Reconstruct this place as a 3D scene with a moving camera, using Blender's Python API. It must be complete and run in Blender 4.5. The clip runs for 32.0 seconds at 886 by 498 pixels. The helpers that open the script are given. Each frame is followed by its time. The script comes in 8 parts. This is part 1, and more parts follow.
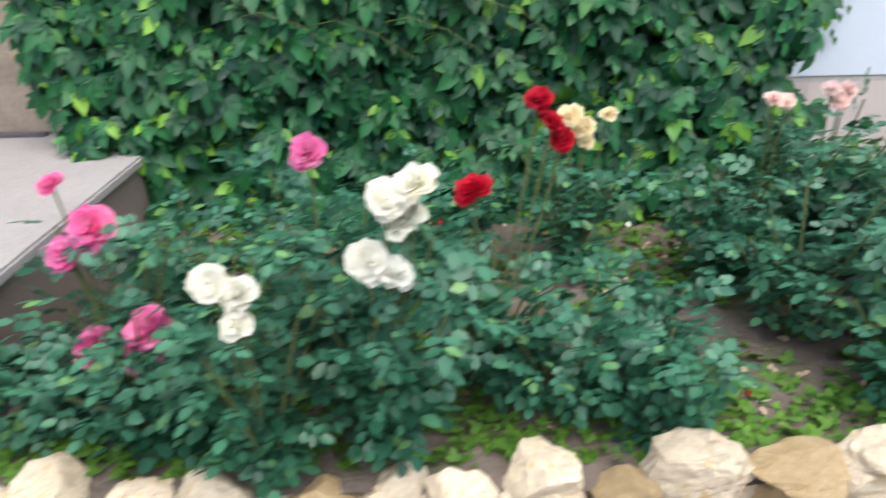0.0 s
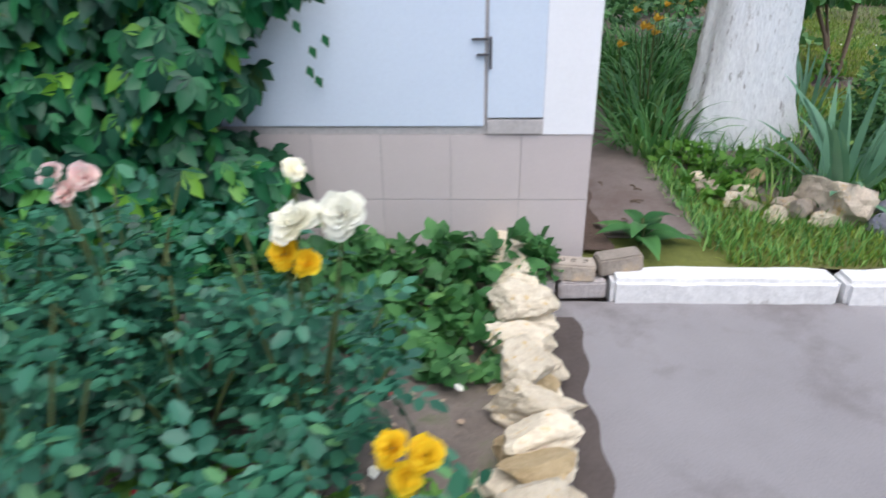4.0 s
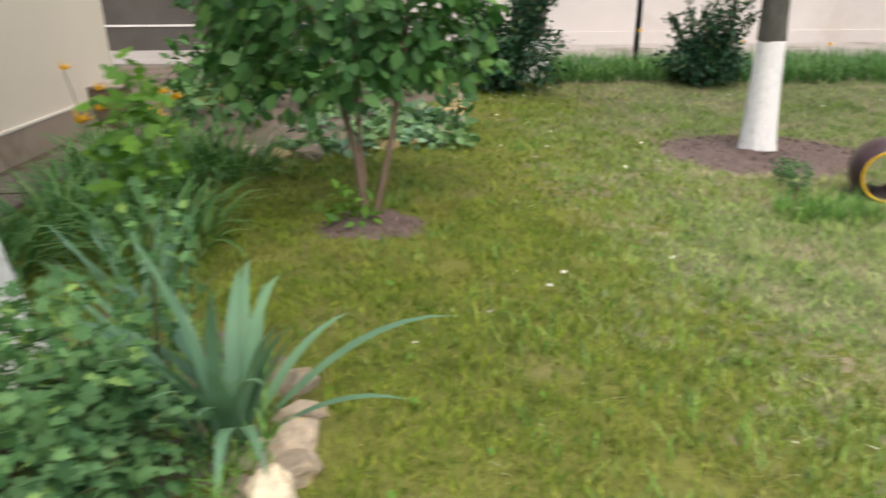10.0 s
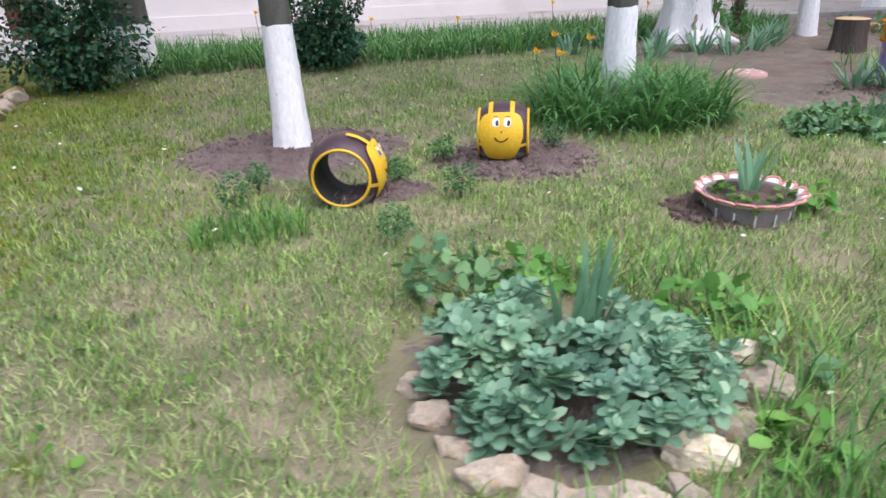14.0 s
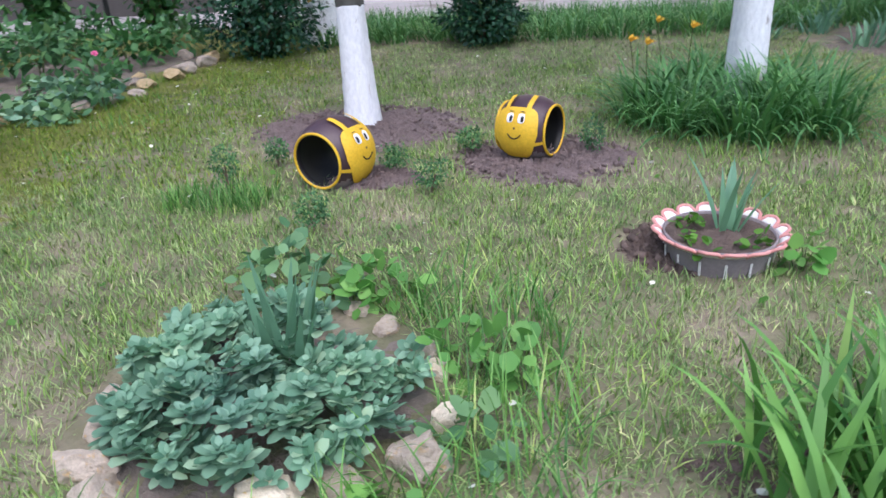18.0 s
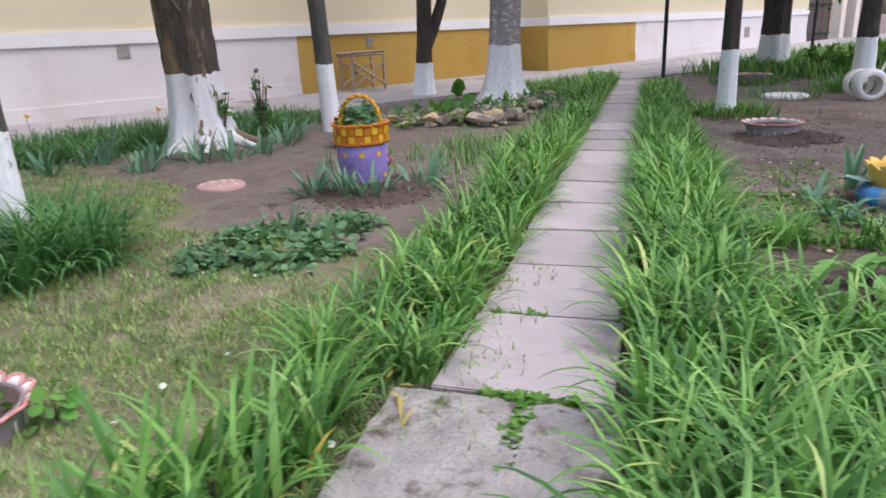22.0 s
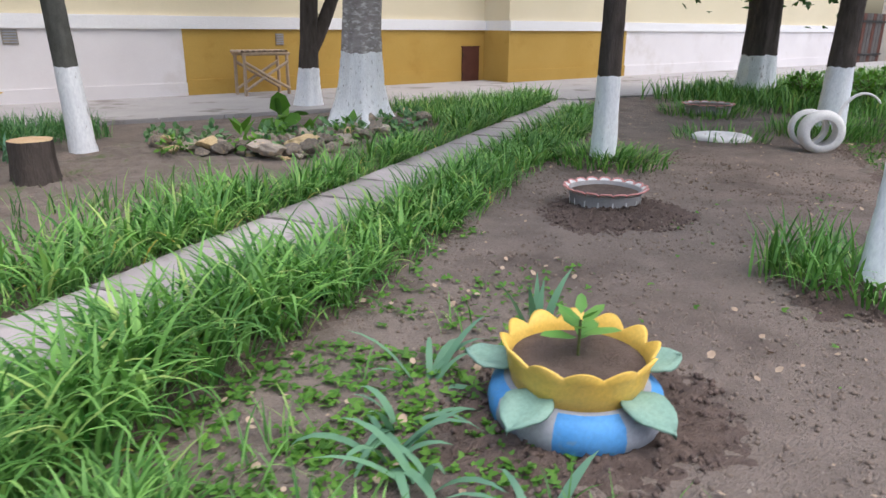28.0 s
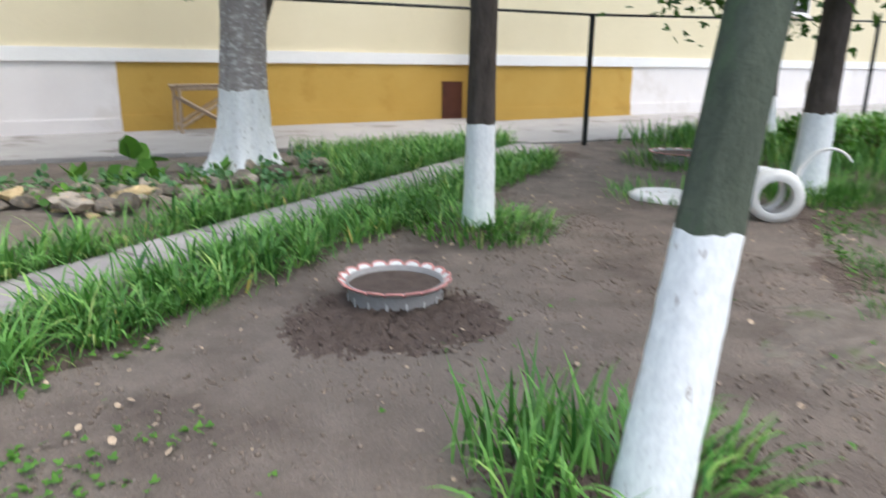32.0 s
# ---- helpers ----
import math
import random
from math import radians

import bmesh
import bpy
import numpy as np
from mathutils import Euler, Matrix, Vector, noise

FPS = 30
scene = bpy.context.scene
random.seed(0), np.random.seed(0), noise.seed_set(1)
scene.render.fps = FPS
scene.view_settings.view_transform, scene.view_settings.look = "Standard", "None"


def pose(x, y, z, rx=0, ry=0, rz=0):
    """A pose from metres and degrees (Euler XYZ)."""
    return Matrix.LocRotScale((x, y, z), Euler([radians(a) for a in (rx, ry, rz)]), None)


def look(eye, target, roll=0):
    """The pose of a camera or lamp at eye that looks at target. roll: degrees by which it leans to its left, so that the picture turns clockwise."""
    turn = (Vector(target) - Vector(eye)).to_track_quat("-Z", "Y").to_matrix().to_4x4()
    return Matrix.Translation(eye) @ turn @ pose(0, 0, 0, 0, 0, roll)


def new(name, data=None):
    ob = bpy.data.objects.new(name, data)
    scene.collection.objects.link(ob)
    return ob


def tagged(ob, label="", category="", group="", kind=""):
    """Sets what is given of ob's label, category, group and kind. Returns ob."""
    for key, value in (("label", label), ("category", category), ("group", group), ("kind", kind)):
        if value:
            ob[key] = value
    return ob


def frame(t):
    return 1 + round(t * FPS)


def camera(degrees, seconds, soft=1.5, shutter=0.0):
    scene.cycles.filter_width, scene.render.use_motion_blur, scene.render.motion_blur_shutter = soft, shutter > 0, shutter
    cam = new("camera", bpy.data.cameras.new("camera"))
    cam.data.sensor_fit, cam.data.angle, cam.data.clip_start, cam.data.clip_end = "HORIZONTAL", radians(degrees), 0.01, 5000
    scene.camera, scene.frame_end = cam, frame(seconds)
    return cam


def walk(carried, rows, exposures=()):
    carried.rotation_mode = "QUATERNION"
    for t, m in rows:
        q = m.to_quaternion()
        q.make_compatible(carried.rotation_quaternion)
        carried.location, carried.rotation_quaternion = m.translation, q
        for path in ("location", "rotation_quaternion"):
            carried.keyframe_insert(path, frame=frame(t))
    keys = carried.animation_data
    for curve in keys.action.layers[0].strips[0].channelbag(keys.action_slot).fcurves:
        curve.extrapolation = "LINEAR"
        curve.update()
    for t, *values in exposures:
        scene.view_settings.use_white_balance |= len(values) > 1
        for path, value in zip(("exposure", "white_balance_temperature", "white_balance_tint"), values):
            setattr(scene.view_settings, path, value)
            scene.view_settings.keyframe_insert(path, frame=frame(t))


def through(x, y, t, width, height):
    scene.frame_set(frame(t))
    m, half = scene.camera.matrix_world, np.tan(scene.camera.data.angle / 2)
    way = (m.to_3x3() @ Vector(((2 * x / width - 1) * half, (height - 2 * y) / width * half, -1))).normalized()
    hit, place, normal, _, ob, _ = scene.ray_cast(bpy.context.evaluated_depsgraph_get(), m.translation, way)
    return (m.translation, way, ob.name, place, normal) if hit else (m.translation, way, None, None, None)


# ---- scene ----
cam = camera(65.6, 32.0, 1.5, 0.5)
PATH = [
    (0, (-3.383, -3.854, 1.409), (-3.334, -2.039, 0.570), -1.06),
    (0.5, (-3.041, -3.751, 1.427), (-2.876, -1.921, 0.637), -0.24),
    (1, (-2.633, -3.714, 1.442), (-2.522, -1.880, 0.652), -0.66),
    (1.5, (-2.294, -3.662, 1.450), (-2.217, -1.836, 0.638), -2.23),
    (2, (-1.962, -3.553, 1.446), (-1.803, -1.757, 0.581), 1.30),
    (2.5, (-1.588, -3.340, 1.412), (-1.465, -1.549, 0.531), -0.93),
    (3, (-1.260, -3.217, 1.409), (-1.316, -1.441, 0.491), -2.32),
    (3.5, (-0.923, -3.030, 1.418), (-0.994, -1.254, 0.501), -2.41),
    (4, (-0.530, -2.841, 1.427), (-0.598, -1.041, 0.558), -0.63),
    (4.5, (-0.221, -2.635, 1.436), (-0.300, -0.830, 0.578), -1.03),
    (6.5, (0.991, -1.757, 1.363), (1.095, 0.109, 0.651), -0.57),
    (7, (1.309, -1.406, 1.372), (1.312, 0.468, 0.674), -1.17),
    (7.5, (1.580, -1.051, 1.372), (1.548, 0.821, 0.671), -1.19),
    (8, (1.916, -0.858, 1.375), (1.772, 1.021, 0.705), -1.47),
    (8.5, (2.252, -0.706, 1.383), (1.983, 1.154, 0.700), -1.62),
    (9, (2.532, -0.523, 1.377), (2.251, 1.333, 0.689), -1.49),
    (9.5, (2.842, -0.322, 1.374), (2.670, 1.541, 0.667), -1.06),
    (10, (3.213, -0.200, 1.382), (3.264, 1.660, 0.649), -0.35),
    (10.5, (3.515, -0.172, 1.394), (3.809, 1.680, 0.700), -1.80),
    (11, (3.834, -0.035, 1.398), (4.276, 1.786, 0.700), -4.42),
    (11.5, (4.195, 0.038, 1.385), (4.736, 1.839, 0.704), -1.59),
    (12, (4.489, 0.067, 1.373), (5.122, 1.830, 0.673), -2.31),
    (12.5, (4.778, 0.111, 1.412), (5.518, 1.821, 0.686), -0.70),
    (13, (5.133, 0.170, 1.387), (5.869, 1.876, 0.645), -0.20),
    (13.5, (5.458, 0.187, 1.379), (5.974, 1.951, 0.590), -2.73),
    (14, (5.777, 0.265, 1.350), (6.316, 2.018, 0.552), -1.64),
    (14.5, (6.067, 0.228, 1.393), (6.525, 2.000, 0.587), -1.73),
    (16.5, (7.018, 0.159, 1.370), (6.983, 1.916, 0.415), -2.74),
    (17, (7.206, 0.140, 1.378), (7.126, 1.917, 0.463), -4.23),
    (17.5, (7.444, 0.239, 1.377), (7.307, 2.029, 0.495), -5.23),
    (18, (7.678, 0.251, 1.382), (7.419, 2.044, 0.535), -3.48),
    (18.5, (7.750, 0.261, 1.409), (7.455, 2.050, 0.564), -1.31),
    (19, (7.787, 0.283, 1.429), (7.552, 2.085, 0.593), -1.05),
    (19.5, (7.852, 0.294, 1.439), (7.788, 2.128, 0.643), 1.63),
    (20, (7.925, 0.319, 1.435), (8.228, 2.154, 0.699), 1.79),
    (20.5, (7.960, 0.341, 1.453), (8.644, 2.093, 0.772), 1.53),
    (21, (8.080, 0.305, 1.443), (9.145, 1.873, 0.805), -0.32),
    (21.5, (8.146, 0.260, 1.437), (9.384, 1.703, 0.819), -2.06),
    (22, (8.322, 0.121, 1.427), (9.620, 1.515, 0.818), -2.40),
    (22.5, (8.614, 0.078, 1.377), (9.930, 1.444, 0.742), -2.83),
    (23, (8.939, 0.094, 1.389), (10.272, 1.426, 0.720), -0.29),
    (23.5, (9.299, 0.054, 1.374), (10.646, 1.385, 0.731), -1.78),
    (24, (9.675, -0.006, 1.403), (11.013, 1.332, 0.756), -0.59),
    (24.5, (10.051, 0.008, 1.386), (11.390, 1.327, 0.703), -1.48),
    (25, (10.436, -0.026, 1.403), (11.790, 1.281, 0.724), -1.45),
    (25.5, (10.814, -0.078, 1.428), (12.129, 1.278, 0.771), -0.43),
    (26, (11.210, -0.087, 1.415), (12.524, 1.282, 0.782), -0.52),
    (26.5, (11.600, -0.095, 1.428), (12.918, 1.273, 0.805), -0.89),
    (28.5, (13.002, -0.241, 1.474), (14.147, 1.275, 0.849), 0.87),
    (29, (13.239, -0.319, 1.481), (14.407, 1.161, 0.814), 1.93),
    (29.5, (13.729, -0.233, 1.472), (14.961, 1.187, 0.789), -0.20),
    (30, (14.157, -0.275, 1.496), (15.397, 1.139, 0.816), -0.01),
    (30.5, (14.456, -0.324, 1.499), (15.731, 1.070, 0.842), -0.21),
    (31, (14.830, -0.320, 1.514), (16.128, 1.058, 0.867), -0.52),
    (31.5, (15.245, -0.303, 1.540), (16.466, 1.145, 0.897), 1.45),
    (32, (15.566, -0.117, 1.509), (16.618, 1.500, 0.979), 0.79),
]
EXPOSURES = [(0.0, 0.9, 6500, 10), (1.0, 1.0, 6300, 10), (3.0, 0.95, 6200, 10), (4.2, 0.45, 6000, 10), (6.5, 0.65, 6500, 10), (9.0, 0.6, 6600, 10), (10.0, 0.75, 7300, 11), (12.0, 0.8, 6400, 13), (14.0, 0.75, 6150, 18), (18.0, 0.62, 5700, 17), (20.0, 0.48, 5700, 15), (22.0, 0.48, 6200, 19), (24.0, 0.36, 6400, 15), (25.0, 0.6, 6400, 14), (26.0, 0.6, 6400, 15), (29.0, 0.58, 6200, 9), (30.0, 0.83, 6250, 6), (32.0, 0.8, 6200, 6)]
walk(cam, [(t, look(eye, target, roll)) for t, eye, target, roll in PATH], EXPOSURES)

# ---- world and light ----
world = bpy.data.worlds.new("world")
scene.world = world
world.use_nodes = True
sky = world.node_tree.nodes.new("ShaderNodeTexSky")
sky.sky_type = "NISHITA"
sky.sun_disc = False
sky.sun_elevation = radians(66)
sky.sun_rotation = radians(157)
sky.dust_density = 4.0
sky.air_density = 1.4
world.node_tree.links.new(sky.outputs[0], world.node_tree.nodes["Background"].inputs[0])
world.node_tree.nodes["Background"].inputs[1].default_value = 0.15
sun = new("sun", bpy.data.lights.new("sun", "SUN"))
sun.data.energy = 1.5
sun.data.angle = radians(90)
sun.data.color = (1.0, 0.985, 0.96)
sun.matrix_world = look((0, 0, 20), (-0.16, 0.38, 20 - 1.1))

# ---- small tools ----
R = random.Random(7)
N = np.random.default_rng(11)


def nodes_of(name):
    m = bpy.data.materials.new(name)
    m.use_nodes = True
    t = m.node_tree
    return m, t, t.nodes["Principled BSDF"], t.nodes, t.links


def ramp_node(t, stops):
    r = t.nodes.new("ShaderNodeValToRGB")
    e = r.color_ramp.elements
    while len(e) < len(stops):
        e.new(0.5)
    for k, (p, c) in enumerate(stops):
        e[k].position = p
        e[k].color = (*c, 1)
    return r


def noise_node(t, src, scale, detail=4, rough=0.6, stretch=None):
    n = t.nodes.new("ShaderNodeTexNoise")
    n.inputs["Scale"].default_value = scale
    n.inputs["Detail"].default_value = detail
    n.inputs["Roughness"].default_value = rough
    if stretch:
        mp = t.nodes.new("ShaderNodeMapping")
        mp.inputs["Scale"].default_value = stretch
        t.links.new(src, mp.inputs[0])
        src = mp.outputs[0]
    t.links.new(src, n.inputs["Vector"])
    return n


def mixer(t, a, b, fac, kind="MIX"):
    m = t.nodes.new("ShaderNodeMix")
    m.data_type = "RGBA"
    m.blend_type = kind
    for sock, v in ((0, fac), (6, a), (7, b)):
        if isinstance(v, (int, float)):
            m.inputs[sock].default_value = v
        elif isinstance(v, tuple):
            m.inputs[sock].default_value = (*v, 1)
        else:
            t.links.new(v, m.inputs[sock])
    return m.outputs[2]


def surface(name, low, high, big=2.0, fine=40.0, rough=0.8, bump=0.3, depth=0.01, metal=0.0, patch=None, patch_scale=1.0,
            patch_at=(0.55, 0.65), stretch=None, vary=0.0, spec=0.3, grain=0.45):
    """A weathered surface: two colours by coarse and fine grain, patches of a third, relief from the grain."""
    m, t, p, nd, ln = nodes_of(name)
    pos = nd.new("ShaderNodeTexCoord").outputs["Object"] if vary else nd.new("ShaderNodeNewGeometry").outputs["Position"]
    a = noise_node(t, pos, big, 5, 0.6, stretch)
    b = noise_node(t, pos, fine, 3, 0.7, stretch)
    mid = tuple((x + y) / 2 for x, y in zip(low, high))
    c1 = ramp_node(t, ((0.3, low), (0.5, mid), (0.7, high)))
    ln.new(a.outputs["Fac"], c1.inputs[0])
    c2 = ramp_node(t, ((0.3, tuple(0.72 * v for v in mid)), (0.7, tuple(min(1, 1.2 * v) for v in mid))))
    ln.new(b.outputs["Fac"], c2.inputs[0])
    col = mixer(t, c1.outputs[0], c2.outputs[0], grain)
    if patch:
        q = noise_node(t, pos, patch_scale, 6, 0.65, stretch)
        f = ramp_node(t, ((patch_at[0], (0, 0, 0)), (patch_at[1], (1, 1, 1))))
        ln.new(q.outputs["Fac"], f.inputs[0])
        col = mixer(t, col, patch, f.outputs[0])
    if vary:
        oi = nd.new("ShaderNodeObjectInfo")
        v = ramp_node(t, ((0.0, (1 - vary,) * 3), (1.0, (1 + vary,) * 3)))
        ln.new(oi.outputs["Random"], v.inputs[0])
        col = mixer(t, col, v.outputs[0], 1.0, "MULTIPLY")
    ln.new(col, p.inputs["Base Color"])
    p.inputs["Roughness"].default_value = rough
    p.inputs["Metallic"].default_value = metal
    p.inputs["Specular IOR Level"].default_value = spec
    if bump:
        bp = nd.new("ShaderNodeBump")
        bp.inputs["Strength"].default_value = bump
        bp.inputs["Distance"].default_value = depth
        h = nd.new("ShaderNodeMath")
        ln.new(a.outputs["Fac"], h.inputs[0])
        ln.new(b.outputs["Fac"], h.inputs[1])
        ln.new(h.outputs[0], bp.inputs["Height"])
        ln.new(bp.outputs[0], p.inputs["Normal"])
    return m


def leafy(name, dark, light, tip=None, rough=0.5, through=0.3, spec=0.3, dry=None):
    """A leaf: each island its own shade, light passing through."""
    m, t, p, nd, ln = nodes_of(name)
    g = nd.new("ShaderNodeNewGeometry")
    mid = tuple((a + b) / 2 for a, b in zip(dark, light))
    stops = [(0.0, dark), (0.5, mid), (0.9 if tip else 1.0, light)]
    if tip:
        stops.append((1.0, tip))
    r = ramp_node(t, stops)
    ln.new(g.outputs["Random Per Island"], r.inputs[0])
    n = noise_node(t, g.outputs["Position"], 6.0 if dry else 2.2, 3)
    v = ramp_node(t, ((0.32, (0.6, 0.68, 0.6)), (0.68, (1.4, 1.3, 1.2))) if dry else ((0.3, (0.75, 0.78, 0.8)), (0.7, (1.2, 1.15, 1.0))))
    ln.new(n.outputs["Fac"], v.inputs[0])
    col = mixer(t, r.outputs[0], v.outputs[0], 1.0, "MULTIPLY")
    if dry:
        q = noise_node(t, g.outputs["Position"], 1.7, 6, 0.65)
        f = ramp_node(t, ((0.51, (0, 0, 0)), (0.7, (0.8, 0.8, 0.8))))
        ln.new(q.outputs["Fac"], f.inputs[0])
        col = mixer(t, col, dry, f.outputs[0])
    ln.new(col, p.inputs["Base Color"])
    p.inputs["Roughness"].default_value = rough
    p.inputs["Specular IOR Level"].default_value = spec
    tr = nd.new("ShaderNodeBsdfTranslucent")
    lift = mixer(t, col, (0.9, 1.0, 0.35), 0.4 if light[1] > light[0] else 0.0, "MULTIPLY")
    ln.new(lift, tr.inputs[0])
    mx = nd.new("ShaderNodeMixShader")
    mx.inputs[0].default_value = through
    ln.new(p.outputs[0], mx.inputs[1])
    ln.new(tr.outputs[0], mx.inputs[2])
    ln.new(mx.outputs[0], nd["Material Output"].inputs[0])
    return m


# ---- materials ----
M_LAWN = surface("lawn_turf", (0.105, 0.108, 0.06), (0.24, 0.22, 0.13), 1.3, 30, 0.95, 0.6, 0.02, patch=(0.27, 0.22, 0.165), patch_scale=1.7, patch_at=(0.5, 0.66))
M_DIRT = surface("trodden_earth", (0.155, 0.124, 0.104), (0.32, 0.262, 0.222), 2.3, 60, 0.95, 1.0, 0.03, grain=0.6, patch=(0.125, 0.096, 0.081), patch_scale=0.9, patch_at=(0.5, 0.7))
M_SMOOTHDARK = surface("smooth_dark_earth", (0.115, 0.094, 0.08), (0.23, 0.19, 0.163), 1.9, 50, 0.85, 0.5, 0.015, grain=0.5, patch=(0.13, 0.12, 0.085), patch_scale=1.4, patch_at=(0.55, 0.7))
M_MOSS = surface("mossy_turf", (0.085, 0.1, 0.022), (0.19, 0.2, 0.05), 1.6, 40, 0.95, 0.6, 0.02, patch=(0.2, 0.17, 0.09), patch_scale=1.3, patch_at=(0.56, 0.72))
M_DRYSOIL = surface("dry_dug_soil", (0.15, 0.112, 0.105), (0.33, 0.255, 0.24), 9, 70, 0.95, 1.0, 0.03, grain=0.6)
# soil of the dug patches; its dark tone also paints shade under the path grass
M_SOIL = surface("dug_and_grass_shade_soil", (0.085, 0.061, 0.05), (0.21, 0.155, 0.13), 11, 80, 0.95, 0.9, 0.03, grain=0.6)
M_BED = surface("bed_soil", (0.1, 0.082, 0.068), (0.25, 0.21, 0.18), 5, 45, 0.95, 0.6, 0.02, patch=(0.11, 0.13, 0.06), patch_scale=2.5)
M_ASPH = surface("old_asphalt", (0.2, 0.185, 0.19), (0.33, 0.31, 0.315), 1.1, 150, 0.9, 0.25, 0.004, patch=(0.17, 0.15, 0.148), patch_scale=1.5, patch_at=(0.5, 0.68))
M_WET = surface("damp_earth_stain", (0.07, 0.055, 0.05), (0.11, 0.09, 0.08), 3, 60, 0.8, 0.3, 0.005)
M_PAVE = surface("grey_pavement", (0.3, 0.285, 0.28), (0.42, 0.4, 0.39), 1.2, 60, 0.9, 0.2, 0.004, patch=(0.2, 0.18, 0.165), patch_scale=0.9)
M_SLAB = surface("concrete_slab", (0.32, 0.285, 0.285), (0.46, 0.415, 0.415), 3, 110, 0.88, 0.35, 0.004, vary=0.14, patch=(0.22, 0.19, 0.17), patch_scale=2.2, patch_at=(0.56, 0.7))
M_CRACKED = surface("crumbled_concrete", (0.26, 0.24, 0.23), (0.56, 0.53, 0.5), 6, 60, 0.92, 0.9, 0.03, patch=(0.14, 0.11, 0.09), patch_scale=5)
M_STRIP = surface("wall_foot_concrete", (0.15, 0.118, 0.105), (0.27, 0.225, 0.21), 2.5, 70, 0.9, 0.3, 0.005, patch=(0.13, 0.09, 0.075), patch_scale=1.5, patch_at=(0.48, 0.66))
M_LIME = surface("limestone", (0.56, 0.46, 0.32), (0.86, 0.78, 0.62), 9, 45, 0.9, 0.6, 0.015, vary=0.2, patch=(0.64, 0.45, 0.18), patch_scale=7, patch_at=(0.58, 0.68))
M_TAN = surface("tan_limestone", (0.36, 0.29, 0.22), (0.66, 0.57, 0.46), 8, 45, 0.9, 0.7, 0.02, vary=0.25, patch=(0.56, 0.38, 0.18), patch_scale=6, patch_at=(0.57, 0.68))
M_EARTH = surface("brown_earth", (0.075, 0.05, 0.038), (0.14, 0.1, 0.08), 6, 60, 0.95, 0.6, 0.012)
M_OLDWOOD = surface("dark_weathered_wood", (0.1, 0.07, 0.05), (0.22, 0.165, 0.125), 12, 70, 0.9, 0.5, 0.006, stretch=(1, 1, 0.3))
M_GREYST = surface("grey_rubble", (0.27, 0.23, 0.19), (0.5, 0.43, 0.36), 8, 50, 0.9, 0.6, 0.015, vary=0.22, patch=(0.55, 0.42, 0.28), patch_scale=5)
M_BLUEST = surface("bluish_stone", (0.13, 0.13, 0.16), (0.26, 0.26, 0.31), 9, 50, 0.85, 0.7, 0.02)
M_RUBBLE = surface("weathered_rubble", (0.13, 0.11, 0.09), (0.36, 0.31, 0.26), 7, 50, 0.95, 0.8, 0.02, vary=0.35, patch=(0.4, 0.3, 0.2), patch_scale=6)
M_YELST = surface("ochre_limestone", (0.56, 0.4, 0.19), (0.8, 0.64, 0.4), 8, 50, 0.9, 0.9, 0.02, vary=0.15)
M_WASH = surface("whitewash", (0.76, 0.77, 0.8), (0.9, 0.9, 0.92), 9, 60, 0.9, 0.75, 0.02, stretch=(1, 1, 0.35), patch=(0.36, 0.335, 0.33), patch_scale=24, patch_at=(0.585, 0.67))
M_WASHS = surface("fresh_whitewash", (0.8, 0.81, 0.84), (0.89, 0.9, 0.92), 5, 40, 0.9, 0.3, 0.006, stretch=(1, 1, 0.4), patch=(0.42, 0.38, 0.37), patch_scale=18, patch_at=(0.63, 0.7))
M_BARK = surface("furrowed_bark", (0.035, 0.027, 0.023), (0.14, 0.115, 0.1), 12, 50, 0.95, 1.0, 0.03, stretch=(1, 1, 0.25))
M_BARKS = surface("mossy_split_bark", (0.05, 0.038, 0.03), (0.17, 0.14, 0.115), 10, 50, 0.95, 1.0, 0.03, stretch=(1, 1, 0.25), patch=(0.26, 0.17, 0.1), patch_scale=5, patch_at=(0.52, 0.6))
M_WASHR = surface("flaked_whitewash", (0.74, 0.74, 0.76), (0.88, 0.88, 0.89), 9, 60, 0.9, 0.75, 0.02, stretch=(1, 1, 0.3), patch=(0.42, 0.33, 0.26), patch_scale=6, patch_at=(0.6, 0.68))
M_BARKG = surface("smooth_grey_bark", (0.055, 0.055, 0.048), (0.14, 0.138, 0.122), 9, 70, 0.85, 0.6, 0.008, stretch=(1, 1, 0.5))
M_BARKM = surface("mossy_green_bark", (0.04, 0.05, 0.036), (0.125, 0.145, 0.108), 9, 70, 0.9, 0.8, 0.01, stretch=(1, 1, 0.4), patch=(0.085, 0.12, 0.07), patch_scale=3)
M_BARKW = surface("worn_lime_bark", (0.2, 0.172, 0.165), (0.47, 0.43, 0.42), 9, 45, 0.95, 1.0, 0.02, stretch=(0.8, 0.8, 1.8), patch=(0.62, 0.6, 0.6), patch_scale=12, patch_at=(0.52, 0.62))
M_RAW = surface("bare_rotten_wood", (0.15, 0.1, 0.07), (0.36, 0.27, 0.2), 10, 50, 0.9, 0.9, 0.02, stretch=(1, 1, 0.2))
M_KERB = surface("white_kerb_paint", (0.68, 0.67, 0.66), (0.84, 0.83, 0.82), 3, 40, 0.85, 0.4, 0.008, patch=(0.42, 0.4, 0.38), patch_scale=6, patch_at=(0.64, 0.72))
M_CREAM = surface("cream_render", (0.72, 0.652, 0.565), (0.79, 0.717, 0.63), 0.7, 90, 0.9, 0.08, 0.002, grain=0.1, patch=(0.67, 0.605, 0.52), patch_scale=0.6)
M_PLINTH = surface("brown_plinth_render", (0.3, 0.24, 0.2), (0.39, 0.32, 0.275), 1.5, 80, 0.9, 0.2, 0.003, patch=(0.24, 0.185, 0.15), patch_scale=1.2)
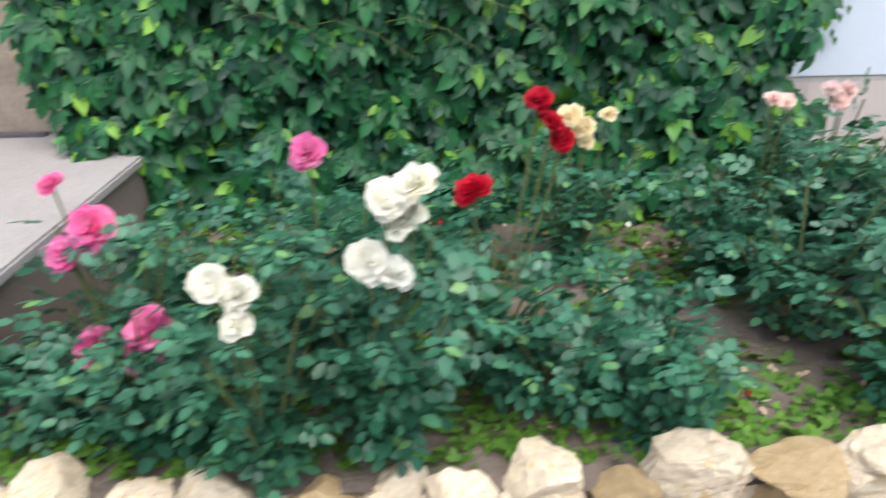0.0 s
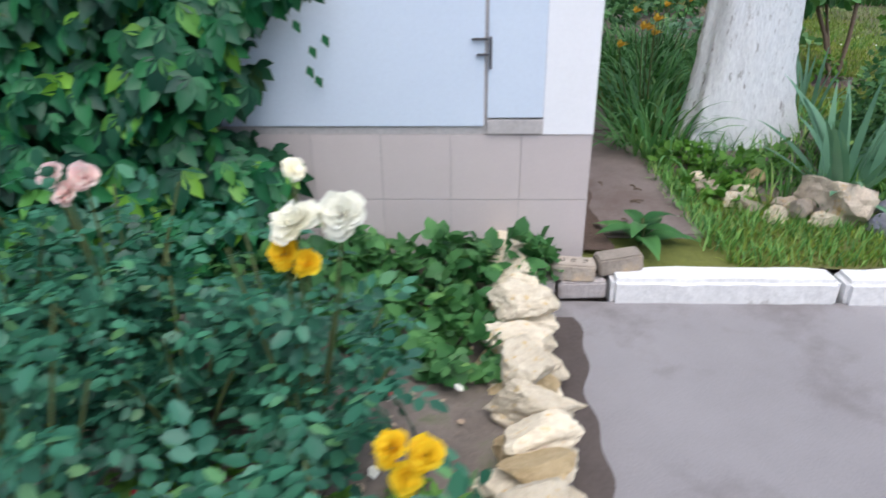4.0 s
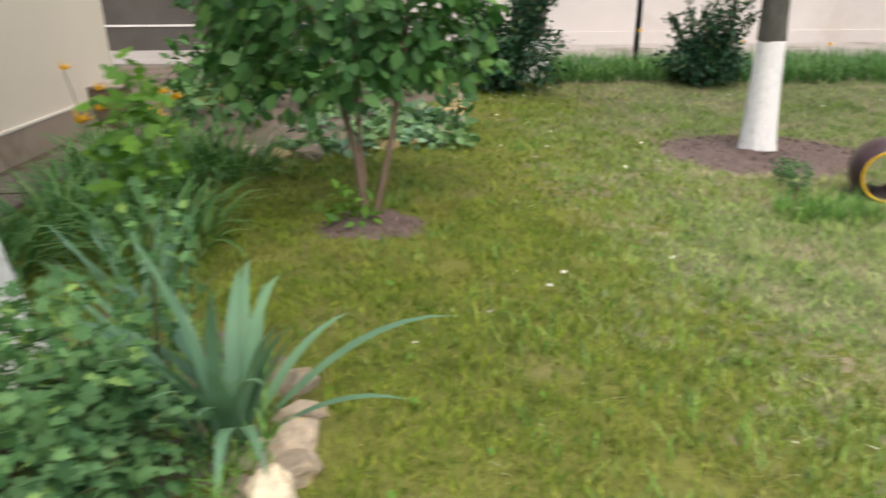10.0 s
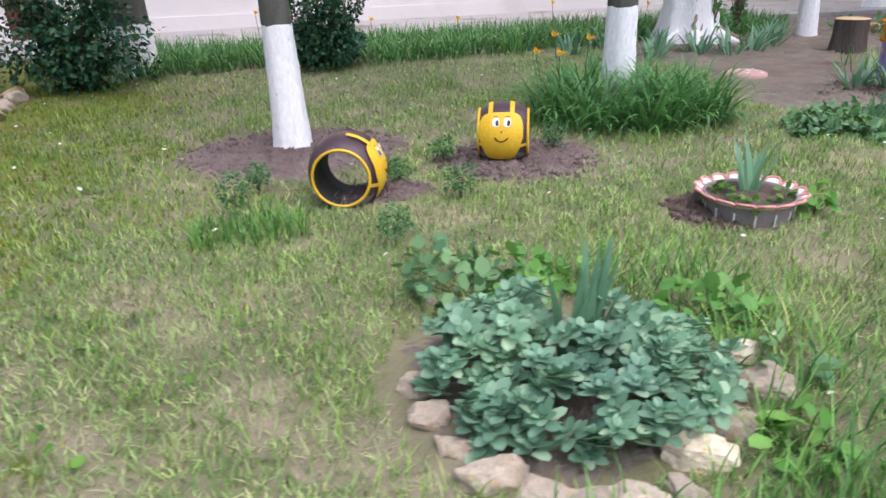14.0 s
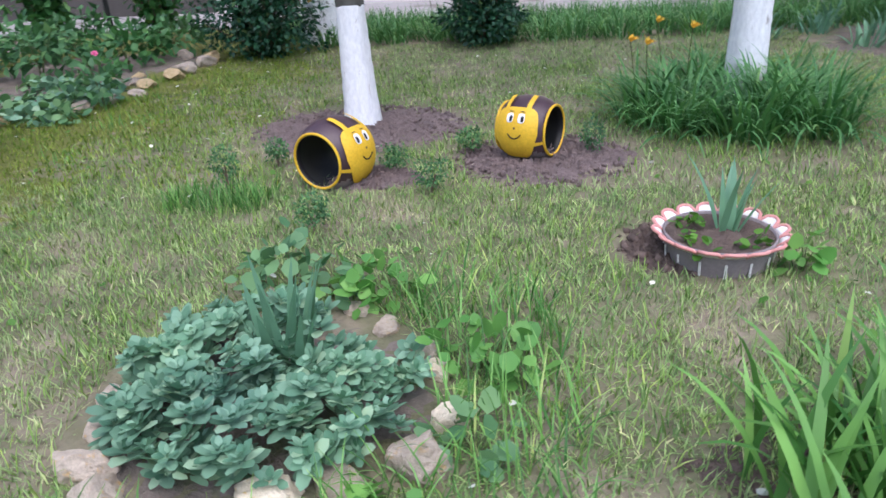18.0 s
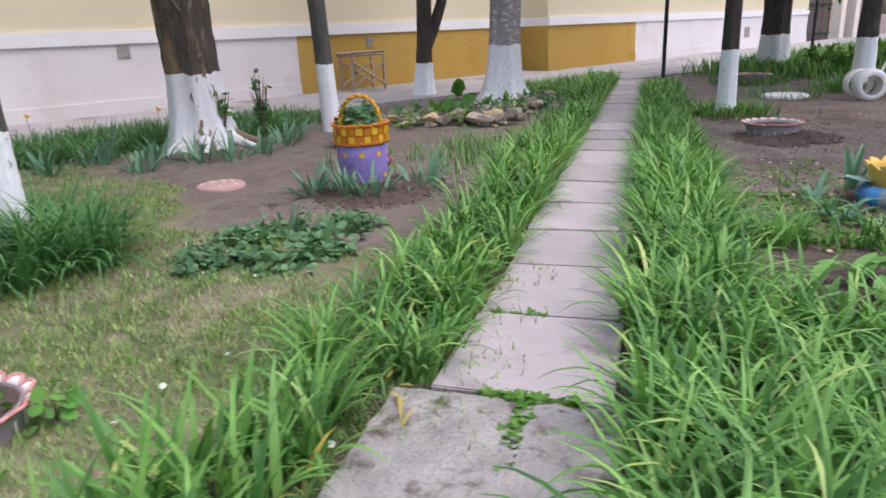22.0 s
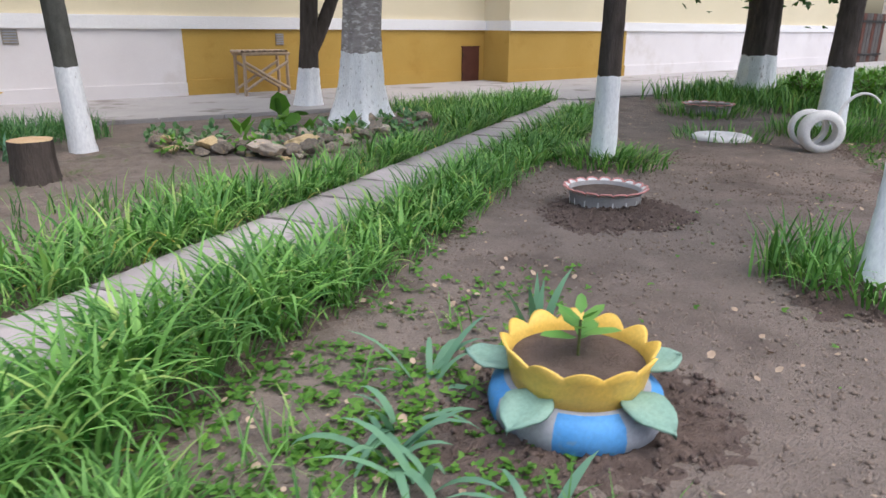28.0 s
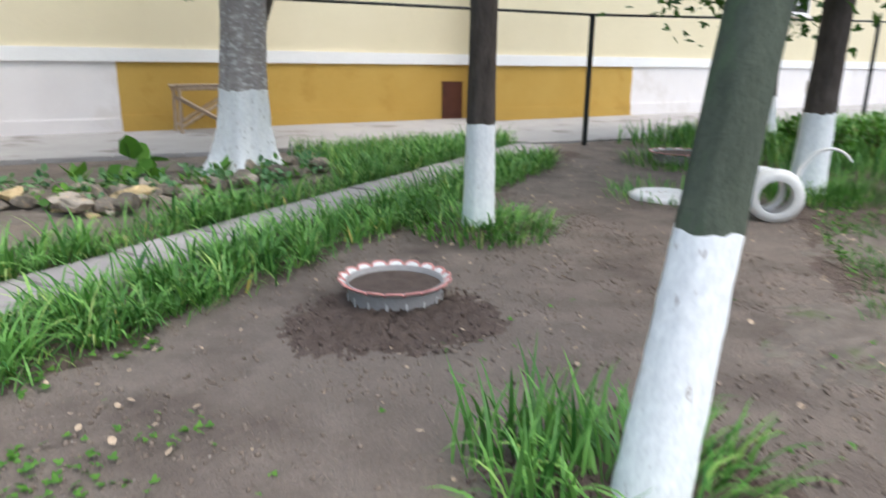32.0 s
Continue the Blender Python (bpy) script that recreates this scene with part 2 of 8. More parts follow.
M_LEDGE = surface("pale_ledge_paint", (0.66, 0.62, 0.56), (0.76, 0.72, 0.67), 3, 60, 0.85, 0.15, 0.002)
M_WHITE = surface("white_plinth_render", (0.7, 0.66, 0.66), (0.8, 0.765, 0.765), 0.6, 80, 0.9, 0.1, 0.002, grain=0.15, patch=(0.68, 0.635, 0.62), patch_scale=0.8)
M_UPPER = surface("pale_yellow_render", (0.66, 0.58, 0.4), (0.74, 0.66, 0.48), 0.5, 80, 0.9, 0.12, 0.002)
M_BAND = surface("white_band_paint", (0.78, 0.77, 0.77), (0.86, 0.85, 0.85), 1, 60, 0.85, 0.1, 0.002)
M_YELLOW = surface("ochre_plinth_paint", (0.44, 0.27, 0.055), (0.53, 0.345, 0.09), 0.8, 80, 0.88, 0.15, 0.003, patch=(0.43, 0.262, 0.058), patch_scale=1.1)
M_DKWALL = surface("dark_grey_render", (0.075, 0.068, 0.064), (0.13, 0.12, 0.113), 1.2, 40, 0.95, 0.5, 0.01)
M_RUST = surface("red_brown_metal", (0.07, 0.025, 0.018), (0.12, 0.045, 0.03), 3, 60, 0.6, 0.2, 0.003)
M_STEEL = surface("dark_painted_steel", (0.012, 0.014, 0.014), (0.03, 0.033, 0.033), 4, 60, 0.5, 0.1, 0.001)
M_SHEET = surface("pale_blue_painted_sheet", (0.62, 0.7, 0.82), (0.68, 0.76, 0.86), 1.0, 60, 0.55, 0.03, 0.002, grain=0.1)
M_PILAST = surface("white_pilaster_paint", (0.84, 0.84, 0.86), (0.88, 0.88, 0.9), 2, 60, 0.85, 0.04, 0.002, grain=0.08)
M_TILE = surface("pinkish_grey_tile", (0.54, 0.475, 0.46), (0.6, 0.535, 0.52), 1.5, 120, 0.5, 0.03, 0.001, vary=0.04, grain=0.1)
M_GROUT = surface("cement_grout", (0.44, 0.41, 0.4), (0.54, 0.51, 0.5), 8, 60, 0.9, 0.2, 0.003)
M_LATCH = surface("grey_latch_steel", (0.1, 0.1, 0.11), (0.2, 0.2, 0.21), 20, 90, 0.5, 0.1, 0.001, metal=0.5)
M_BTYRE = surface("brownish_tyre_rubber", (0.19, 0.16, 0.165), (0.32, 0.28, 0.285), 4, 60, 0.85, 0.3, 0.004)
M_CLOD = surface("soil_clod", (0.085, 0.062, 0.052), (0.18, 0.132, 0.112), 9, 60, 0.95, 0, 0)
M_CRUMB = surface("earth_crumb", (0.16, 0.125, 0.1), (0.28, 0.22, 0.18), 9, 60, 0.95, 0, 0)
M_DISC = surface("faded_pink_paint", (0.42, 0.25, 0.23), (0.55, 0.36, 0.34), 8, 60, 0.8, 0.2, 0.002)
M_TYRE = surface("old_tyre_rubber", (0.02, 0.02, 0.021), (0.05, 0.048, 0.048), 6, 60, 0.8, 0.3, 0.004)
M_GTYRE = surface("dusty_tyre_rubber", (0.27, 0.25, 0.245), (0.44, 0.415, 0.4), 4, 60, 0.85, 0.3, 0.004)
M_BROWNP = surface("dark_brown_paint", (0.045, 0.022, 0.03), (0.085, 0.05, 0.06), 3, 50, 0.4, 0.2, 0.003, spec=0.5, patch=(0.13, 0.1, 0.11), patch_scale=7, patch_at=(0.6, 0.75))
M_YELP = surface("bright_yellow_paint", (0.68, 0.4, 0.015), (0.8, 0.52, 0.04), 5, 60, 0.5, 0.15, 0.002, patch=(0.5, 0.3, 0.04), patch_scale=8, patch_at=(0.64, 0.78))
M_YELPALE = surface("pale_yellow_paint", (0.7, 0.43, 0.06), (0.82, 0.56, 0.14), 5, 60, 0.5, 0.06, 0.001, patch=(0.5, 0.33, 0.1), patch_scale=6, patch_at=(0.6, 0.78))
M_BLUEP = surface("sky_blue_paint", (0.06, 0.26, 0.6), (0.12, 0.36, 0.7), 6, 60, 0.6, 0.2, 0.002, patch=(0.2, 0.3, 0.4), patch_scale=9, patch_at=(0.6, 0.75))
M_GREYP = surface("grey_tyre_paint", (0.3, 0.32, 0.36), (0.42, 0.44, 0.48), 5, 60, 0.7, 0.2, 0.002)
M_PINKP = surface("pink_paint", (0.58, 0.23, 0.21), (0.7, 0.36, 0.33), 8, 60, 0.6, 0.2, 0.002)
M_WHITEP = surface("white_paint", (0.72, 0.7, 0.68), (0.84, 0.82, 0.8), 8, 60, 0.6, 0.2, 0.002)
M_PURPLE = surface("purple_paint", (0.27, 0.19, 0.52), (0.36, 0.28, 0.64), 4, 60, 0.6, 0.15, 0.002, patch=(0.22, 0.15, 0.4), patch_scale=5)
M_ORANGE = surface("orange_basket_paint", (0.5, 0.15, 0.012), (0.68, 0.25, 0.025), 14, 60, 0.5, 0.3, 0.003)
M_REDP = surface("red_paint", (0.55, 0.03, 0.03), (0.7, 0.08, 0.06), 8, 60, 0.5, 0.1, 0.002)
M_MINT = surface("faded_green_paint", (0.17, 0.31, 0.25), (0.29, 0.43, 0.35), 6, 60, 0.7, 0.3, 0.003)
M_EYE = surface("white_eye_paint", (0.8, 0.8, 0.8), (0.85, 0.85, 0.85), 8, 60, 0.5, 0, 0)
M_BLACKP = surface("black_paint", (0.01, 0.01, 0.011), (0.02, 0.02, 0.021), 8, 60, 0.5, 0, 0)
M_WOOD = surface("weathered_branch_wood", (0.32, 0.23, 0.16), (0.58, 0.45, 0.33), 12, 70, 0.9, 0.5, 0.006, stretch=(1, 1, 0.3))
M_CUT = surface("cut_wood", (0.42, 0.28, 0.15), (0.6, 0.44, 0.27), 14, 70, 0.9, 0.3, 0.004)
M_STEM = surface("green_stem", (0.07, 0.1, 0.035), (0.13, 0.16, 0.06), 12, 60, 0.7, 0.2, 0.002)
M_TWIG = surface("brown_twig", (0.1, 0.07, 0.05), (0.2, 0.15, 0.11), 12, 60, 0.9, 0.3, 0.003)
M_BRICK = surface("grey_brick", (0.36, 0.32, 0.31), (0.5, 0.46, 0.45), 8, 60, 0.9, 0.6, 0.01, vary=0.12)
M_PLATTOP = surface("worn_porch_concrete", (0.3, 0.285, 0.28), (0.4, 0.385, 0.38), 2, 70, 0.9, 0.2, 0.003)
M_PLATSIDE = surface("brown_porch_side", (0.17, 0.135, 0.115), (0.24, 0.195, 0.17), 2, 70, 0.9, 0.2, 0.003)
L_IVY = leafy("creeper_leaf", (0.004, 0.05, 0.03), (0.028, 0.18, 0.06), (0.2, 0.44, 0.04), 0.45, 0.16, 0.4)
L_ROSE = leafy("rose_leaf", (0.014, 0.08, 0.048), (0.06, 0.215, 0.135), (0.14, 0.31, 0.11), 0.4, 0.13, 0.45)
L_GRASS = leafy("grass_blade", (0.04, 0.15, 0.028), (0.245, 0.5, 0.13), (0.46, 0.58, 0.2), 0.45, 0.28, 0.35)
L_TURFG = leafy("green_turf_blade", (0.085, 0.155, 0.016), (0.24, 0.35, 0.045), (0.38, 0.42, 0.08), 0.6, 0.3, 0.3, (0.34, 0.33, 0.1))
L_LUSH = leafy("lush_turf_blade", (0.1, 0.195, 0.04), (0.32, 0.5, 0.12), (0.5, 0.6, 0.2), 0.6, 0.3, 0.3)
L_DRY = leafy("yellowed_blade", (0.5, 0.38, 0.08), (0.68, 0.56, 0.18), None, 0.5, 0.3)
L_TURF = leafy("turf_blade", (0.11, 0.2, 0.065), (0.4, 0.56, 0.23), (0.6, 0.6, 0.35), 0.6, 0.3, 0.3, (0.5, 0.455, 0.31))
L_IRIS = leafy("iris_blade", (0.085, 0.22, 0.14), (0.2, 0.38, 0.26), (0.3, 0.46, 0.27), 0.45, 0.25)
L_LILY = leafy("daylily_blade", (0.06, 0.19, 0.06), (0.16, 0.36, 0.13), (0.28, 0.44, 0.16), 0.45, 0.3)
L_MUM = leafy("mum_leaf", (0.045, 0.14, 0.055), (0.155, 0.33, 0.14), (0.3, 0.48, 0.14), 0.55, 0.3)
L_SEDUM = leafy("stonecrop_leaf", (0.1, 0.23, 0.15), (0.25, 0.42, 0.31), (0.4, 0.56, 0.38), 0.6, 0.2)
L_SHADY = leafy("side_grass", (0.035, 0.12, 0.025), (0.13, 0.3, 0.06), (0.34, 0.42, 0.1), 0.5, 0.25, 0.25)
L_BERRY = leafy("strawberry_leaf", (0.08, 0.2, 0.09), (0.22, 0.39, 0.19), None, 0.55, 0.25)
# dark shrub leaf; inside the creeper its colour stands for shade
L_DARK = leafy("dark_shrub_and_shade_leaf", (0.009, 0.048, 0.028), (0.035, 0.12, 0.06), (0.09, 0.15, 0.05), 0.4, 0.2)
L_LILAC = leafy("lilac_leaf", (0.035, 0.13, 0.04), (0.11, 0.28, 0.09), (0.18, 0.36, 0.1), 0.45, 0.3)
L_CROWN = leafy("tree_leaf", (0.03, 0.09, 0.02), (0.08, 0.18, 0.035), None, 0.5, 0.4)
L_BOX = leafy("small_bush_leaf", (0.045, 0.13, 0.055), (0.12, 0.28, 0.11), (0.2, 0.36, 0.13), 0.5, 0.25)
L_WEED = leafy("weed_leaf", (0.07, 0.19, 0.03), (0.15, 0.33, 0.05), None, 0.55, 0.3)
L_BROAD = leafy("broad_weed_leaf", (0.11, 0.31, 0.065), (0.23, 0.46, 0.12), None, 0.5, 0.3)


def petal(name, a, b):
    return leafy(name, a, b, None, 0.6, 0.4, 0.2)


PETAL = {
    "white": petal("white_petal", (0.9, 0.9, 0.85), (0.95, 0.95, 0.92)),
    "pink": petal("hot_pink_petal", (0.95, 0.16, 0.5), (0.97, 0.42, 0.68)),
    "red": petal("red_petal", (0.5, 0.006, 0.03), (0.7, 0.02, 0.06)),
    "cream": petal("apricot_petal", (0.92, 0.8, 0.56), (0.95, 0.9, 0.74)),
    "rosy": petal("pale_pink_petal", (0.88, 0.62, 0.64), (0.92, 0.86, 0.86)),
    "yellow": petal("yellow_petal", (0.82, 0.55, 0.01), (0.88, 0.7, 0.04)),
    "orange": petal("orange_petal", (0.85, 0.38, 0.03), (0.9, 0.6, 0.08)),
}


# ---- mesh tools ----
def mesh_from(name, verts, faces, mats, smooth=False, index=None):
    """A mesh from an array of points and an array of equal-sided faces."""
    verts = np.asarray(verts, np.float32)
    faces = np.asarray(faces, np.int32)
    me = bpy.data.meshes.new(name)
    k = faces.shape[1]
    me.vertices.add(len(verts))
    me.vertices.foreach_set("co", verts.ravel())
    me.loops.add(faces.size)
    me.loops.foreach_set("vertex_index", faces.ravel())
    me.polygons.add(len(faces))
    me.polygons.foreach_set("loop_start", np.arange(0, faces.size, k, dtype=np.int32))
    me.polygons.foreach_set("loop_total", np.full(len(faces), k, np.int32))
    if index is not None:
        me.polygons.foreach_set("material_index", np.asarray(index, np.int32))
    if smooth:
        me.polygons.foreach_set("use_smooth", np.ones(len(faces), bool))
    for m in mats if isinstance(mats, (list, tuple)) else [mats]:
        me.materials.append(m)
    me.update(calc_edges=True)
    return me


def child(name, me, parent, label="", m=None):
    """One mesh as a part of a thing."""
    ob = new(name, me)
    ob.parent = parent
    if m is not None:
        ob.matrix_local = m
    return tagged(ob, label) if label else ob


def part(name, bm, material, parent, label="", m=None, smooth=False):
    """A bmesh as one mesh object under a thing."""
    me = bpy.data.meshes.new(name)
    bm.to_mesh(me)
    bm.free()
    me.materials.append(material)
    if smooth:
        me.polygons.foreach_set("use_smooth", np.ones(len(me.polygons), bool))
    return child(name, me, parent, label, m)


def thing(name, label, category, m=None, group="", kind=""):
    ob = new(name)
    if m is not None:
        ob.matrix_world = m
    return tagged(ob, label, category, group, kind)


def box_bm(sx, sy, sz, bevel=0.0, at=(0, 0, 0)):
    """A box of that size standing on at, edges rounded by bevel."""
    bm = bmesh.new()
    bmesh.ops.create_cube(bm, size=1, matrix=Matrix.Translation((at[0], at[1], at[2] + sz / 2)) @ Matrix.Diagonal((sx, sy, sz, 1)))
    if bevel:
        bmesh.ops.bevel(bm, geom=bm.edges[:], offset=bevel, segments=2, affect="EDGES")
    return bm


def tube(points, radii, sides=8, cap=True):
    """Points and quads of a tube along a line."""
    pts = np.asarray(points, float)
    radii = np.broadcast_to(radii, len(pts))
    d = np.gradient(pts, axis=0)
    d /= np.linalg.norm(d, axis=1)[:, None] + 1e-9
    ref = np.array([1.0, 0.1, 0.05]) if abs(d[0][2]) > 0.7 else np.array([0, 0, 1.0])
    u = np.cross(d, ref)
    u /= np.linalg.norm(u, axis=1)[:, None] + 1e-9
    w = np.cross(d, u)
    a = np.linspace(0, 2 * np.pi, sides, endpoint=False)
    v = pts[:, None] + radii[:, None, None] * (np.cos(a)[None, :, None] * u[:, None] + np.sin(a)[None, :, None] * w[:, None])
    n = len(pts)
    i, j = np.meshgrid(np.arange(n - 1), np.arange(sides), indexing="ij")
    k = (j + 1) % sides
    f = np.stack([i * sides + j, i * sides + k, (i + 1) * sides + k, (i + 1) * sides + j], -1).reshape(-1, 4)
    v = v.reshape(-1, 3)
    if cap:
        v = np.vstack([v, pts[:1], pts[-1:]])
        c0, c1 = len(v) - 2, len(v) - 1
        j = np.arange(0, sides)
        k = (j + 1) % sides
        f = np.vstack([f, np.stack([k, j, np.full(sides, c0), np.full(sides, c0)], -1)[:, :4], np.stack([j + (n - 1) * sides, k + (n - 1) * sides, np.full(sides, c1), np.full(sides, c1)], -1)])
    return v, f


def tube_mesh(name, lines, material, sides=6, smooth=True):
    """Several tubes, given as (points, radii), in one mesh."""
    vs, fs, o = [], [], 0
    for pts, rad in lines:
        v, f = tube(pts, rad, sides, False)
        vs.append(v)
        fs.append(f + o)
        o += len(v)
    return mesh_from(name, np.vstack(vs), np.vstack(fs), material, smooth)


def lathe(profile, sides=48, arc=(0, 2 * math.pi), mod=None):
    """Points and quads of a profile of (radius, height) turned about z; mod(angle, k, r, z) may bend it."""
    a = np.linspace(*arc, sides, endpoint=False)
    prof = np.asarray(profile, float)
    v = np.zeros((len(prof), sides, 3))
    for k, (r, z) in enumerate(prof):
        rr, zz = np.full(sides, r), np.full(sides, z)
        if mod:
            rr, zz = mod(a, k, rr, zz)
        v[k] = np.stack([rr * np.cos(a), rr * np.sin(a), zz], -1)
    n = len(prof)
    i, j = np.meshgrid(np.arange(n - 1), np.arange(sides), indexing="ij")
    k = (j + 1) % sides
    f = np.stack([i * sides + j, i * sides + k, (i + 1) * sides + k, (i + 1) * sides + j], -1).reshape(-1, 4)
    return v.reshape(-1, 3), f


def unit(v):
    return v / (np.linalg.norm(v, axis=-1, keepdims=True) + 1e-9)


def scatter_leaves(shape, faces, pos, heading, normal, size, width=None):
    """Copies of a leaf shape: y of the shape along heading, z along normal."""
    shape = np.asarray(shape, float)
    y = unit(heading)
    x = unit(np.cross(y, normal))
    z = np.cross(x, y)
    size = np.broadcast_to(size, len(pos))
    wide = size if width is None else np.broadcast_to(width, len(pos))
    v = pos[:, None] + wide[:, None, None] * shape[None, :, :1] * x[:, None] + size[:, None, None] * (shape[None, :, 1:2] * y[:, None] + shape[None, :, 2:] * z[:, None])
    f = np.asarray(faces)[None] + (np.arange(len(pos)) * len(shape))[:, None, None]
    return v.reshape(-1, 3), f.reshape(-1, np.asarray(faces).shape[1])


def arching(n=7, arch=0.55, rise=0.25, half=0.19):
    """A broad leaf folded along its midrib and arching over."""
    vs, fs = [], []
    for k in range(n):
        y = k / (n - 1)
        w = half * math.sin(math.pi * min(1.0, 0.06 + 0.94 * y) ** 0.85) + 0.008
        for s in (-1, -0.5, 0, 0.5, 1):
            vs.append((s * w, y, rise * y - arch * y * y + 0.3 * abs(s) * w + 0.012 * math.sin(9 * y + s)))
    for k in range(n - 1):
        fs += [(5 * k + j, 5 * k + j + 1, 5 * k + j + 6, 5 * k + j + 5) for j in range(4)]
    return vs, fs


ARCH = arching()
# leaf shapes: x across, y along, z up
LEAF = ([(0, 0, 0), (-0.28, 0.4, 0.07), (0, 0.45, 0), (0.28, 0.4, 0.07), (0, 1, -0.08)], [(0, 2, 1), (0, 3, 2), (1, 2, 4), (2, 3, 4)])
ROUND = ([(0, 0, 0), (-0.42, 0.35, 0.06), (-0.3, 0.8, 0.04), (0, 0.5, -0.03), (0.42, 0.35, 0.06), (0.3, 0.8, 0.04), (0, 1, 0)],
         [(0, 3, 1), (1, 3, 2), (2, 3, 6), (0, 4, 3), (4, 5, 3), (5, 6, 3)])


LEAFLET = ([(0, 0, 0), (-0.21, 0.36, 0.05), (-0.19, 0.68, 0.03), (0, 0.5, -0.03), (0.21, 0.36, 0.05), (0.19, 0.68, 0.03), (0, 1, -0.06)], ROUND[1])


def palmate(n=5, spread=2.3, fold=0.1, wide=1.0, short=0.32):
    """Leaflets in a fan."""
    vs, fs = [], []
    for k in range(n):
        a = (k / (n - 1) - 0.5) * spread
        s = 1 - short * abs(k / (n - 1) - 0.5) * 2
        for x, y, z in LEAFLET[0]:
            x, y = x * s * wide, y * s
            vs.append((x * math.cos(a) + y * math.sin(a), y * math.cos(a) - x * math.sin(a), z * s - fold * y * y))
        fs += [tuple(i + 7 * k for i in f) for f in LEAFLET[1]]
    return vs, fs


TRIW = palmate(3, 2.2, 0.12, 1.7)
PALM = palmate(5, 2.9, 0.25, 1.15, 0.4)
TRI = palmate(3, 2.0, 0.05, 1.2)


def pinnate(pairs=2):
    """A rose leaf: leaflets in pairs along a stalk and one at the end."""
    vs, fs = [], []
    spots = [(0.25 + 0.28 * k, s * 1.15, 0.42) for k in range(pairs) for s in (-1, 1)] + [(0.72, 0, 0.5)]
    for k, (y0, a, s) in enumerate(spots):
        for x, y, z in ROUND[0]:
            x, y = x * s * 0.8, y * s
            vs.append((x * math.cos(a) + y * math.sin(a), y0 + y * math.cos(a) - x * math.sin(a), z * s - 0.15 * (y0 + y) ** 2))
        fs += [tuple(i + 7 * k for i in f) for f in ROUND[1]]
    return vs, fs


ROSELEAF = pinnate()


def lobed():
    """A deeply cut leaf, as on chrysanthemums."""
    left = [(-0.08, 0.1), (-0.28, 0.18), (-0.34, 0.32), (-0.15, 0.4), (-0.33, 0.52), (-0.32, 0.68), (-0.13, 0.72), (-0.11, 0.9)]
    rim = [(0, 0)] + left + [(0, 1)] + [(-x, y) for x, y in left[::-1]]
    n = len(rim)
    vs = [(x, y, 0.12 * abs(x) - 0.12 * y * y) for x, y in rim] + [(0, 0.45, 0)]
    return vs, [(k, (k + 1) % n, n)[::-1] for k in range(n)]


OVATE = ([(x * 1.55, y, z) for x, y, z in LEAFLET[0]], LEAFLET[1])
LOBED = lobed()


def blades(pos, yaw, length, width, lean, droop, seg=4, fold=0.0):
    """Strap leaves: from pos, leaning to yaw, bending over by droop. Points and quads."""
    n = len(pos)
    s = np.linspace(0, 1, seg + 1)
    ang = lean[:, None] + droop[:, None] * s[None] ** 1.6
    step = length[:, None] / seg
    dx = np.sin(ang[:, :-1]) * step
    dz = np.cos(ang[:, :-1]) * step
    h = np.concatenate([np.zeros((n, 1)), np.cumsum(dx, 1)], 1)
    z = np.concatenate([np.zeros((n, 1)), np.cumsum(dz, 1)], 1)
    c, q = np.cos(yaw)[:, None], np.sin(yaw)[:, None]
    mid = np.stack([pos[:, :1] + h * c, pos[:, 1:2] + h * q, pos[:, 2:3] + z], -1)
    w = width[:, None] * np.clip(np.minimum(1.0, 0.6 + 1.6 * s) * (1 - s**3.0) + 0.02, 0, 1)[None]
    side = np.stack([-q, c, 0 * c], -1) * (w / 2)[..., None]
    v = np.stack([mid - side, mid + side], 2)
    k = 2 * (seg + 1)
    i = np.arange(seg) * 2
    f = np.stack([i, i + 1, i + 3, i + 2], -1)[None] + (np.arange(n) * k)[:, None, None]
    return v.reshape(-1, 3), f.reshape(-1, 4)


def gz(x, y):
    """The height of the yard's ground."""
    x, y = np.asarray(x, float), np.asarray(y, float)
    v = (x - 10.0) * 0.503 - (y - 1.95) * 0.864 - 0.32
    ramp = lambda q, a, b: np.clip((q - a) / (b - a), 0, 1) ** 2 * (3 - 2 * np.clip((q - a) / (b - a), 0, 1))
    open_yard = ramp(x, 3.5, 6.0) * ramp(y, 0.1, 1.0) * (1 - ramp(y, 7.0, 9.5)) * (1 - ramp(x, 22.0, 27.0)) * (1 - np.exp(-((v / 0.95) ** 2)))
    return -0.07 * np.exp(-((x - 6.2) ** 2) / 7 - ((y - 6.3) ** 2) / 4) - open_yard * np.where(v > 0, 0.085, 0.05) - 0.03 * np.exp(-((x - 8.5) ** 2 + (y - 3.2) ** 2) / 1.2)


def rest(x, y, z=0.0):
    """A place standing on the yard's ground."""
    return Matrix.Translation((x, y, float(gz(x, y)) + z))


def bumps(x, y, s=1.0, seed=0.0):
    """A cheap smooth unevenness between about -1 and 1."""
    x, y = np.asarray(x) * s + seed, np.asarray(y) * s - seed
    return (np.sin(1.7 * x + 0.6 * y) + np.sin(2.9 * y - 1.3 * x + 1) + 0.7 * np.sin(5.1 * x + 3.7 * y + 2) + 0.5 * np.sin(-7.3 * x + 6.1 * y)) / 3.2

# ---- the ground ----
PATH_AT, PATH_DIR, PATH_SIDE = np.array([10.0, 1.95]), np.array([0.864, 0.503]), np.array([0.503, -0.864])
PATH_WIDE = 0.64


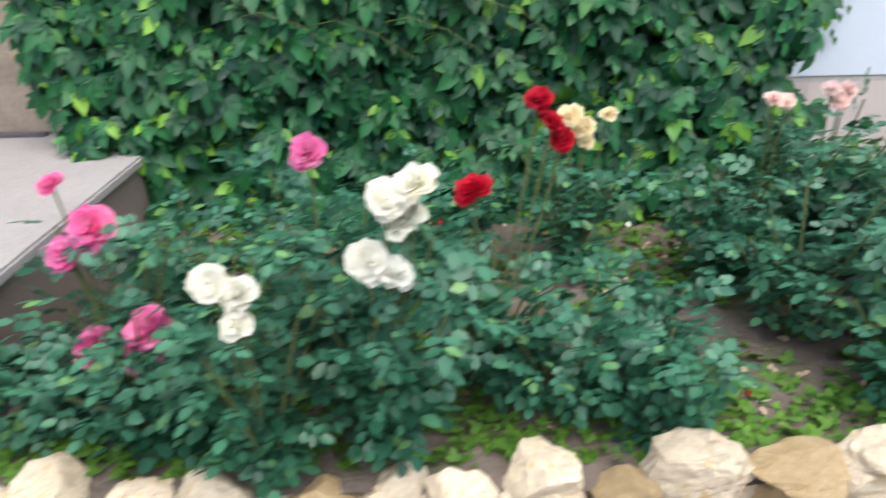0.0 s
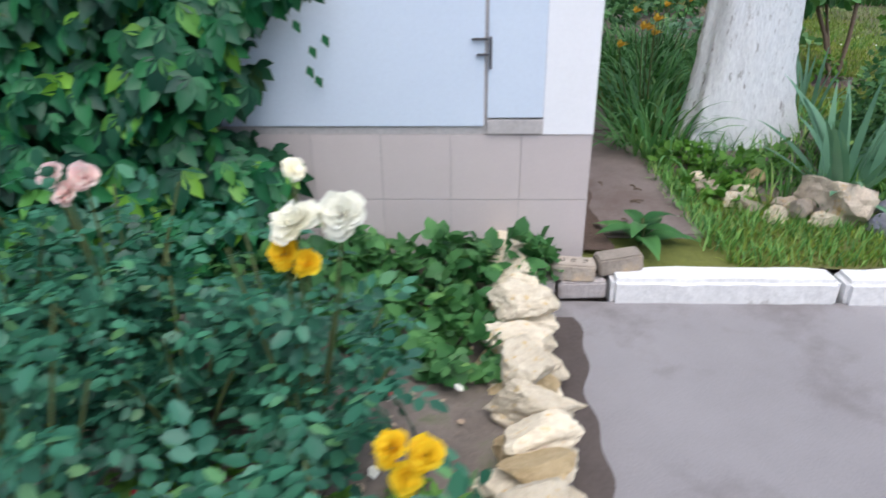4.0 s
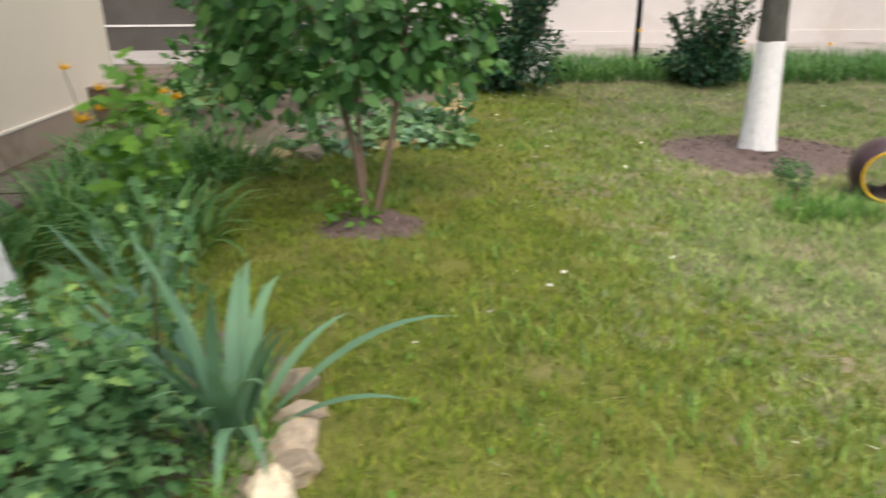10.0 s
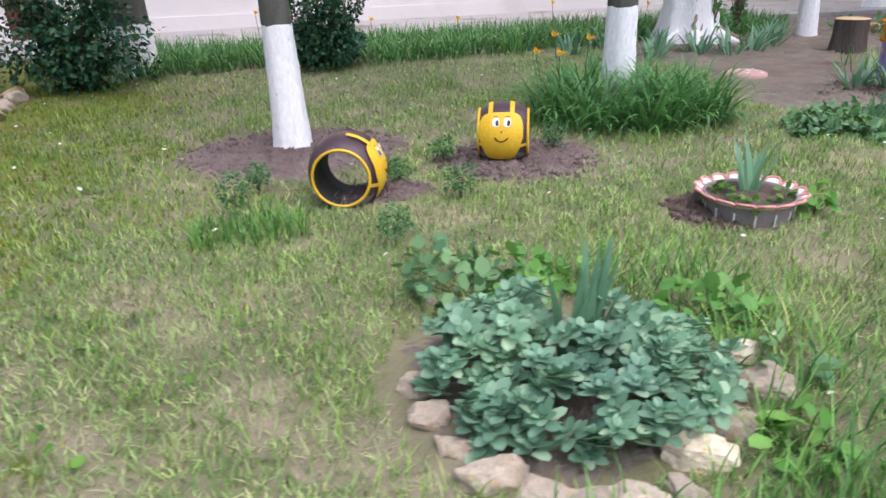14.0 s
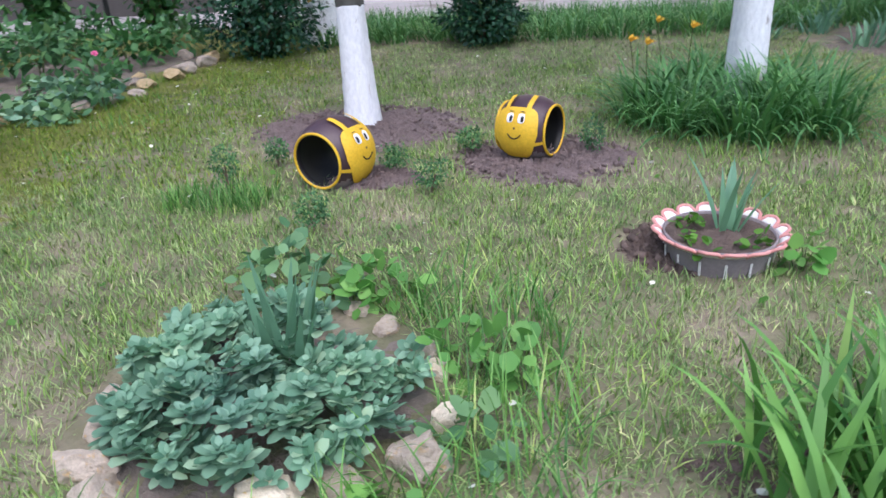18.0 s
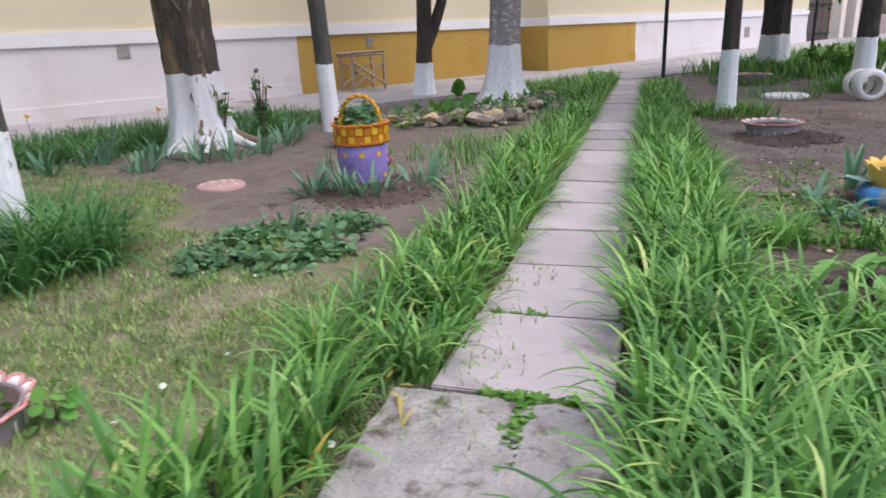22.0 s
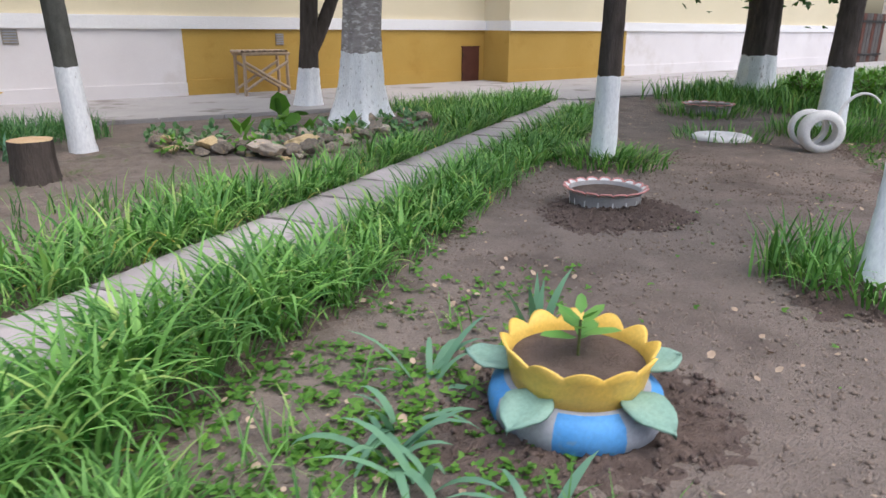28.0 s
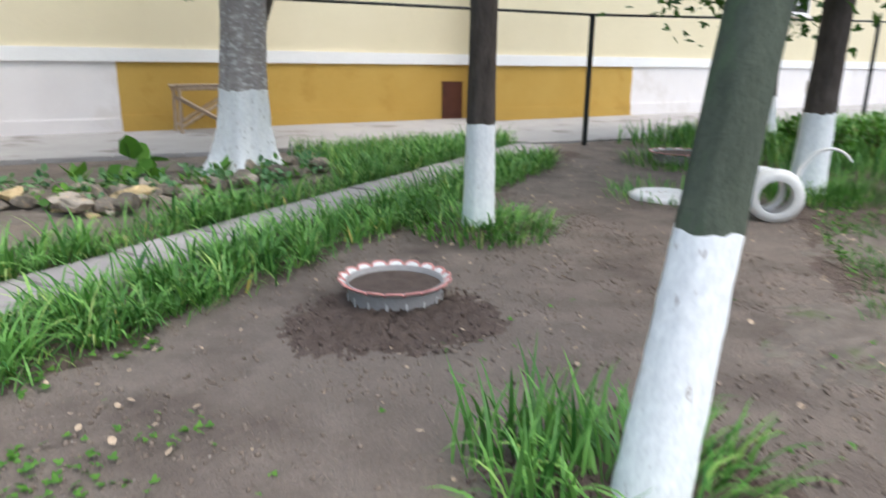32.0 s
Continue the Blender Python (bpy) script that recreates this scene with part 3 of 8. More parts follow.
def along(x, y):
    """Metres along the slab path and to its right side (from its left edge)."""
    dx, dy = np.asarray(x) - PATH_AT[0], np.asarray(y) - PATH_AT[1]
    return dx * PATH_DIR[0] + dy * PATH_DIR[1], dx * PATH_SIDE[0] + dy * PATH_SIDE[1]


def pave_edge(x):
    """The near edge of the pavement before the long facade."""
    return np.interp(x, [-6, 13, 17, 22.5, 24, 27, 35, 60], [12.3, 11.7, 11.2, 10.6, 9.9, 9.5, 9.6, 9.6])


# dug patches: x, y, radius along x, radius along y
DUG = [(6.25, 5.75, 0.95, 0.85), (7.76, 4.78, 0.64, 0.58), (6.66, 4.4, 0.36, 0.26), (2.88, 3.72, 0.36, 0.3), (17.55, 3.5, 0.78, 0.66), (14.82, 1.48, 0.74, 0.62),
       (17.4, 1.25, 0.74, 0.62), (12.3, 5.4, 0.85, 0.75), (8.43, 3.37, 0.37, 0.33), (19.5, 5.2, 0.7, 0.6), (12.4, 1.0, 1.3, 0.85)]
BEDS = [(1.75, 1.5, 1.12, 1.15), (1.6, 7.0, 1.95, 1.6), (2.2, 8.6, 1.6, 1.2), (6.75, 2.1, 0.62, 0.6), (12.3, 8.7, 1.6, 1.2), (15.2, 8.3, 1.2, 1.2), (17.6, 9.4, 2.6, 1.3),
        (14.0, 7.6, 1.5, 1.2), (20.6, 1.5, 1.9, 0.95), (22.8, 2.5, 1.9, 0.95), (17.0, 8.2, 1.9, 0.8), (11.3, 5.6, 0.9, 0.7)]


def dug_at(x, y, spots, wob=0.13):
    x, y = np.asarray(x), np.asarray(y)
    e = wob * bumps(x, y, 3.1)
    out = np.zeros(np.broadcast(x, y).shape, bool)
    for a, b, p, q in spots:
        out |= np.hypot((x - a) / p, (y - b) / q) + e < 1
    return out


def lawn_at(x, y):
    u, v = along(x, y)
    w = 0.25 * bumps(x, y, 0.9)
    return (v < 0.3) & (x < 10.9 + w * 2 + 0.25 * (np.asarray(y) < 5) * (5 - np.asarray(y))) | (np.asarray(y) > 8.6 + w) & (np.asarray(x) < 12)


STEP = 0.055
gx = np.arange(0.0, 27.01, STEP)
gy = np.arange(-0.07, 13.2, STEP)
XX, YY = np.meshgrid(gx, gy, indexing="ij")
ZZ = gz(XX, YY) + 0.006 * bumps(XX, YY, 2.3)
rel = N.normal(0, 1, XX.shape)
cx, cy = XX[:-1, :-1] + STEP / 2, YY[:-1, :-1] + STEP / 2
k_lawn = lawn_at(cx, cy)
ZZ += 0.003 * rel
ids = np.arange(XX.size).reshape(XX.shape)
quads = np.stack([ids[:-1, :-1], ids[1:, :-1], ids[1:, 1:], ids[:-1, 1:]], -1)
GROUND_V = np.stack([XX, YY, ZZ], -1).reshape(-1, 3)


def cells(name, mask, material, label):
    f = quads[mask]
    used, inv = np.unique(f, return_inverse=True)
    ob = new(name, mesh_from(name, GROUND_V[used], inv.reshape(-1, 4), material, True))
    return tagged(ob, label, "ground", kind="structure")


vu, vv = along(cx, cy)
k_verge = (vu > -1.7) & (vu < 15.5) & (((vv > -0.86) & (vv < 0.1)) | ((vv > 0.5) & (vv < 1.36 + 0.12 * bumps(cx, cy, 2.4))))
k_moss = cx + 0.7 * bumps(cx, cy, 1.1, 8) + N.normal(0, 0.3, cx.shape) < 4.6
cells("lawn", k_lawn & ~k_verge & ~k_moss, M_LAWN, "patchy worn lawn with yellowed and bare spots")
cells("lawn", k_lawn & ~k_verge & k_moss, M_MOSS, "short mossy green lawn in half shade")
# verge cells get the dark soil colour to paint the shade between blades
cells("verge", k_verge, M_SOIL, "soil strip coloured dark as shade under the path's long grass")
k_side = (cx > 18.3) & (cy < 0.85 + 0.755 * (cx - 18.7) + 0.16 * bumps(cx, cy, 1.3, 3) + 0.05 * bumps(cx, cy, 5.0, 7))
bare = ~k_lawn & ~k_verge
cells("dirt_yard", bare & ~k_side, M_DIRT, "bare trodden brown earth of the yard")
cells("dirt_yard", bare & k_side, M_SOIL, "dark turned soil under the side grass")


def dug_patch(x, y, rx, ry, material, label, rise, seed, loose=1.0):
    """A dug patch: a low uneven mound that runs out under the turf."""
    g = np.random.default_rng(seed)
    rings, sides = 20, 120
    a = np.linspace(0, 2 * np.pi, sides, endpoint=False)
    rim = 0.98 + 0.07 * np.sin(3 * a + seed) + 0.05 * np.sin(7 * a + 2 * seed) + 0.035 * np.sin(13 * a) + g.normal(0, 0.02, sides)
    v = []
    for k in range(rings + 1):
        q = k / rings
        px, py = x + rx * q * rim * np.cos(a), y + ry * q * rim * np.sin(a)
        z = gz(px, py) + rise * (1 - q**2.2) - 0.013 * q**4 + loose * (g.normal(0, 0.012, sides) * (1 - q**5) + g.normal(0, 0.004, sides))
        v.append(np.stack([px, py, z], -1))
    i, j = np.meshgrid(np.arange(rings), np.arange(sides), indexing="ij")
    k = (j + 1) % sides
    f = np.stack([i * sides + j, (i + 1) * sides + j, (i + 1) * sides + k, i * sides + k], -1).reshape(-1, 4)
    return tagged(new("soil_patch", mesh_from("soil_patch", np.array(v).reshape(-1, 3), f, material, True)), label, "soil", kind="structure")


dug_patch(17.1, 0.2, 1.7, 0.5, M_SMOOTHDARK, "smooth darker earth beside the drive", 0.016, 72, 0.15)
for n, (a, b, p, q) in enumerate(DUG):
    dug_patch(a, b, p, q, M_DRYSOIL if a < 8 else M_SOIL, "freshly dug patch of crumbly soil", 0.03 if a < 9 else 0.05, n, 1.4)
for n, (a, b, p, q) in enumerate(BEDS):
    dug_patch(a, b, p, q, M_BED, "dark weedy soil of a planting bed", 0.02, 30 + n)


def sheet(name, outline, z, material, label, category="ground", thick=0.0):
    bm = bmesh.new()
    f = bm.faces.new([bm.verts.new((x, y, z)) for x, y in outline])
    if thick:
        for v in [e for e in bmesh.ops.extrude_face_region(bm, geom=[f])["geom"] if isinstance(e, bmesh.types.BMVert)]:
            v.co.z -= thick
    bmesh.ops.recalc_face_normals(bm, faces=bm.faces[:])
    me = bpy.data.meshes.new(name)
    bm.to_mesh(me)
    bm.free()
    me.materials.append(material)
    return tagged(new(name, me), label, category, kind="structure")


sheet("dirt_yard_far", [(26.99, -0.19), (60, -0.19), (60, 12.5), (26.99, 12.5)], 0.0, M_DIRT, "bare earth of the far yard", "ground", 0.1)
sheet("ground", [(-400, -400), (400, -400), (400, 400), (-400, 400)], -0.16, M_DIRT, "plain earth reaching to the horizon")
sheet("asphalt_road", [(-14, -14), (60, -14), (60, -0.2), (-0.22, -0.2), (-0.22, -2.6), (-14, -2.6)], -0.1, M_ASPH, "worn light grey asphalt drive", "road", 0.05)
damp = bmesh.new()
rim = []
for k in range(22):
    s = k / 21
    rim.append((-0.21, -0.34 - 1.9 * s))
for k in range(60):
    s = 1 - k / 59
    rim.append((-0.1 + 0.025 * math.sin(5 * s + 1) + 0.018 * math.sin(17 * s) + 0.012 * math.sin(41 * s), -0.34 - 1.9 * s))
damp.faces.new([damp.verts.new((x, y, -0.096)) for x, y in rim])
me = bpy.data.meshes.new("damp_stain")
damp.to_mesh(me)
damp.free()
me.materials.append(M_WET)
tagged(new("damp_stain", me), "dark damp strip of earth along the stone border", "stain", kind="structure")
ex = [-6, 0, 6, 13, 17, 20, 22.5, 24, 27, 35, 60]
sheet("pavement", [(x, float(pave_edge(x))) for x in ex] + [(60, 15.35), (-6, 15.35)], 0.035, M_PAVE, "grey concrete pavement before the long facade", "pavement", 0.1)
# the rose bed: soil held by its stone border
bx, by = np.meshgrid(np.linspace(-4.75, -0.3, 60), np.linspace(-2.42, -0.02, 34), indexing="ij")
bz = 0.0 + 0.02 * bumps(bx, by, 2.2) + N.normal(0, 0.009, bx.shape)
bi = np.arange(bx.size).reshape(bx.shape)
bq = np.stack([bi[:-1, :-1], bi[1:, :-1], bi[1:, 1:], bi[:-1, 1:]], -1).reshape(-1, 4)
tagged(new("rose_bed_soil", mesh_from("rose_bed_soil", np.stack([bx, by, bz], -1).reshape(-1, 3), bq, M_BED, True)), "dark weedy soil of the rose bed", "ground", kind="structure")


# ---- walls ----
def wall(name, x0, y0, x1, y1, z0, z1, material, label, category="wall"):
    bm = bmesh.new()
    bmesh.ops.create_cube(bm, size=1, matrix=Matrix.Translation(((x0 + x1) / 2, (y0 + y1) / 2, (z0 + z1) / 2)) @ Matrix.Diagonal((x1 - x0, y1 - y0, z1 - z0, 1)))
    me = bpy.data.meshes.new(name)
    bm.to_mesh(me)
    bm.free()
    me.materials.append(material)
    return tagged(new(name, me), label, category, kind="structure")


H = 6.5
# the near block: its front is clad with tiles below, painted sheet above; its side is rendered
near = wall("wall_near_block", -9.0, 0.02, -0.012, 7.25, -0.2, H, M_CREAM, "cream rendered side wall of the near block")
wall("wall_near_front", -9.0, -0.006, -0.21, 0.02, 0.57, H, M_GROUT, "grey render behind the painted sheets")
wall("plinth_near_side", -0.012, 0.03, 0.0, 7.25, -0.2, 0.285, M_PLINTH, "brown rendered plinth of the near block")
wall("ledge_near_side", -0.012, 0.03, 0.006, 7.25, 0.285, 0.305, M_LEDGE, "thin pale ledge above the brown plinth", "trim")
wall("pilaster_corner", -0.212, -0.012, -0.0, 0.028, 0.6, H, M_PILAST, "white painted corner pilaster of the near block")
back = wall("plinth_backing", -4.75, -0.004, -0.001, 0.02, -0.2, 0.6, M_GROUT, "cement bed behind the plinth tiles")
bm = box_bm(0.2965, 0.01, 0.2965, 0.0015)
tile_me = bpy.data.meshes.new("tile")
bm.to_mesh(tile_me)
bm.free()
tile_me.materials.append(M_TILE)
for row in range(3):
    for col in range(10):
        tile = child("tile", tile_me, back, m=Matrix.Translation((-0.15 - 0.3 * col, -0.0025, 0.303 - 0.3 * row)))
        tile.rotation_euler = (0, R.uniform(-0.003, 0.003), 0)
sheet_panel = thing("metal_cladding", "pale blue painted sheet metal cladding on the wall", "cladding", Matrix.Translation((0, -0.012, 0)), kind="structure")
part("panel", box_bm(1.6, 0.008, 3.0, 0.003, (-1.26, 0, 0.635)), M_SHEET, sheet_panel)
part("panel", box_bm(2.6, 0.008, 3.0, 0.003, (-3.38, 0, 0.635)), M_SHEET, sheet_panel)
door = thing("cabinet_door", "pale blue metal cabinet door with a hasp latch", "door", Matrix.Translation((-0.33, -0.014, 0.672)), kind="structure")
part("door_leaf", box_bm(0.232, 0.012, 2.2, 0.003), M_SHEET, door)
part("door_sill", box_bm(0.235, 0.014, 0.062, 0.004, (0, 0, -0.07)), M_GROUT, door, "chipped grey cement sill")
latch = part("latch", box_bm(0.012, 0.014, 0.13, 0.003, (-0.108, -0.011, 0.2)), M_LATCH, door, "grey steel hasp latch")
part("bolt", box_bm(0.07, 0.012, 0.009, 0.003, (-0.15, -0.012, 0.315)), M_LATCH, latch, "short dark bolt")
part("bolt", box_bm(0.05, 0.012, 0.008, 0.003, (-0.14, -0.012, 0.255)), M_LATCH, latch, "short dark bolt")
# the strip of concrete at the foot of the side wall
strip = thing("wall_foot_path", "stained concrete strip along the wall's foot", "path", kind="structure")
for k, (a, b) in enumerate(((0.24, 2.05), (2.07, 4.4), (4.42, 7.2))):
    part("strip_slab", box_bm(0.62 - 0.05 * k, b - a, 0.1, 0.01, (0.315 - 0.03 * k, (a + b) / 2, -0.075)), M_STRIP, strip)
rim = [(0.004, 0.05 + 0.1 * k) for k in range(70)] + [(0.13 + 0.02 * math.sin(2.1 * s) + 0.018 * math.sin(7.3 * s + 1) + 0.012 * math.sin(19 * s), s) for s in np.linspace(6.95, 0.05, 140)]
sheet("earth_line", rim, 0.031, M_EARTH, "brown earth washed up along the wall's foot")
sheet("dirt_passage", [(-8.9, 7.26), (0.02, 7.26), (0.02, 12.6), (-8.9, 12.6)], -0.004, M_DIRT, "bare earth behind the near block", "ground", 0.1)
crate = thing("wooden_box", "weathered dark wooden box beside the wall", "box", Matrix.Translation((0.13, 6.75, 0)))
for k in range(4):
    part("board", box_bm(0.3, 0.02, 0.095, 0.004, (0, -0.13, 0.005 + 0.1 * k)), M_OLDWOOD, crate)
    part("board", box_bm(0.02, 0.26, 0.095, 0.004, (0.16, 0, 0.005 + 0.1 * k)), M_OLDWOOD, crate)
part("lid", box_bm(0.36, 0.32, 0.025, 0.005, (0, 0, 0.405)), M_GREYST, crate, "grey worn lid")

# the porch beyond the creeper
porch = thing("porch", "concrete porch with brown rendered side", "porch", Matrix.Translation((-4.8, -2.0, 0)), kind="structure")
part("porch_body", box_bm(3.6, 2.0, 0.5, 0.01, (-1.81, 0.99, -0.13)), M_PLATSIDE, porch)
part("porch_top", box_bm(3.64, 2.02, 0.05, 0.01, (-1.8, 0.98, 0.37)), M_PLATTOP, porch, "worn pale grey concrete top")
part("door_sill", box_bm(2.4, 0.06, 0.02, 0.005, (-1.85, 1.93, 0.42)), M_LATCH, porch, "thin metal threshold")
wall("wall_porch_brick", -9.0, -0.03, -4.75, -0.007, 0.42, H, M_GREYST, "rough grey and brown masonry behind the porch")

# the long facade: white and ochre plinth, white band, pale yellow wall above
FY = 15.12
wall("wall_facade_upper", -6.0, FY + 0.02, 26.2, FY + 9.0, 1.66, 7.5, M_UPPER, "pale yellow rendered facade of the long block")
wall("wall_facade_band", -6.0, FY - 0.05, 26.2, FY + 0.5, 1.4, 1.66, M_BAND, "white painted band along the facade", "trim")
wall("wall_plinth_white", -6.0, FY, 17.75, FY + 0.5, -0.2, 1.4, M_WHITE, "white rendered plinth of the long block")
wall("wall_plinth_lip", -6.0, FY - 0.035, 17.75, FY, -0.2, 0.3, M_WHITE, "projecting white foot of the plinth", "trim")
wall("wall_plinth_ochre", 17.75, FY - 0.004, 24.85, FY + 0.5, -0.2, 1.4, M_YELLOW, "ochre painted plinth of the long block")
wall("wall_ochre_lip", 17.75, FY - 0.039, 24.85, FY - 0.004, -0.2, 0.36, M_YELLOW, "projecting ochre foot of the plinth", "trim")
wall("wall_ochre_recess", 24.85, FY + 0.02, 26.2, FY + 0.5, -0.2, 1.4, M_YELLOW, "ochre painted plinth round the hatch")
wall("wall_bay_ochre", 26.2, 14.1, 31.25, FY + 0.5, -0.2, 1.4, M_YELLOW, "ochre painted plinth of the projecting bay")
wall("wall_bay_ochre_lip", 26.17, 14.065, 31.25, 14.1, -0.2, 0.36, M_YELLOW, "projecting ochre foot of the bay", "trim")
wall("wall_bay_white", 31.25, 14.1, 47.6, FY + 0.5, -0.2, 1.4, M_WHITE, "white rendered plinth of the bay")
wall("wall_bay_white_lip", 31.25, 14.065, 47.6, 14.1, -0.2, 0.36, M_WHITE, "projecting white foot of the bay", "trim")
wall("wall_bay_band", 26.2, 14.05, 47.6, FY + 0.5, 1.4, 1.66, M_BAND, "white painted band along the bay", "trim")
wall("wall_bay_upper", 26.2, 14.12, 47.6, FY + 9.0, 1.66, 7.5, M_UPPER, "pale yellow rendered bay of the long block")
edging = thing("pavement_edging", "low pale concrete edging of the facade pavement", "kerb", kind="structure")
for x0 in np.arange(3.0, 24.0, 1.0):
    y0, y1 = float(pave_edge(x0)), float(pave_edge(x0 + 1))
    part("edging_stone", box_bm(0.985, 0.08, 0.09, 0.012, (0, 0, 0)), M_PAVE, edging, "", Matrix.Translation((x0 + 0.5, (y0 + y1) / 2 - 0.03, -0.02)) @ Matrix.Rotation(math.atan2(y1 - y0, 1.0), 4, "Z"))
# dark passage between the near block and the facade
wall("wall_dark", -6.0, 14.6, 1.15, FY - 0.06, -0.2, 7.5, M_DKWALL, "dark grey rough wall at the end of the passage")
wall("wall_corner_pier", 1.15, 14.75, 1.45, FY - 0.06, -0.2, 7.5, M_WHITE, "white corner pier of the facade")
wall("wall_white_line", -6.0, 14.585, 1.15, 14.6, 0.5, 0.54, M_BAND, "thin white line on the dark wall", "trim")
# far end of the yard
gate = thing("metal_gate", "dark metal gate between masonry piers at the yard's end", "gate", Matrix.Translation((47.6, 14.3, -0.05)), kind="structure")
for k in range(10):
    part("gate_board", box_bm(0.34, 0.04, 2.3, 0.01, (0.35 + 0.36 * k, 0, 0)), M_DKWALL if k % 3 else M_RUST, gate)
part("gate_rail", box_bm(3.8, 0.06, 0.08, 0.01, (1.95, -0.04, 0.4)), M_STEEL, gate)
part("gate_rail", box_bm(3.8, 0.06, 0.08, 0.01, (1.95, -0.04, 1.9)), M_STEEL, gate)
for x in (51.9, 54.2, 56.2):
    wall("wall_pier", x, 13.9, x + 0.7, 14.7, -0.2, 3.0, M_CREAM, "cream masonry pier beside the gate")
wall("wall_far_infill", 52.6, 14.4, 58.0, 14.6, -0.2, 2.4, M_RUST, "red-brown fence between the piers")
wall("wall_far_east", 58.0, -16.0, 58.4, 9.6, -0.2, 6.0, M_CREAM, "plain cream wall closing the yard")
wall("wall_south", -14.0, -14.4, 60.0, -14.0, -0.2, 6.0, M_CREAM, "plain cream wall across the drive")
wall("wall_west", -14.4, -14.4, -14.0, 0.0, -0.2, 6.0, M_CREAM, "plain cream wall beyond the drive")


def hatch(name, x, w, h, y, label):
    d = thing(name, label, "door", Matrix.Translation((x, y, -0.02)), kind="structure")
    part("door_leaf", box_bm(w, 0.03, h, 0.005), M_RUST, d)
    part("door_frame", box_bm(w + 0.06, 0.02, 0.03, 0.004, (0, 0, h)), M_RUST, d)
    part("hinge", box_bm(0.02, 0.02, 0.09, 0.004, (-w / 2 + 0.02, -0.022, h * 0.75)), M_STEEL, d)
    part("hinge", box_bm(0.02, 0.02, 0.09, 0.004, (-w / 2 + 0.02, -0.022, h * 0.2)), M_STEEL, d)
    return d


hatch("door_1", 25.7, 0.62, 0.97, FY, "small red-brown metal cellar door in the ochre plinth")
hatch("door_2", 2.53, 0.6, 0.93, FY - 0.04, "small red-brown metal cellar door in the white plinth")


def vent(x, y, z, w=0.26, h=0.26, label="small grey ventilation grille in the plinth"):
    v = thing("wall_vent", label, "vent", Matrix.Translation((x, y, z)), "vents of the plinth", "structure")
    part("frame", box_bm(w, 0.02, h, 0.004, (0, 0, -h / 2)), M_GREYST, v)
    for k in range(5):
        part("slat", box_bm(w * 0.85, 0.012, 0.02, 0.003, (0, -0.014, -h * 0.4 + h * 0.19 * k)), M_GREYP, v)


for x in (8.15, 13.65, 14.62):
    vent(x, FY - 0.008, 1.24)
vent(40.5, 14.09, 0.75, 0.5, 0.45)
vent(19.95, FY - 0.014, 1.18, 0.2, 0.26, "small blue-grey plate with a frame on the ochre plinth")

# windows high on the facade, above the walk
for x in (39.0,):
    y = 14.1 if x > 26 else FY
    w = thing("window_1", "white framed window high in the facade", "window", Matrix.Translation((x, y, 3.14)), "", "structure")
    part("window_frame", box_bm(1.5, 0.06, 1.5, 0.01), M_BAND, w)
    for s in (-0.36, 0.36):
        part("pane", box_bm(0.62, 0.02, 1.3, 0.004, (s, -0.025, 0.1)), M_STEEL, w, "dark window pane")
    part("window_sill", box_bm(1.6, 0.16, 0.04, 0.008, (0, -0.06, -0.05)), M_BAND, w)

# ---- the gas pipe on its poles ----
pipe = thing("gas_pipe", "dark painted gas pipe carried on steel poles", "pipe", kind="structure")
RUN = [(-5.0, 11.9, 2.32), (0.62, 11.6, 2.32), (6.66, 11.2, 2.32), (24.87, 9.36, 2.33), (34.8, 9.3, 2.6), (52.0, 9.3, 2.6)]
part("pipe", bmesh.new(), M_STEEL, pipe).data = tube_mesh("pipe", [(RUN, 0.024)], M_STEEL, 8)
for x, y, h in ((6.66, 11.2, 2.35), (0.62, 11.6, 2.35), (24.87, 9.36, 2.36), (34.8, 9.3, 2.63)):
    p = thing("pipe_pole", "thin dark steel pole carrying the gas pipe", "pole", Matrix.Translation((x, y, -0.05)), "gas pipe poles", "structure")
    child("pole", tube_mesh("pole", [([(0, 0, 0), (0, 0, h / 2), (0, 0, h)], 0.045 if x < 20 else 0.05)], M_STEEL, 10), p)
    part("cap", box_bm(0.1, 0.1, 0.03, 0.008, (0, 0, h)), M_STEEL, p)

# ---- kerb, bricks ----
kerb = thing("kerb", "chipped white painted concrete kerb", "kerb", Matrix.Translation((0, -0.135, -0.14)), kind="structure")
ends = [0.09, 1.09, 2.12, 3.12, 4.14, 5.15, 6.15, 7.17, 8.2, 9.2, 10.2, 11.2, 12.2]
for a, b in zip(ends, ends[1:]):
    bm = box_bm(b - a - 0.022, 0.15, 0.15 + R.uniform(-0.006, 0.006), 0.02, ((a + b) / 2, R.uniform(-0.008, 0.008), 0))
    bmesh.ops.subdivide_edges(bm, edges=[e for e in bm.edges if e.calc_length() > 0.3], cuts=9, use_grid_fill=True)
    for v in bm.verts:
        v.co += Vector((0, 0.007, 0.008)) * noise.noise(v.co * 9 + Vector((a, 0, 0)))
    part("kerbstone", bm, M_KERB, kerb)
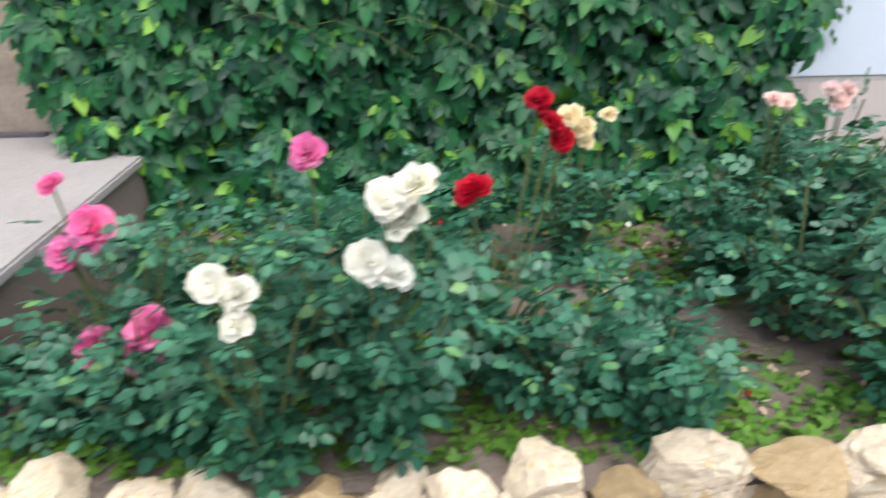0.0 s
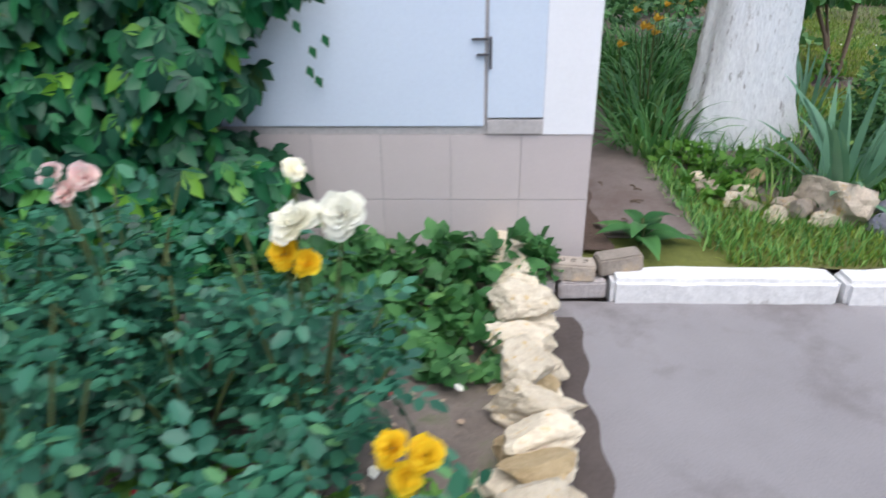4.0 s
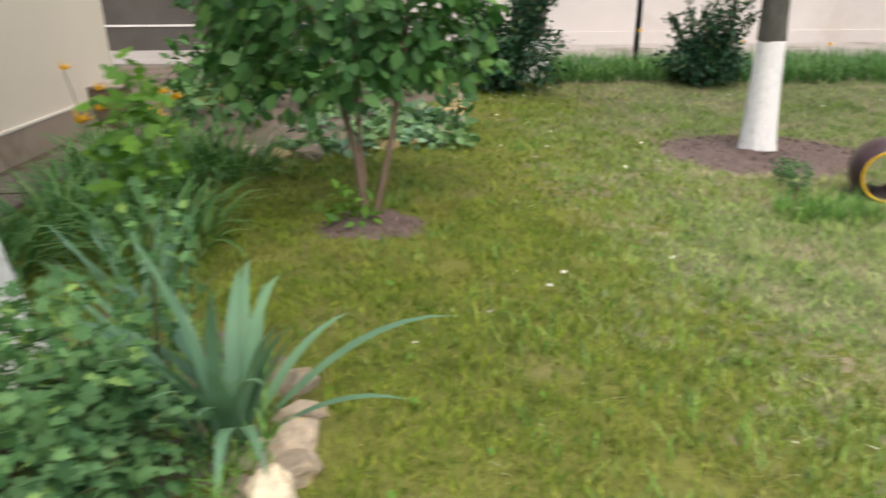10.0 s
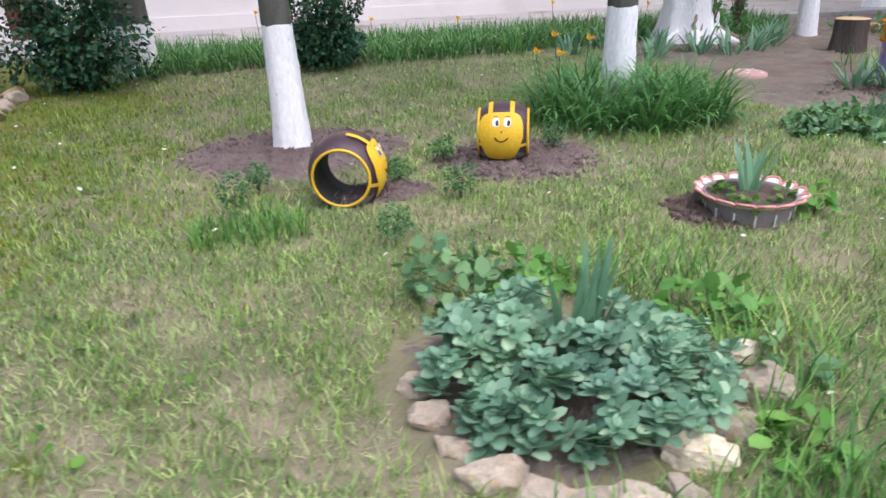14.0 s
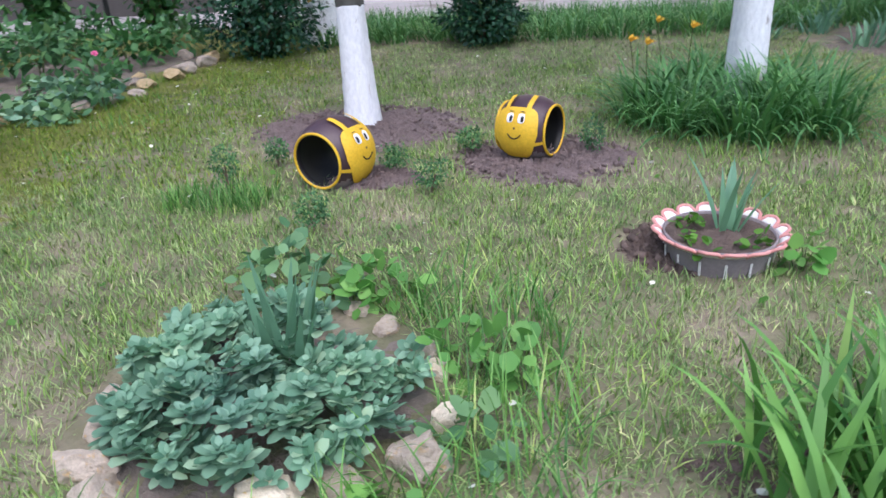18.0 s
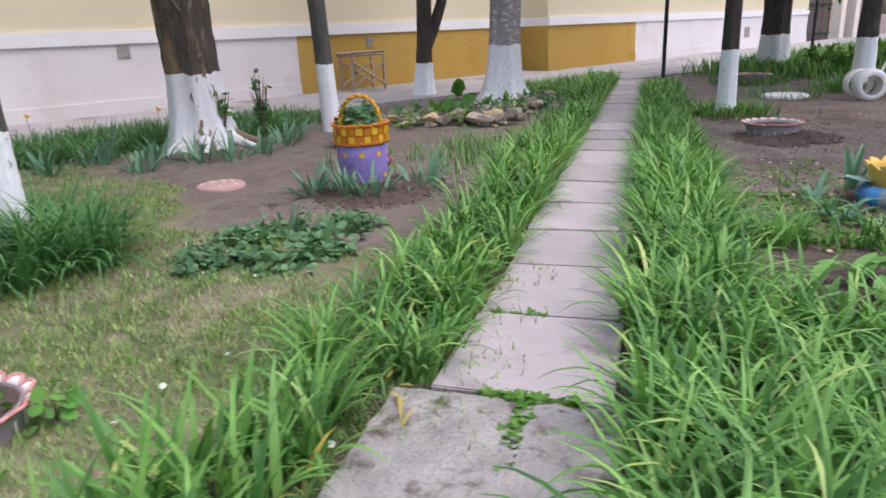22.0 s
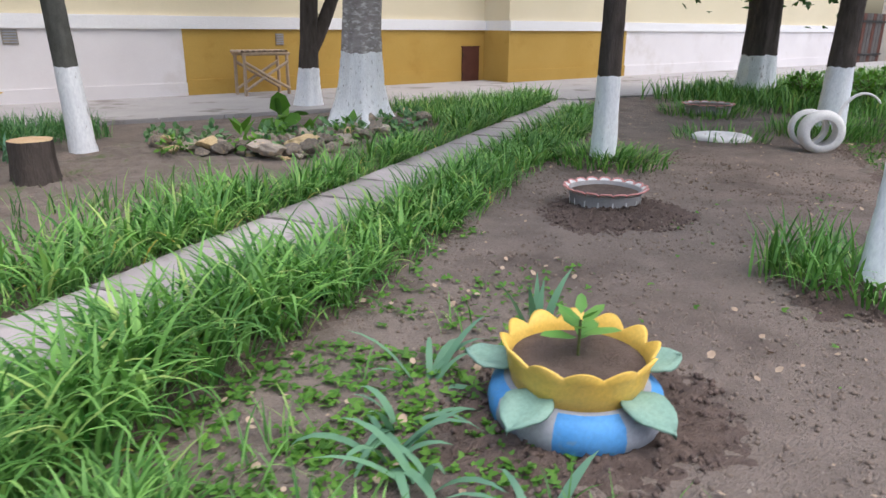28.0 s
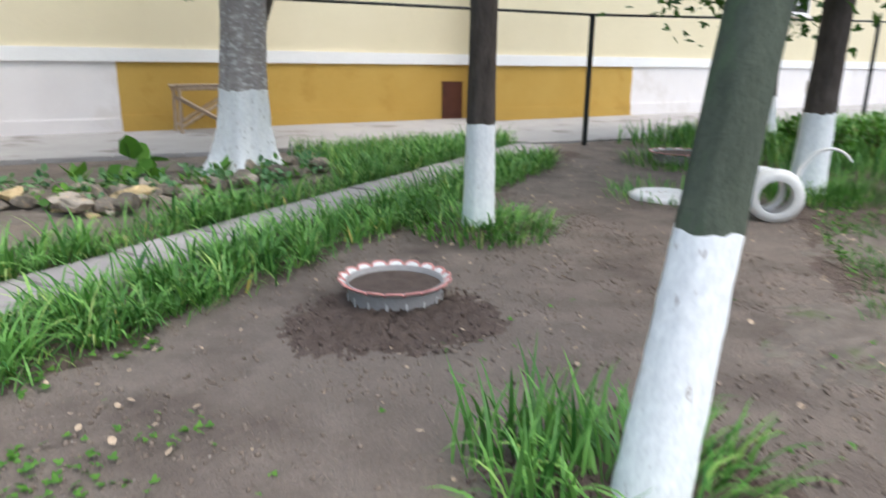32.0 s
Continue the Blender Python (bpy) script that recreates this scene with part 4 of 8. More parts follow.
for x, y, z, l, ry, rz, mat, label in ((-0.02, -0.13, -0.1, 0.21, 0, 3, M_BRICK, "broken grey brick set beside the kerb"), (-0.06, -0.12, -0.02, 0.19, 2, -4, M_GREYST, "perforated grey brick on the brick course"),
                                       (0.15, -0.08, -0.0, 0.2, -6, 8, M_GREYST, "loose grey stone block at the corner"), (-0.2, -0.12, -0.1, 0.12, 0, 5, M_BRICK, "broken brick end beside the border")):
    b = thing("brick", label, "brick", pose(x, y, z, 0, ry, rz))
    body = part("body", box_bm(l, 0.1, 0.08, 0.008), mat, b)
    if "perforated" in label:
        for s in (-0.05, 0.0, 0.05):
            child("hole", tube_mesh("hole", [([(s, 0, 0.0795), (s, 0, 0.083)], 0.012)], M_STEEL, 8), body, "dark round hole")

# ---- stones ----
def stone_mesh(seed, sx, sy, sz, material, fine=3):
    """A rough stone with flats and hollows, standing on its base."""
    bm = bmesh.new()
    bmesh.ops.create_icosphere(bm, subdivisions=fine, radius=1)
    rnd = random.Random(seed)
    cuts = [(Vector((rnd.gauss(0, 1), rnd.gauss(0, 1), rnd.gauss(0, 0.8))).normalized(), rnd.uniform(0.45, 0.8)) for _ in range(11)]
    for v in bm.verts:
        for n, d in cuts:
            h = v.co.dot(n) - d
            if h > 0:
                v.co -= n * h * 0.9
        q = v.co * 2.3 + Vector((seed * 3.1, 0, 0))
        v.co *= 1 + 0.14 * noise.noise(q) + 0.07 * noise.noise(q * 2.7) + 0.045 * noise.noise(q * 7) + 0.025 * noise.noise(q * 17)
        v.co = Vector((v.co.x * sx, v.co.y * sy, v.co.z * sz))
    low = min(v.co.z for v in bm.verts) * 0.75
    for v in bm.verts:
        v.co.z = max(v.co.z, low) - low
    me = bpy.data.meshes.new("stone")
    bm.to_mesh(me)
    bm.free()
    me.materials.append(material)
    return me


STONES = [stone_mesh(k, 0.5, 0.36 + 0.05 * (k % 3), 0.32 + 0.04 * (k % 2), M_LIME, 4) for k in range(7)]
GREYS = [stone_mesh(20 + k, 0.5, 0.4, 0.33, M_GREYST) for k in range(4)]
RUBBLE = [stone_mesh(60 + k, 0.5, 0.36, 0.3, M_RUBBLE) for k in range(4)]
TANS = [stone_mesh(80 + k, 0.5, 0.38 + 0.04 * (k % 3), 0.33, M_TAN, 4) for k in range(6)]
OCHRE = [stone_mesh(40 + k, 0.5, 0.36, 0.28, M_YELST) for k in range(3)]
BLUES = [stone_mesh(60 + k, 0.5, 0.4, 0.4, M_BLUEST) for k in range(2)]


def lay(me, x, y, z, size, yaw, parent, flat=1.0, tilt=0.0):
    ob = child("stone", me, parent)
    ob.location = (x, y, z)
    ob.rotation_euler = (radians(R.uniform(-8, 8)), radians(tilt), radians(yaw))
    ob.scale = (size, size, size * flat)
    return ob


# the rubble border of the rose bed: a low dry wall along the drive and its side
border = thing("stone_border", "low dry-laid border of yellowish limestone rubble", "stone border", kind="structure")
x = -4.75
while x < -0.3:
    w = R.uniform(0.17, 0.31)
    for k in range(2):
        lay(R.choice(STONES if R.random() < 0.78 else OCHRE), x + w / 2 + R.uniform(-0.03, 0.03), -2.4 + R.uniform(-0.03, 0.03), -0.12 + 0.095 * k - 0.04 * min(1, max(0, (-2.5 - x) / 1.4)), w * (1.15 if k else 1.2), R.uniform(-14, 14) + R.choice((0, 180)), border, 0.85)
    x += w * 0.93
y = -2.4
while y < -0.05:
    w = R.uniform(0.15, 0.24)
    for k in range(3):
        lay(R.choice(STONES if R.random() < 0.8 else OCHRE), -0.34 + R.uniform(-0.025, 0.025), y + w / 2, -0.11 + 0.075 * k, 0.3, R.uniform(-14, 14) + R.choice((0, 180)), border, 0.95).scale = ((0.34, 0.32, 0.3)[k] + R.uniform(-0.04, 0.05), w * R.uniform(1.2, 1.4), R.uniform(0.19, 0.25))
    y += w * 0.86


def ring_of_stones(name, label, spots, meshes, pile=0.0):
    ring = thing(name, label, "stone border", kind="structure")
    for x, y, s in spots:
        lay(R.choice(meshes), x, y, float(gz(x, y)) - 0.03 + R.uniform(0, pile), s, R.uniform(0, 360), ring, R.uniform(0.8, 1.1))
    return ring


ring1 = ring_of_stones("stone_border", "rubble edging of the tree bed in mixed limestone", [(0.98, 0.66, 0.22), (1.08, 0.5, 0.2), (1.2, 0.62, 0.2), (1.68, 0.35, 0.25), (1.78, 0.5, 0.2), (1.62, 0.6, 0.16), (0.86, 0.85, 0.26),
                        (1.95, 0.52, 0.24), (2.12, 0.42, 0.17), (2.3, 0.32, 0.26), (2.45, 0.5, 0.22), (2.55, 0.62, 0.25), (2.66, 0.78, 0.28), (2.72, 0.95, 0.3), (2.76, 1.12, 0.28), (2.8, 1.3, 0.26), (2.78, 1.46, 0.25), (2.8, 1.62, 0.22),
                        (2.78, 1.78, 0.2), (2.74, 1.95, 0.2), (1.3, 0.42, 0.18), (1.55, 0.62, 0.2), (1.86, 0.42, 0.2), (2.05, 0.55, 0.2), (2.2, 0.5, 0.18), (2.38, 0.62, 0.2), (0.92, 0.72, 0.17), (1.02, 0.82, 0.18), (2.62, 0.7, 0.2), (2.68, 0.86, 0.22), (2.62, 1.05, 0.2), (2.69, 1.2, 0.2), (2.68, 1.4, 0.18), (2.7, 1.55, 0.18), (0.82, 1.02, 0.2)], TANS + STONES[:2])
lay(TANS[2], 1.39, 0.56, -0.05, 0.5, 20, ring1, 1.15)
lay(BLUES[0], 1.6, 0.44, 0.0, 0.18, 70, ring1, 1.3)
lay(BLUES[1], 1.52, 0.36, -0.04, 0.2, 10, ring1)
lay(OCHRE[0], 1.9, 0.3, -0.02, 0.3, 8, ring1)
lay(OCHRE[1], 2.28, 0.22, -0.02, 0.24, 40, ring1, 1.2)
lay(OCHRE[2], 1.12, 0.98, 0.0, 0.2, 10, ring1, 1.3)
lay(OCHRE[0], 2.74, 1.05, 0.08, 0.26, 80, ring1)
lay(GREYS[0], 1.2, 0.52, 0.0, 0.18, 80, ring1, 1.6)
lay(GREYS[1], 2.42, 0.42, 0.09, 0.24, 30, ring1)
ring_of_stones("stone_border", "rough stone edging of the shrub bed", [(1.75, 5.55, 0.3), (2.0, 5.5, 0.28), (2.3, 5.45, 0.34), (2.6, 5.55, 0.28), (2.9, 5.75, 0.3), (3.15, 6.0, 0.24), (3.35, 6.35, 0.3), (3.5, 6.7, 0.28), (3.6, 7.0, 0.24), (3.55, 7.3, 0.3), (3.65, 7.7, 0.34),
               (3.6, 8.1, 0.38), (3.7, 8.5, 0.32), (3.6, 8.8, 0.36), (3.2, 8.95, 0.3), (3.3, 7.5, 0.2), (3.2, 6.9, 0.2), (3.0, 6.4, 0.2), (3.1, 7.9, 0.24)], GREYS + OCHRE)
ring_of_stones("stone_border", "limestone edging of the round stonecrop bed", [(6.27, 2.2, 0.17), (6.27, 2.02, 0.19), (6.29, 1.86, 0.17), (6.34, 1.7, 0.24), (6.45, 1.6, 0.22), (6.56, 1.5, 0.21), (6.68, 1.46, 0.2), (6.82, 1.46, 0.2), (6.95, 1.58, 0.26), (7.14, 1.67, 0.2), (7.33, 1.79, 0.25), (7.42, 1.97, 0.17),
               (7.34, 2.25, 0.16), (7.28, 2.4, 0.14), (7.11, 2.56, 0.17), (6.95, 2.68, 0.13), (6.5, 2.78, 0.16)], TANS + STONES[:3])
heap = []
for k in range(120):
    q = k / 119
    hx = float(np.interp(q, [0, 0.2, 0.35, 0.5, 0.75, 1], [15.3, 15.9, 16.5, 17.2, 18.2, 19.3]))
    hy = float(np.interp(q, [0, 0.2, 0.35, 0.5, 0.75, 1], [8.5, 7.65, 7.4, 7.5, 8.15, 8.8]))
    heap.append((hx + R.uniform(-0.1, 0.1), hy + R.uniform(-0.12, 0.75), R.uniform(0.14, 0.4)))
ring3 = ring_of_stones("stone_border", "rubble edging of the bed under the old tree", heap, RUBBLE + RUBBLE + GREYS[:2] + OCHRE[:1], 0.12)
lay(GREYS[2], 15.75, 8.35, -0.02, 0.6, -35, ring3, 0.6)
lay(OCHRE[1], 16.75, 7.8, 0.0, 0.6, 10, ring3, 0.6)


# ---- trees ----
def tree(x, y, r, white, label, top=None, lean=(0, 0), flare=0.5, bark=M_BARKG, wash=M_WASHS, rough=0.03, tall=3.2, crown=1500, z0=0.0, roots=0, fork=None, seed=1, oval=(1.0, 0.0), groove=0.0):
    """A lime-washed tree: flared trunk, bark above, limbs and a leafy crown high up."""
    base = float(gz(x, y)) + z0
    t = thing("tree", label, "tree", Matrix.Translation((x, y, base)), "lime-washed trees")
    top = top or r * 0.75
    sides = (80 if groove else 40) if r > 0.2 else 24
    zs = np.r_[np.linspace(-0.1, white, 18), np.linspace(white, tall, 16)[1:]]
    a = np.linspace(0, 2 * np.pi, sides, endpoint=False)
    rnd = np.random.default_rng(seed)
    ph = rnd.uniform(0, 6.28, 4)
    v = []
    for z in zs:
        s = min(1, max(0, z) / tall)
        rad = r + (top - r) * min(1, s * 2.2)
        g = flare * math.exp(-max(z, 0) / (0.22 + r * 0.4))
        ridge = 1 + rough * np.sin(5 * a + ph[0] + 0.6 * z) + rough * 0.8 * np.sin(9 * a + ph[1] - 1.2 * z) + rough * 0.4 * np.sin(17 * a + ph[2] + 3 * z)
        if roots:
            ridge = ridge + g * 0.45 * np.maximum(0, np.sin(roots * a / 1.0 + ph[3])) ** 2
        q = rad * (1 + g) * ridge * (1 + 0.015 * rnd.normal(0, 1, sides))
        q = q * (1 - groove * np.exp(-(((a - 5.5) / 0.13) ** 2)) * (0.55 + 0.45 * min(1, max(0, z) / 0.9)))
        cx, cy = q * np.cos(a), q * oval[0] * np.sin(a)
        cx, cy = cx * math.cos(oval[1]) - cy * math.sin(oval[1]), cx * math.sin(oval[1]) + cy * math.cos(oval[1])
        wave = (0.002 + 0.03 * r) * (np.sin(3 * a + ph[0]) + 0.8 * np.sin(8 * a + ph[1]) + 0.6 * np.sin(14 * a + ph[2])) * math.exp(-(((z - white) / 0.12) ** 2))
        v.append(np.stack([lean[0] * z + cx, lean[1] * z + cy, z + wave], -1))
    v = np.array(v)
    n = len(zs)

    def band(i0, i1):
        i, j = np.meshgrid(np.arange(i1 - i0), np.arange(sides), indexing="ij")
        k = (j + 1) % sides
        return v[i0 : i1 + 1].reshape(-1, 3), np.stack([i * sides + j, i * sides + k, (i + 1) * sides + k, (i + 1) * sides + j], -1).reshape(-1, 4)

    child("whitewashed_base", mesh_from("whitewashed_base", *band(0, 17), wash, True), t, "white lime-washed lower trunk")
    child("trunk", mesh_from("trunk", *band(17, n - 1), bark, True), t, "dark bare bark above the whitewash")
    tip = np.array([lean[0] * tall, lean[1] * tall, tall - 0.1])
    ends = []
    for k in range(5):
        b = 2 * math.pi * k / 5 + rnd.uniform(-0.4, 0.4)
        l = rnd.uniform(1.3, 2.1)
        s = np.linspace(0, 1, 6)
        pts = tip + np.stack([np.cos(b) * l * s**1.2 * 0.8, np.sin(b) * l * s**1.2 * 0.8, l * s * 0.9], -1)
        child("limb", tube_mesh("limb", [(pts, top * 0.6 * (1 - 0.8 * s))], bark, 8), t)
        ends += [pts[-1], pts[-2], pts[-3]]
    if fork:
        s = np.linspace(0, 1, 8)
        p0 = np.array([0.0, 0, fork[0]])
        pts = p0 + np.stack([fork[1] * s, fork[2] * s, fork[3] * s**1.3], -1)
        child("limb", tube_mesh("limb", [(pts, fork[4] * (1 - 0.35 * s))], bark, 12), t, "thick side limb")
        ends.append(pts[-1] + np.array([0, 0, 1.0]))
    ends = np.array(ends)
    # unseen crown leaves; large counts spread wider to shade the yard below
    c = ends[rnd.integers(0, len(ends), crown)] + rnd.normal(0, 0.42 if crown < 3000 else 0.8, (crown, 3)) + np.array([0, 0, 0.35])
    d = rnd.normal(0, 1, (crown, 3))
    nn = rnd.normal(0, 0.6, (crown, 3)) + np.array([0, 0, 1.0])
    child("crown", mesh_from("crown", *scatter_leaves(*TRI, c, d, nn, rnd.uniform(0.12, 0.22, crown)), L_CROWN), t)
    return t


tree(1.34, 1.92, 0.372, 1.085, "old tree with a thick lime-washed trunk in a stone-edged bed", 0.35, (0.0, 0.0), 0.33, M_BARKW, M_WASH, 0.028, 3.0, 2400, 0, 3, seed=3, oval=(0.6, 0.49), groove=0.16)
tree(6.25, 5.88, 0.135, 0.98, "slim lime-washed tree in a dug circle on the lawn", 0.105, (-0.02, 0.02), 0.25, crown=450, seed=4)
tree(9.38, 6.14, 0.155, 0.9, "slim lime-washed tree standing among daylilies", 0.13, (0.0, 0.0), 0.12, seed=5)
old = tree(12.45, 9.3, 0.35, 1.0, "old lime-washed tree with rotten bare wood down its side", 0.33, (-0.03, 0.0), 0.45, M_BARKS, M_WASHR, 0.05, 2.6, 1600, 0, 5, seed=6)
rng = np.random.default_rng(77)
zz, aa = np.meshgrid(np.linspace(0.02, 2.5, 40), np.linspace(-1, 1, 9), indexing="ij")
half = 0.3 + 0.1 * np.sin(3.1 * zz) + 0.07 * np.sin(9.7 * zz + 1) + 0.05 * rng.normal(0, 1, (40, 1))
ang = 4.5 + 0.1 * np.sin(2.2 * zz) + half * aa
rad = (0.35 - 0.02 * np.minimum(1, zz * 0.85)) * (1 + 0.45 * np.exp(-zz / 0.36)) * 1.035 - 0.02 * (1 - aa**2) + 0.008 * rng.normal(0, 1, (40, 9))
ids_r = np.arange(360).reshape(40, 9)
fr = np.stack([ids_r[:-1, :-1], ids_r[:-1, 1:], ids_r[1:, 1:], ids_r[1:, :-1]], -1).reshape(-1, 4)
child("rotten_wood", mesh_from("rotten_wood", np.stack([-0.03 * zz + rad * np.cos(ang), rad * np.sin(ang), zz], -1).reshape(-1, 3), fr, M_RAW, True), old, "bare brown rotten wood down the trunk")
for k, (b, l) in enumerate(((-0.5, 0.55), (-0.95, 0.5), (3.6, 0.5), (4.3, 0.45))):
    s_ = np.linspace(0, 1, 7)
    pts = np.stack([np.cos(b) * (0.3 + l * s_), np.sin(b) * (0.3 + l * s_), 0.2 * (1 - s_) ** 1.6 + 0.02], -1)
    child("root", tube_mesh("root", [(pts, 0.1 * (1 - 0.75 * s_))], M_RAW if k < 1 else M_WASHR, 8), old, "spreading surface root")
tree(14.45, 9.1, 0.14, 1.0, "slim lime-washed tree beside the pavement", 0.125, (-0.05, 0.0), 0.15, seed=7)
tree(19.42, 5.18, 0.15, 1.02, "lime-washed tree in a tuft of grass beside the slab path", 0.125, (0.0, 0.0), 0.12, M_BARK, M_WASHS, seed=8)
tree(18.32, 9.02, 0.3, 1.03, "stout old lime-washed tree in a rubble-edged bed", 0.28, (0.06, 0.0), 0.6, M_BARKW, M_WASH, 0.05, 3.0, 1800, 0.08, 5, seed=9)
tree(19.0, 12.0, 0.22, 0.72, "dark forked lime-washed tree near the facade", 0.16, (0.06, 0.0), 0.3, M_BARK, M_WASHS, 0.04, 2.7, 1500, 0, 0, (0.95, 0.8, -0.1, 1.6, 0.155), seed=10)
tree(17.42, 1.32, 0.135, 1.02, "leaning lime-washed young tree in a tuft of grass", 0.115, (0.27, 0.07), 0.1, M_BARKM, seed=11)
# crowns of 7000 and 9000 unseen leaves, added to shade the yard's right side
tree(27.6, 7.75, 0.36, 0.95, "old dark tree with a faded lime-washed foot", 0.33, (0.0, 0.0), 0.3, M_BARK, M_WASH, 0.05, 3.0, 7000, 0, 3, seed=12)
tree(24.0, 4.55, 0.2, 1.0, "lime-washed tree behind the white tyre", 0.17, (0.1, 0.03), 0.15, M_BARK, M_WASHS, 0.04, crown=9000, seed=13)
tree(34.5, 5.0, 0.28, 0.7, "far lime-washed tree at the yard's end", 0.22, (0, 0), 0.3, M_BARK, M_WASHS, 0.04, seed=14)
tree(4.75, 10.1, 0.26, 0.6, "tree with mossy dark bark behind a shrub", 0.22, (0, 0), 0.2, M_BARKG, M_WASH, 0.04, seed=15)
# ---- the slab path ----
slabs = thing("slab_path", "path of worn pinkish-grey concrete slabs", "path", kind="structure")
cuts = [-1.7, -0.85, 0.0, 0.83, 1.61, 2.35, 3.15, 3.99, 4.85, 5.65, 6.45, 7.25, 8.05, 8.85, 9.65, 10.45, 11.25, 12.05, 12.85, 13.65, 14.45, 15.25, 16.0]
yaw = math.degrees(math.atan2(PATH_DIR[1], PATH_DIR[0]))
for k, (a, b) in enumerate(zip(cuts, cuts[1:])):
    v0, v1 = (-0.2, 0.7) if k < 2 else (-0.05, PATH_WIDE + 0.02)
    c = PATH_AT + PATH_DIR * (a + b) / 2 + PATH_SIDE * (v0 + v1) / 2
    bm = box_bm(b - a - 0.018, v1 - v0 + R.uniform(-0.02, 0.02), 0.09, 0.007)
    if k < 2:
        bmesh.ops.subdivide_edges(bm, edges=[e for e in bm.edges if e.calc_length() > 0.3], cuts=14, use_grid_fill=True)
        for v in bm.verts:
            if v.co.z > 0.05:
                v.co.z += 0.014 * noise.noise(v.co * 9) + 0.008 * noise.noise(v.co * 25)
    part("slab", bm, M_CRACKED if k < 2 else M_SLAB, slabs, "crumbled broken concrete slab" if k < 2 else "", pose(c[0], c[1], -0.055 + R.uniform(-0.006, 0.006), R.uniform(-0.8, 0.8), R.uniform(-0.8, 0.8), yaw + R.uniform(-0.8, 0.8)))


# ---- tyres ----
def scallop(n, r, depth):
    """Bends the rim of a cut tyre into n petals."""
    def f(a, k, rr, zz):
        w = np.abs(np.sin(n * a / 2))
        amt = depth[k]
        return rr + amt[0] * w, zz + amt[1] * w
    return f


def ring_planter(name, label, x, y, z, r, h, n, body, rim_a, rim_b, stripes, group):
    t = thing(name, label, "planter", Matrix.Translation((x, y, z)), group)
    prof = [(r * 0.9, -0.02), (r * 0.94, h * 0.3), (r * 0.98, h * 0.75), (r * 1.0, h), (r * 0.96, h), (r * 0.95, h * 0.4)]
    child("tyre_wall", mesh_from("tyre_wall", *lathe(prof, 60), body, True), t)
    for k in range(n):
        a = 2 * math.pi * k / n
        # one petal of the rim: a half-round flap bent outwards, edged in pink
        w = math.pi * r / n * 1.02
        vv, ff, edge = [], [], []
        for i in range(9):
            t_ = -1 + i / 4
            top = math.sqrt(max(0.0, 1 - t_ * t_))
            for j in range(4):
                q = j / 3 * top
                vv.append((0.05 * q + 0.004, w * t_, 0.05 * q - 0.02 * q * q))
            edge.append((0.05 * top + 0.004, w * t_, 0.05 * top - 0.02 * top * top))
        ff = [(4 * i + j, 4 * i + j + 1, 4 * i + j + 5, 4 * i + j + 4) for i in range(8) for j in range(3)]
        at = Matrix.Translation((0, 0, h - 0.012)) @ Matrix.Rotation(a, 4, "Z") @ Matrix.Translation((r * 0.985, 0, 0))
        flap = child("rim_petal", mesh_from("rim_petal", vv, ff, rim_b if k % 2 else rim_a, True), t, "", at)
        flap.modifiers.new("thick", "SOLIDIFY").thickness = 0.009
        child("petal_edge", tube_mesh("petal_edge", [(edge, 0.009)], M_PINKP, 5), flap, "pink painted edge")
    for k in range(stripes):
        a = 2 * math.pi * (k + 0.3) / stripes
        part("painted_stripe", box_bm(0.006, 0.012, h * 0.55, 0.002), M_WHITEP, t, "thin white painted stripe", Matrix.Rotation(a, 4, "Z") @ Matrix.Rotation(radians(5), 4, "Y") @ Matrix.Translation((r * 0.95, 0, h * 0.2)))
    soil_r = np.linspace(0, r * 0.955, 8)
    child("soil", mesh_from("soil", *lathe([(max(q, 0.002), h * 0.84 + 0.012 * math.sin(9 * q * 4)) for q in soil_r[::-1]], 36), M_SOIL, True), t, "dark soil fill")
    return t


ring_planter("tyre_planter", "low cut tyre planter with pink and white scalloped rim", 8.53, 3.27, float(gz(8.53, 3.27)), 0.25, 0.13, 16, M_BTYRE, M_WHITEP, M_WHITEP, 14, "scalloped tyre planters")
ring_planter("tyre_planter", "grey cut tyre planter with pink and white rim in dug soil", 17.7, 3.75, float(gz(17.7, 3.75)), 0.33, 0.17, 18, M_GTYRE, M_WHITEP, M_WHITEP, 16, "scalloped tyre planters")
ring_planter("tyre_planter", "pale cut tyre planter with a grassy rim far along the path", 24.7, 7.05, 0.0, 0.42, 0.14, 18, M_GTYRE, M_WHITEP, M_MINT, 12, "scalloped tyre planters")


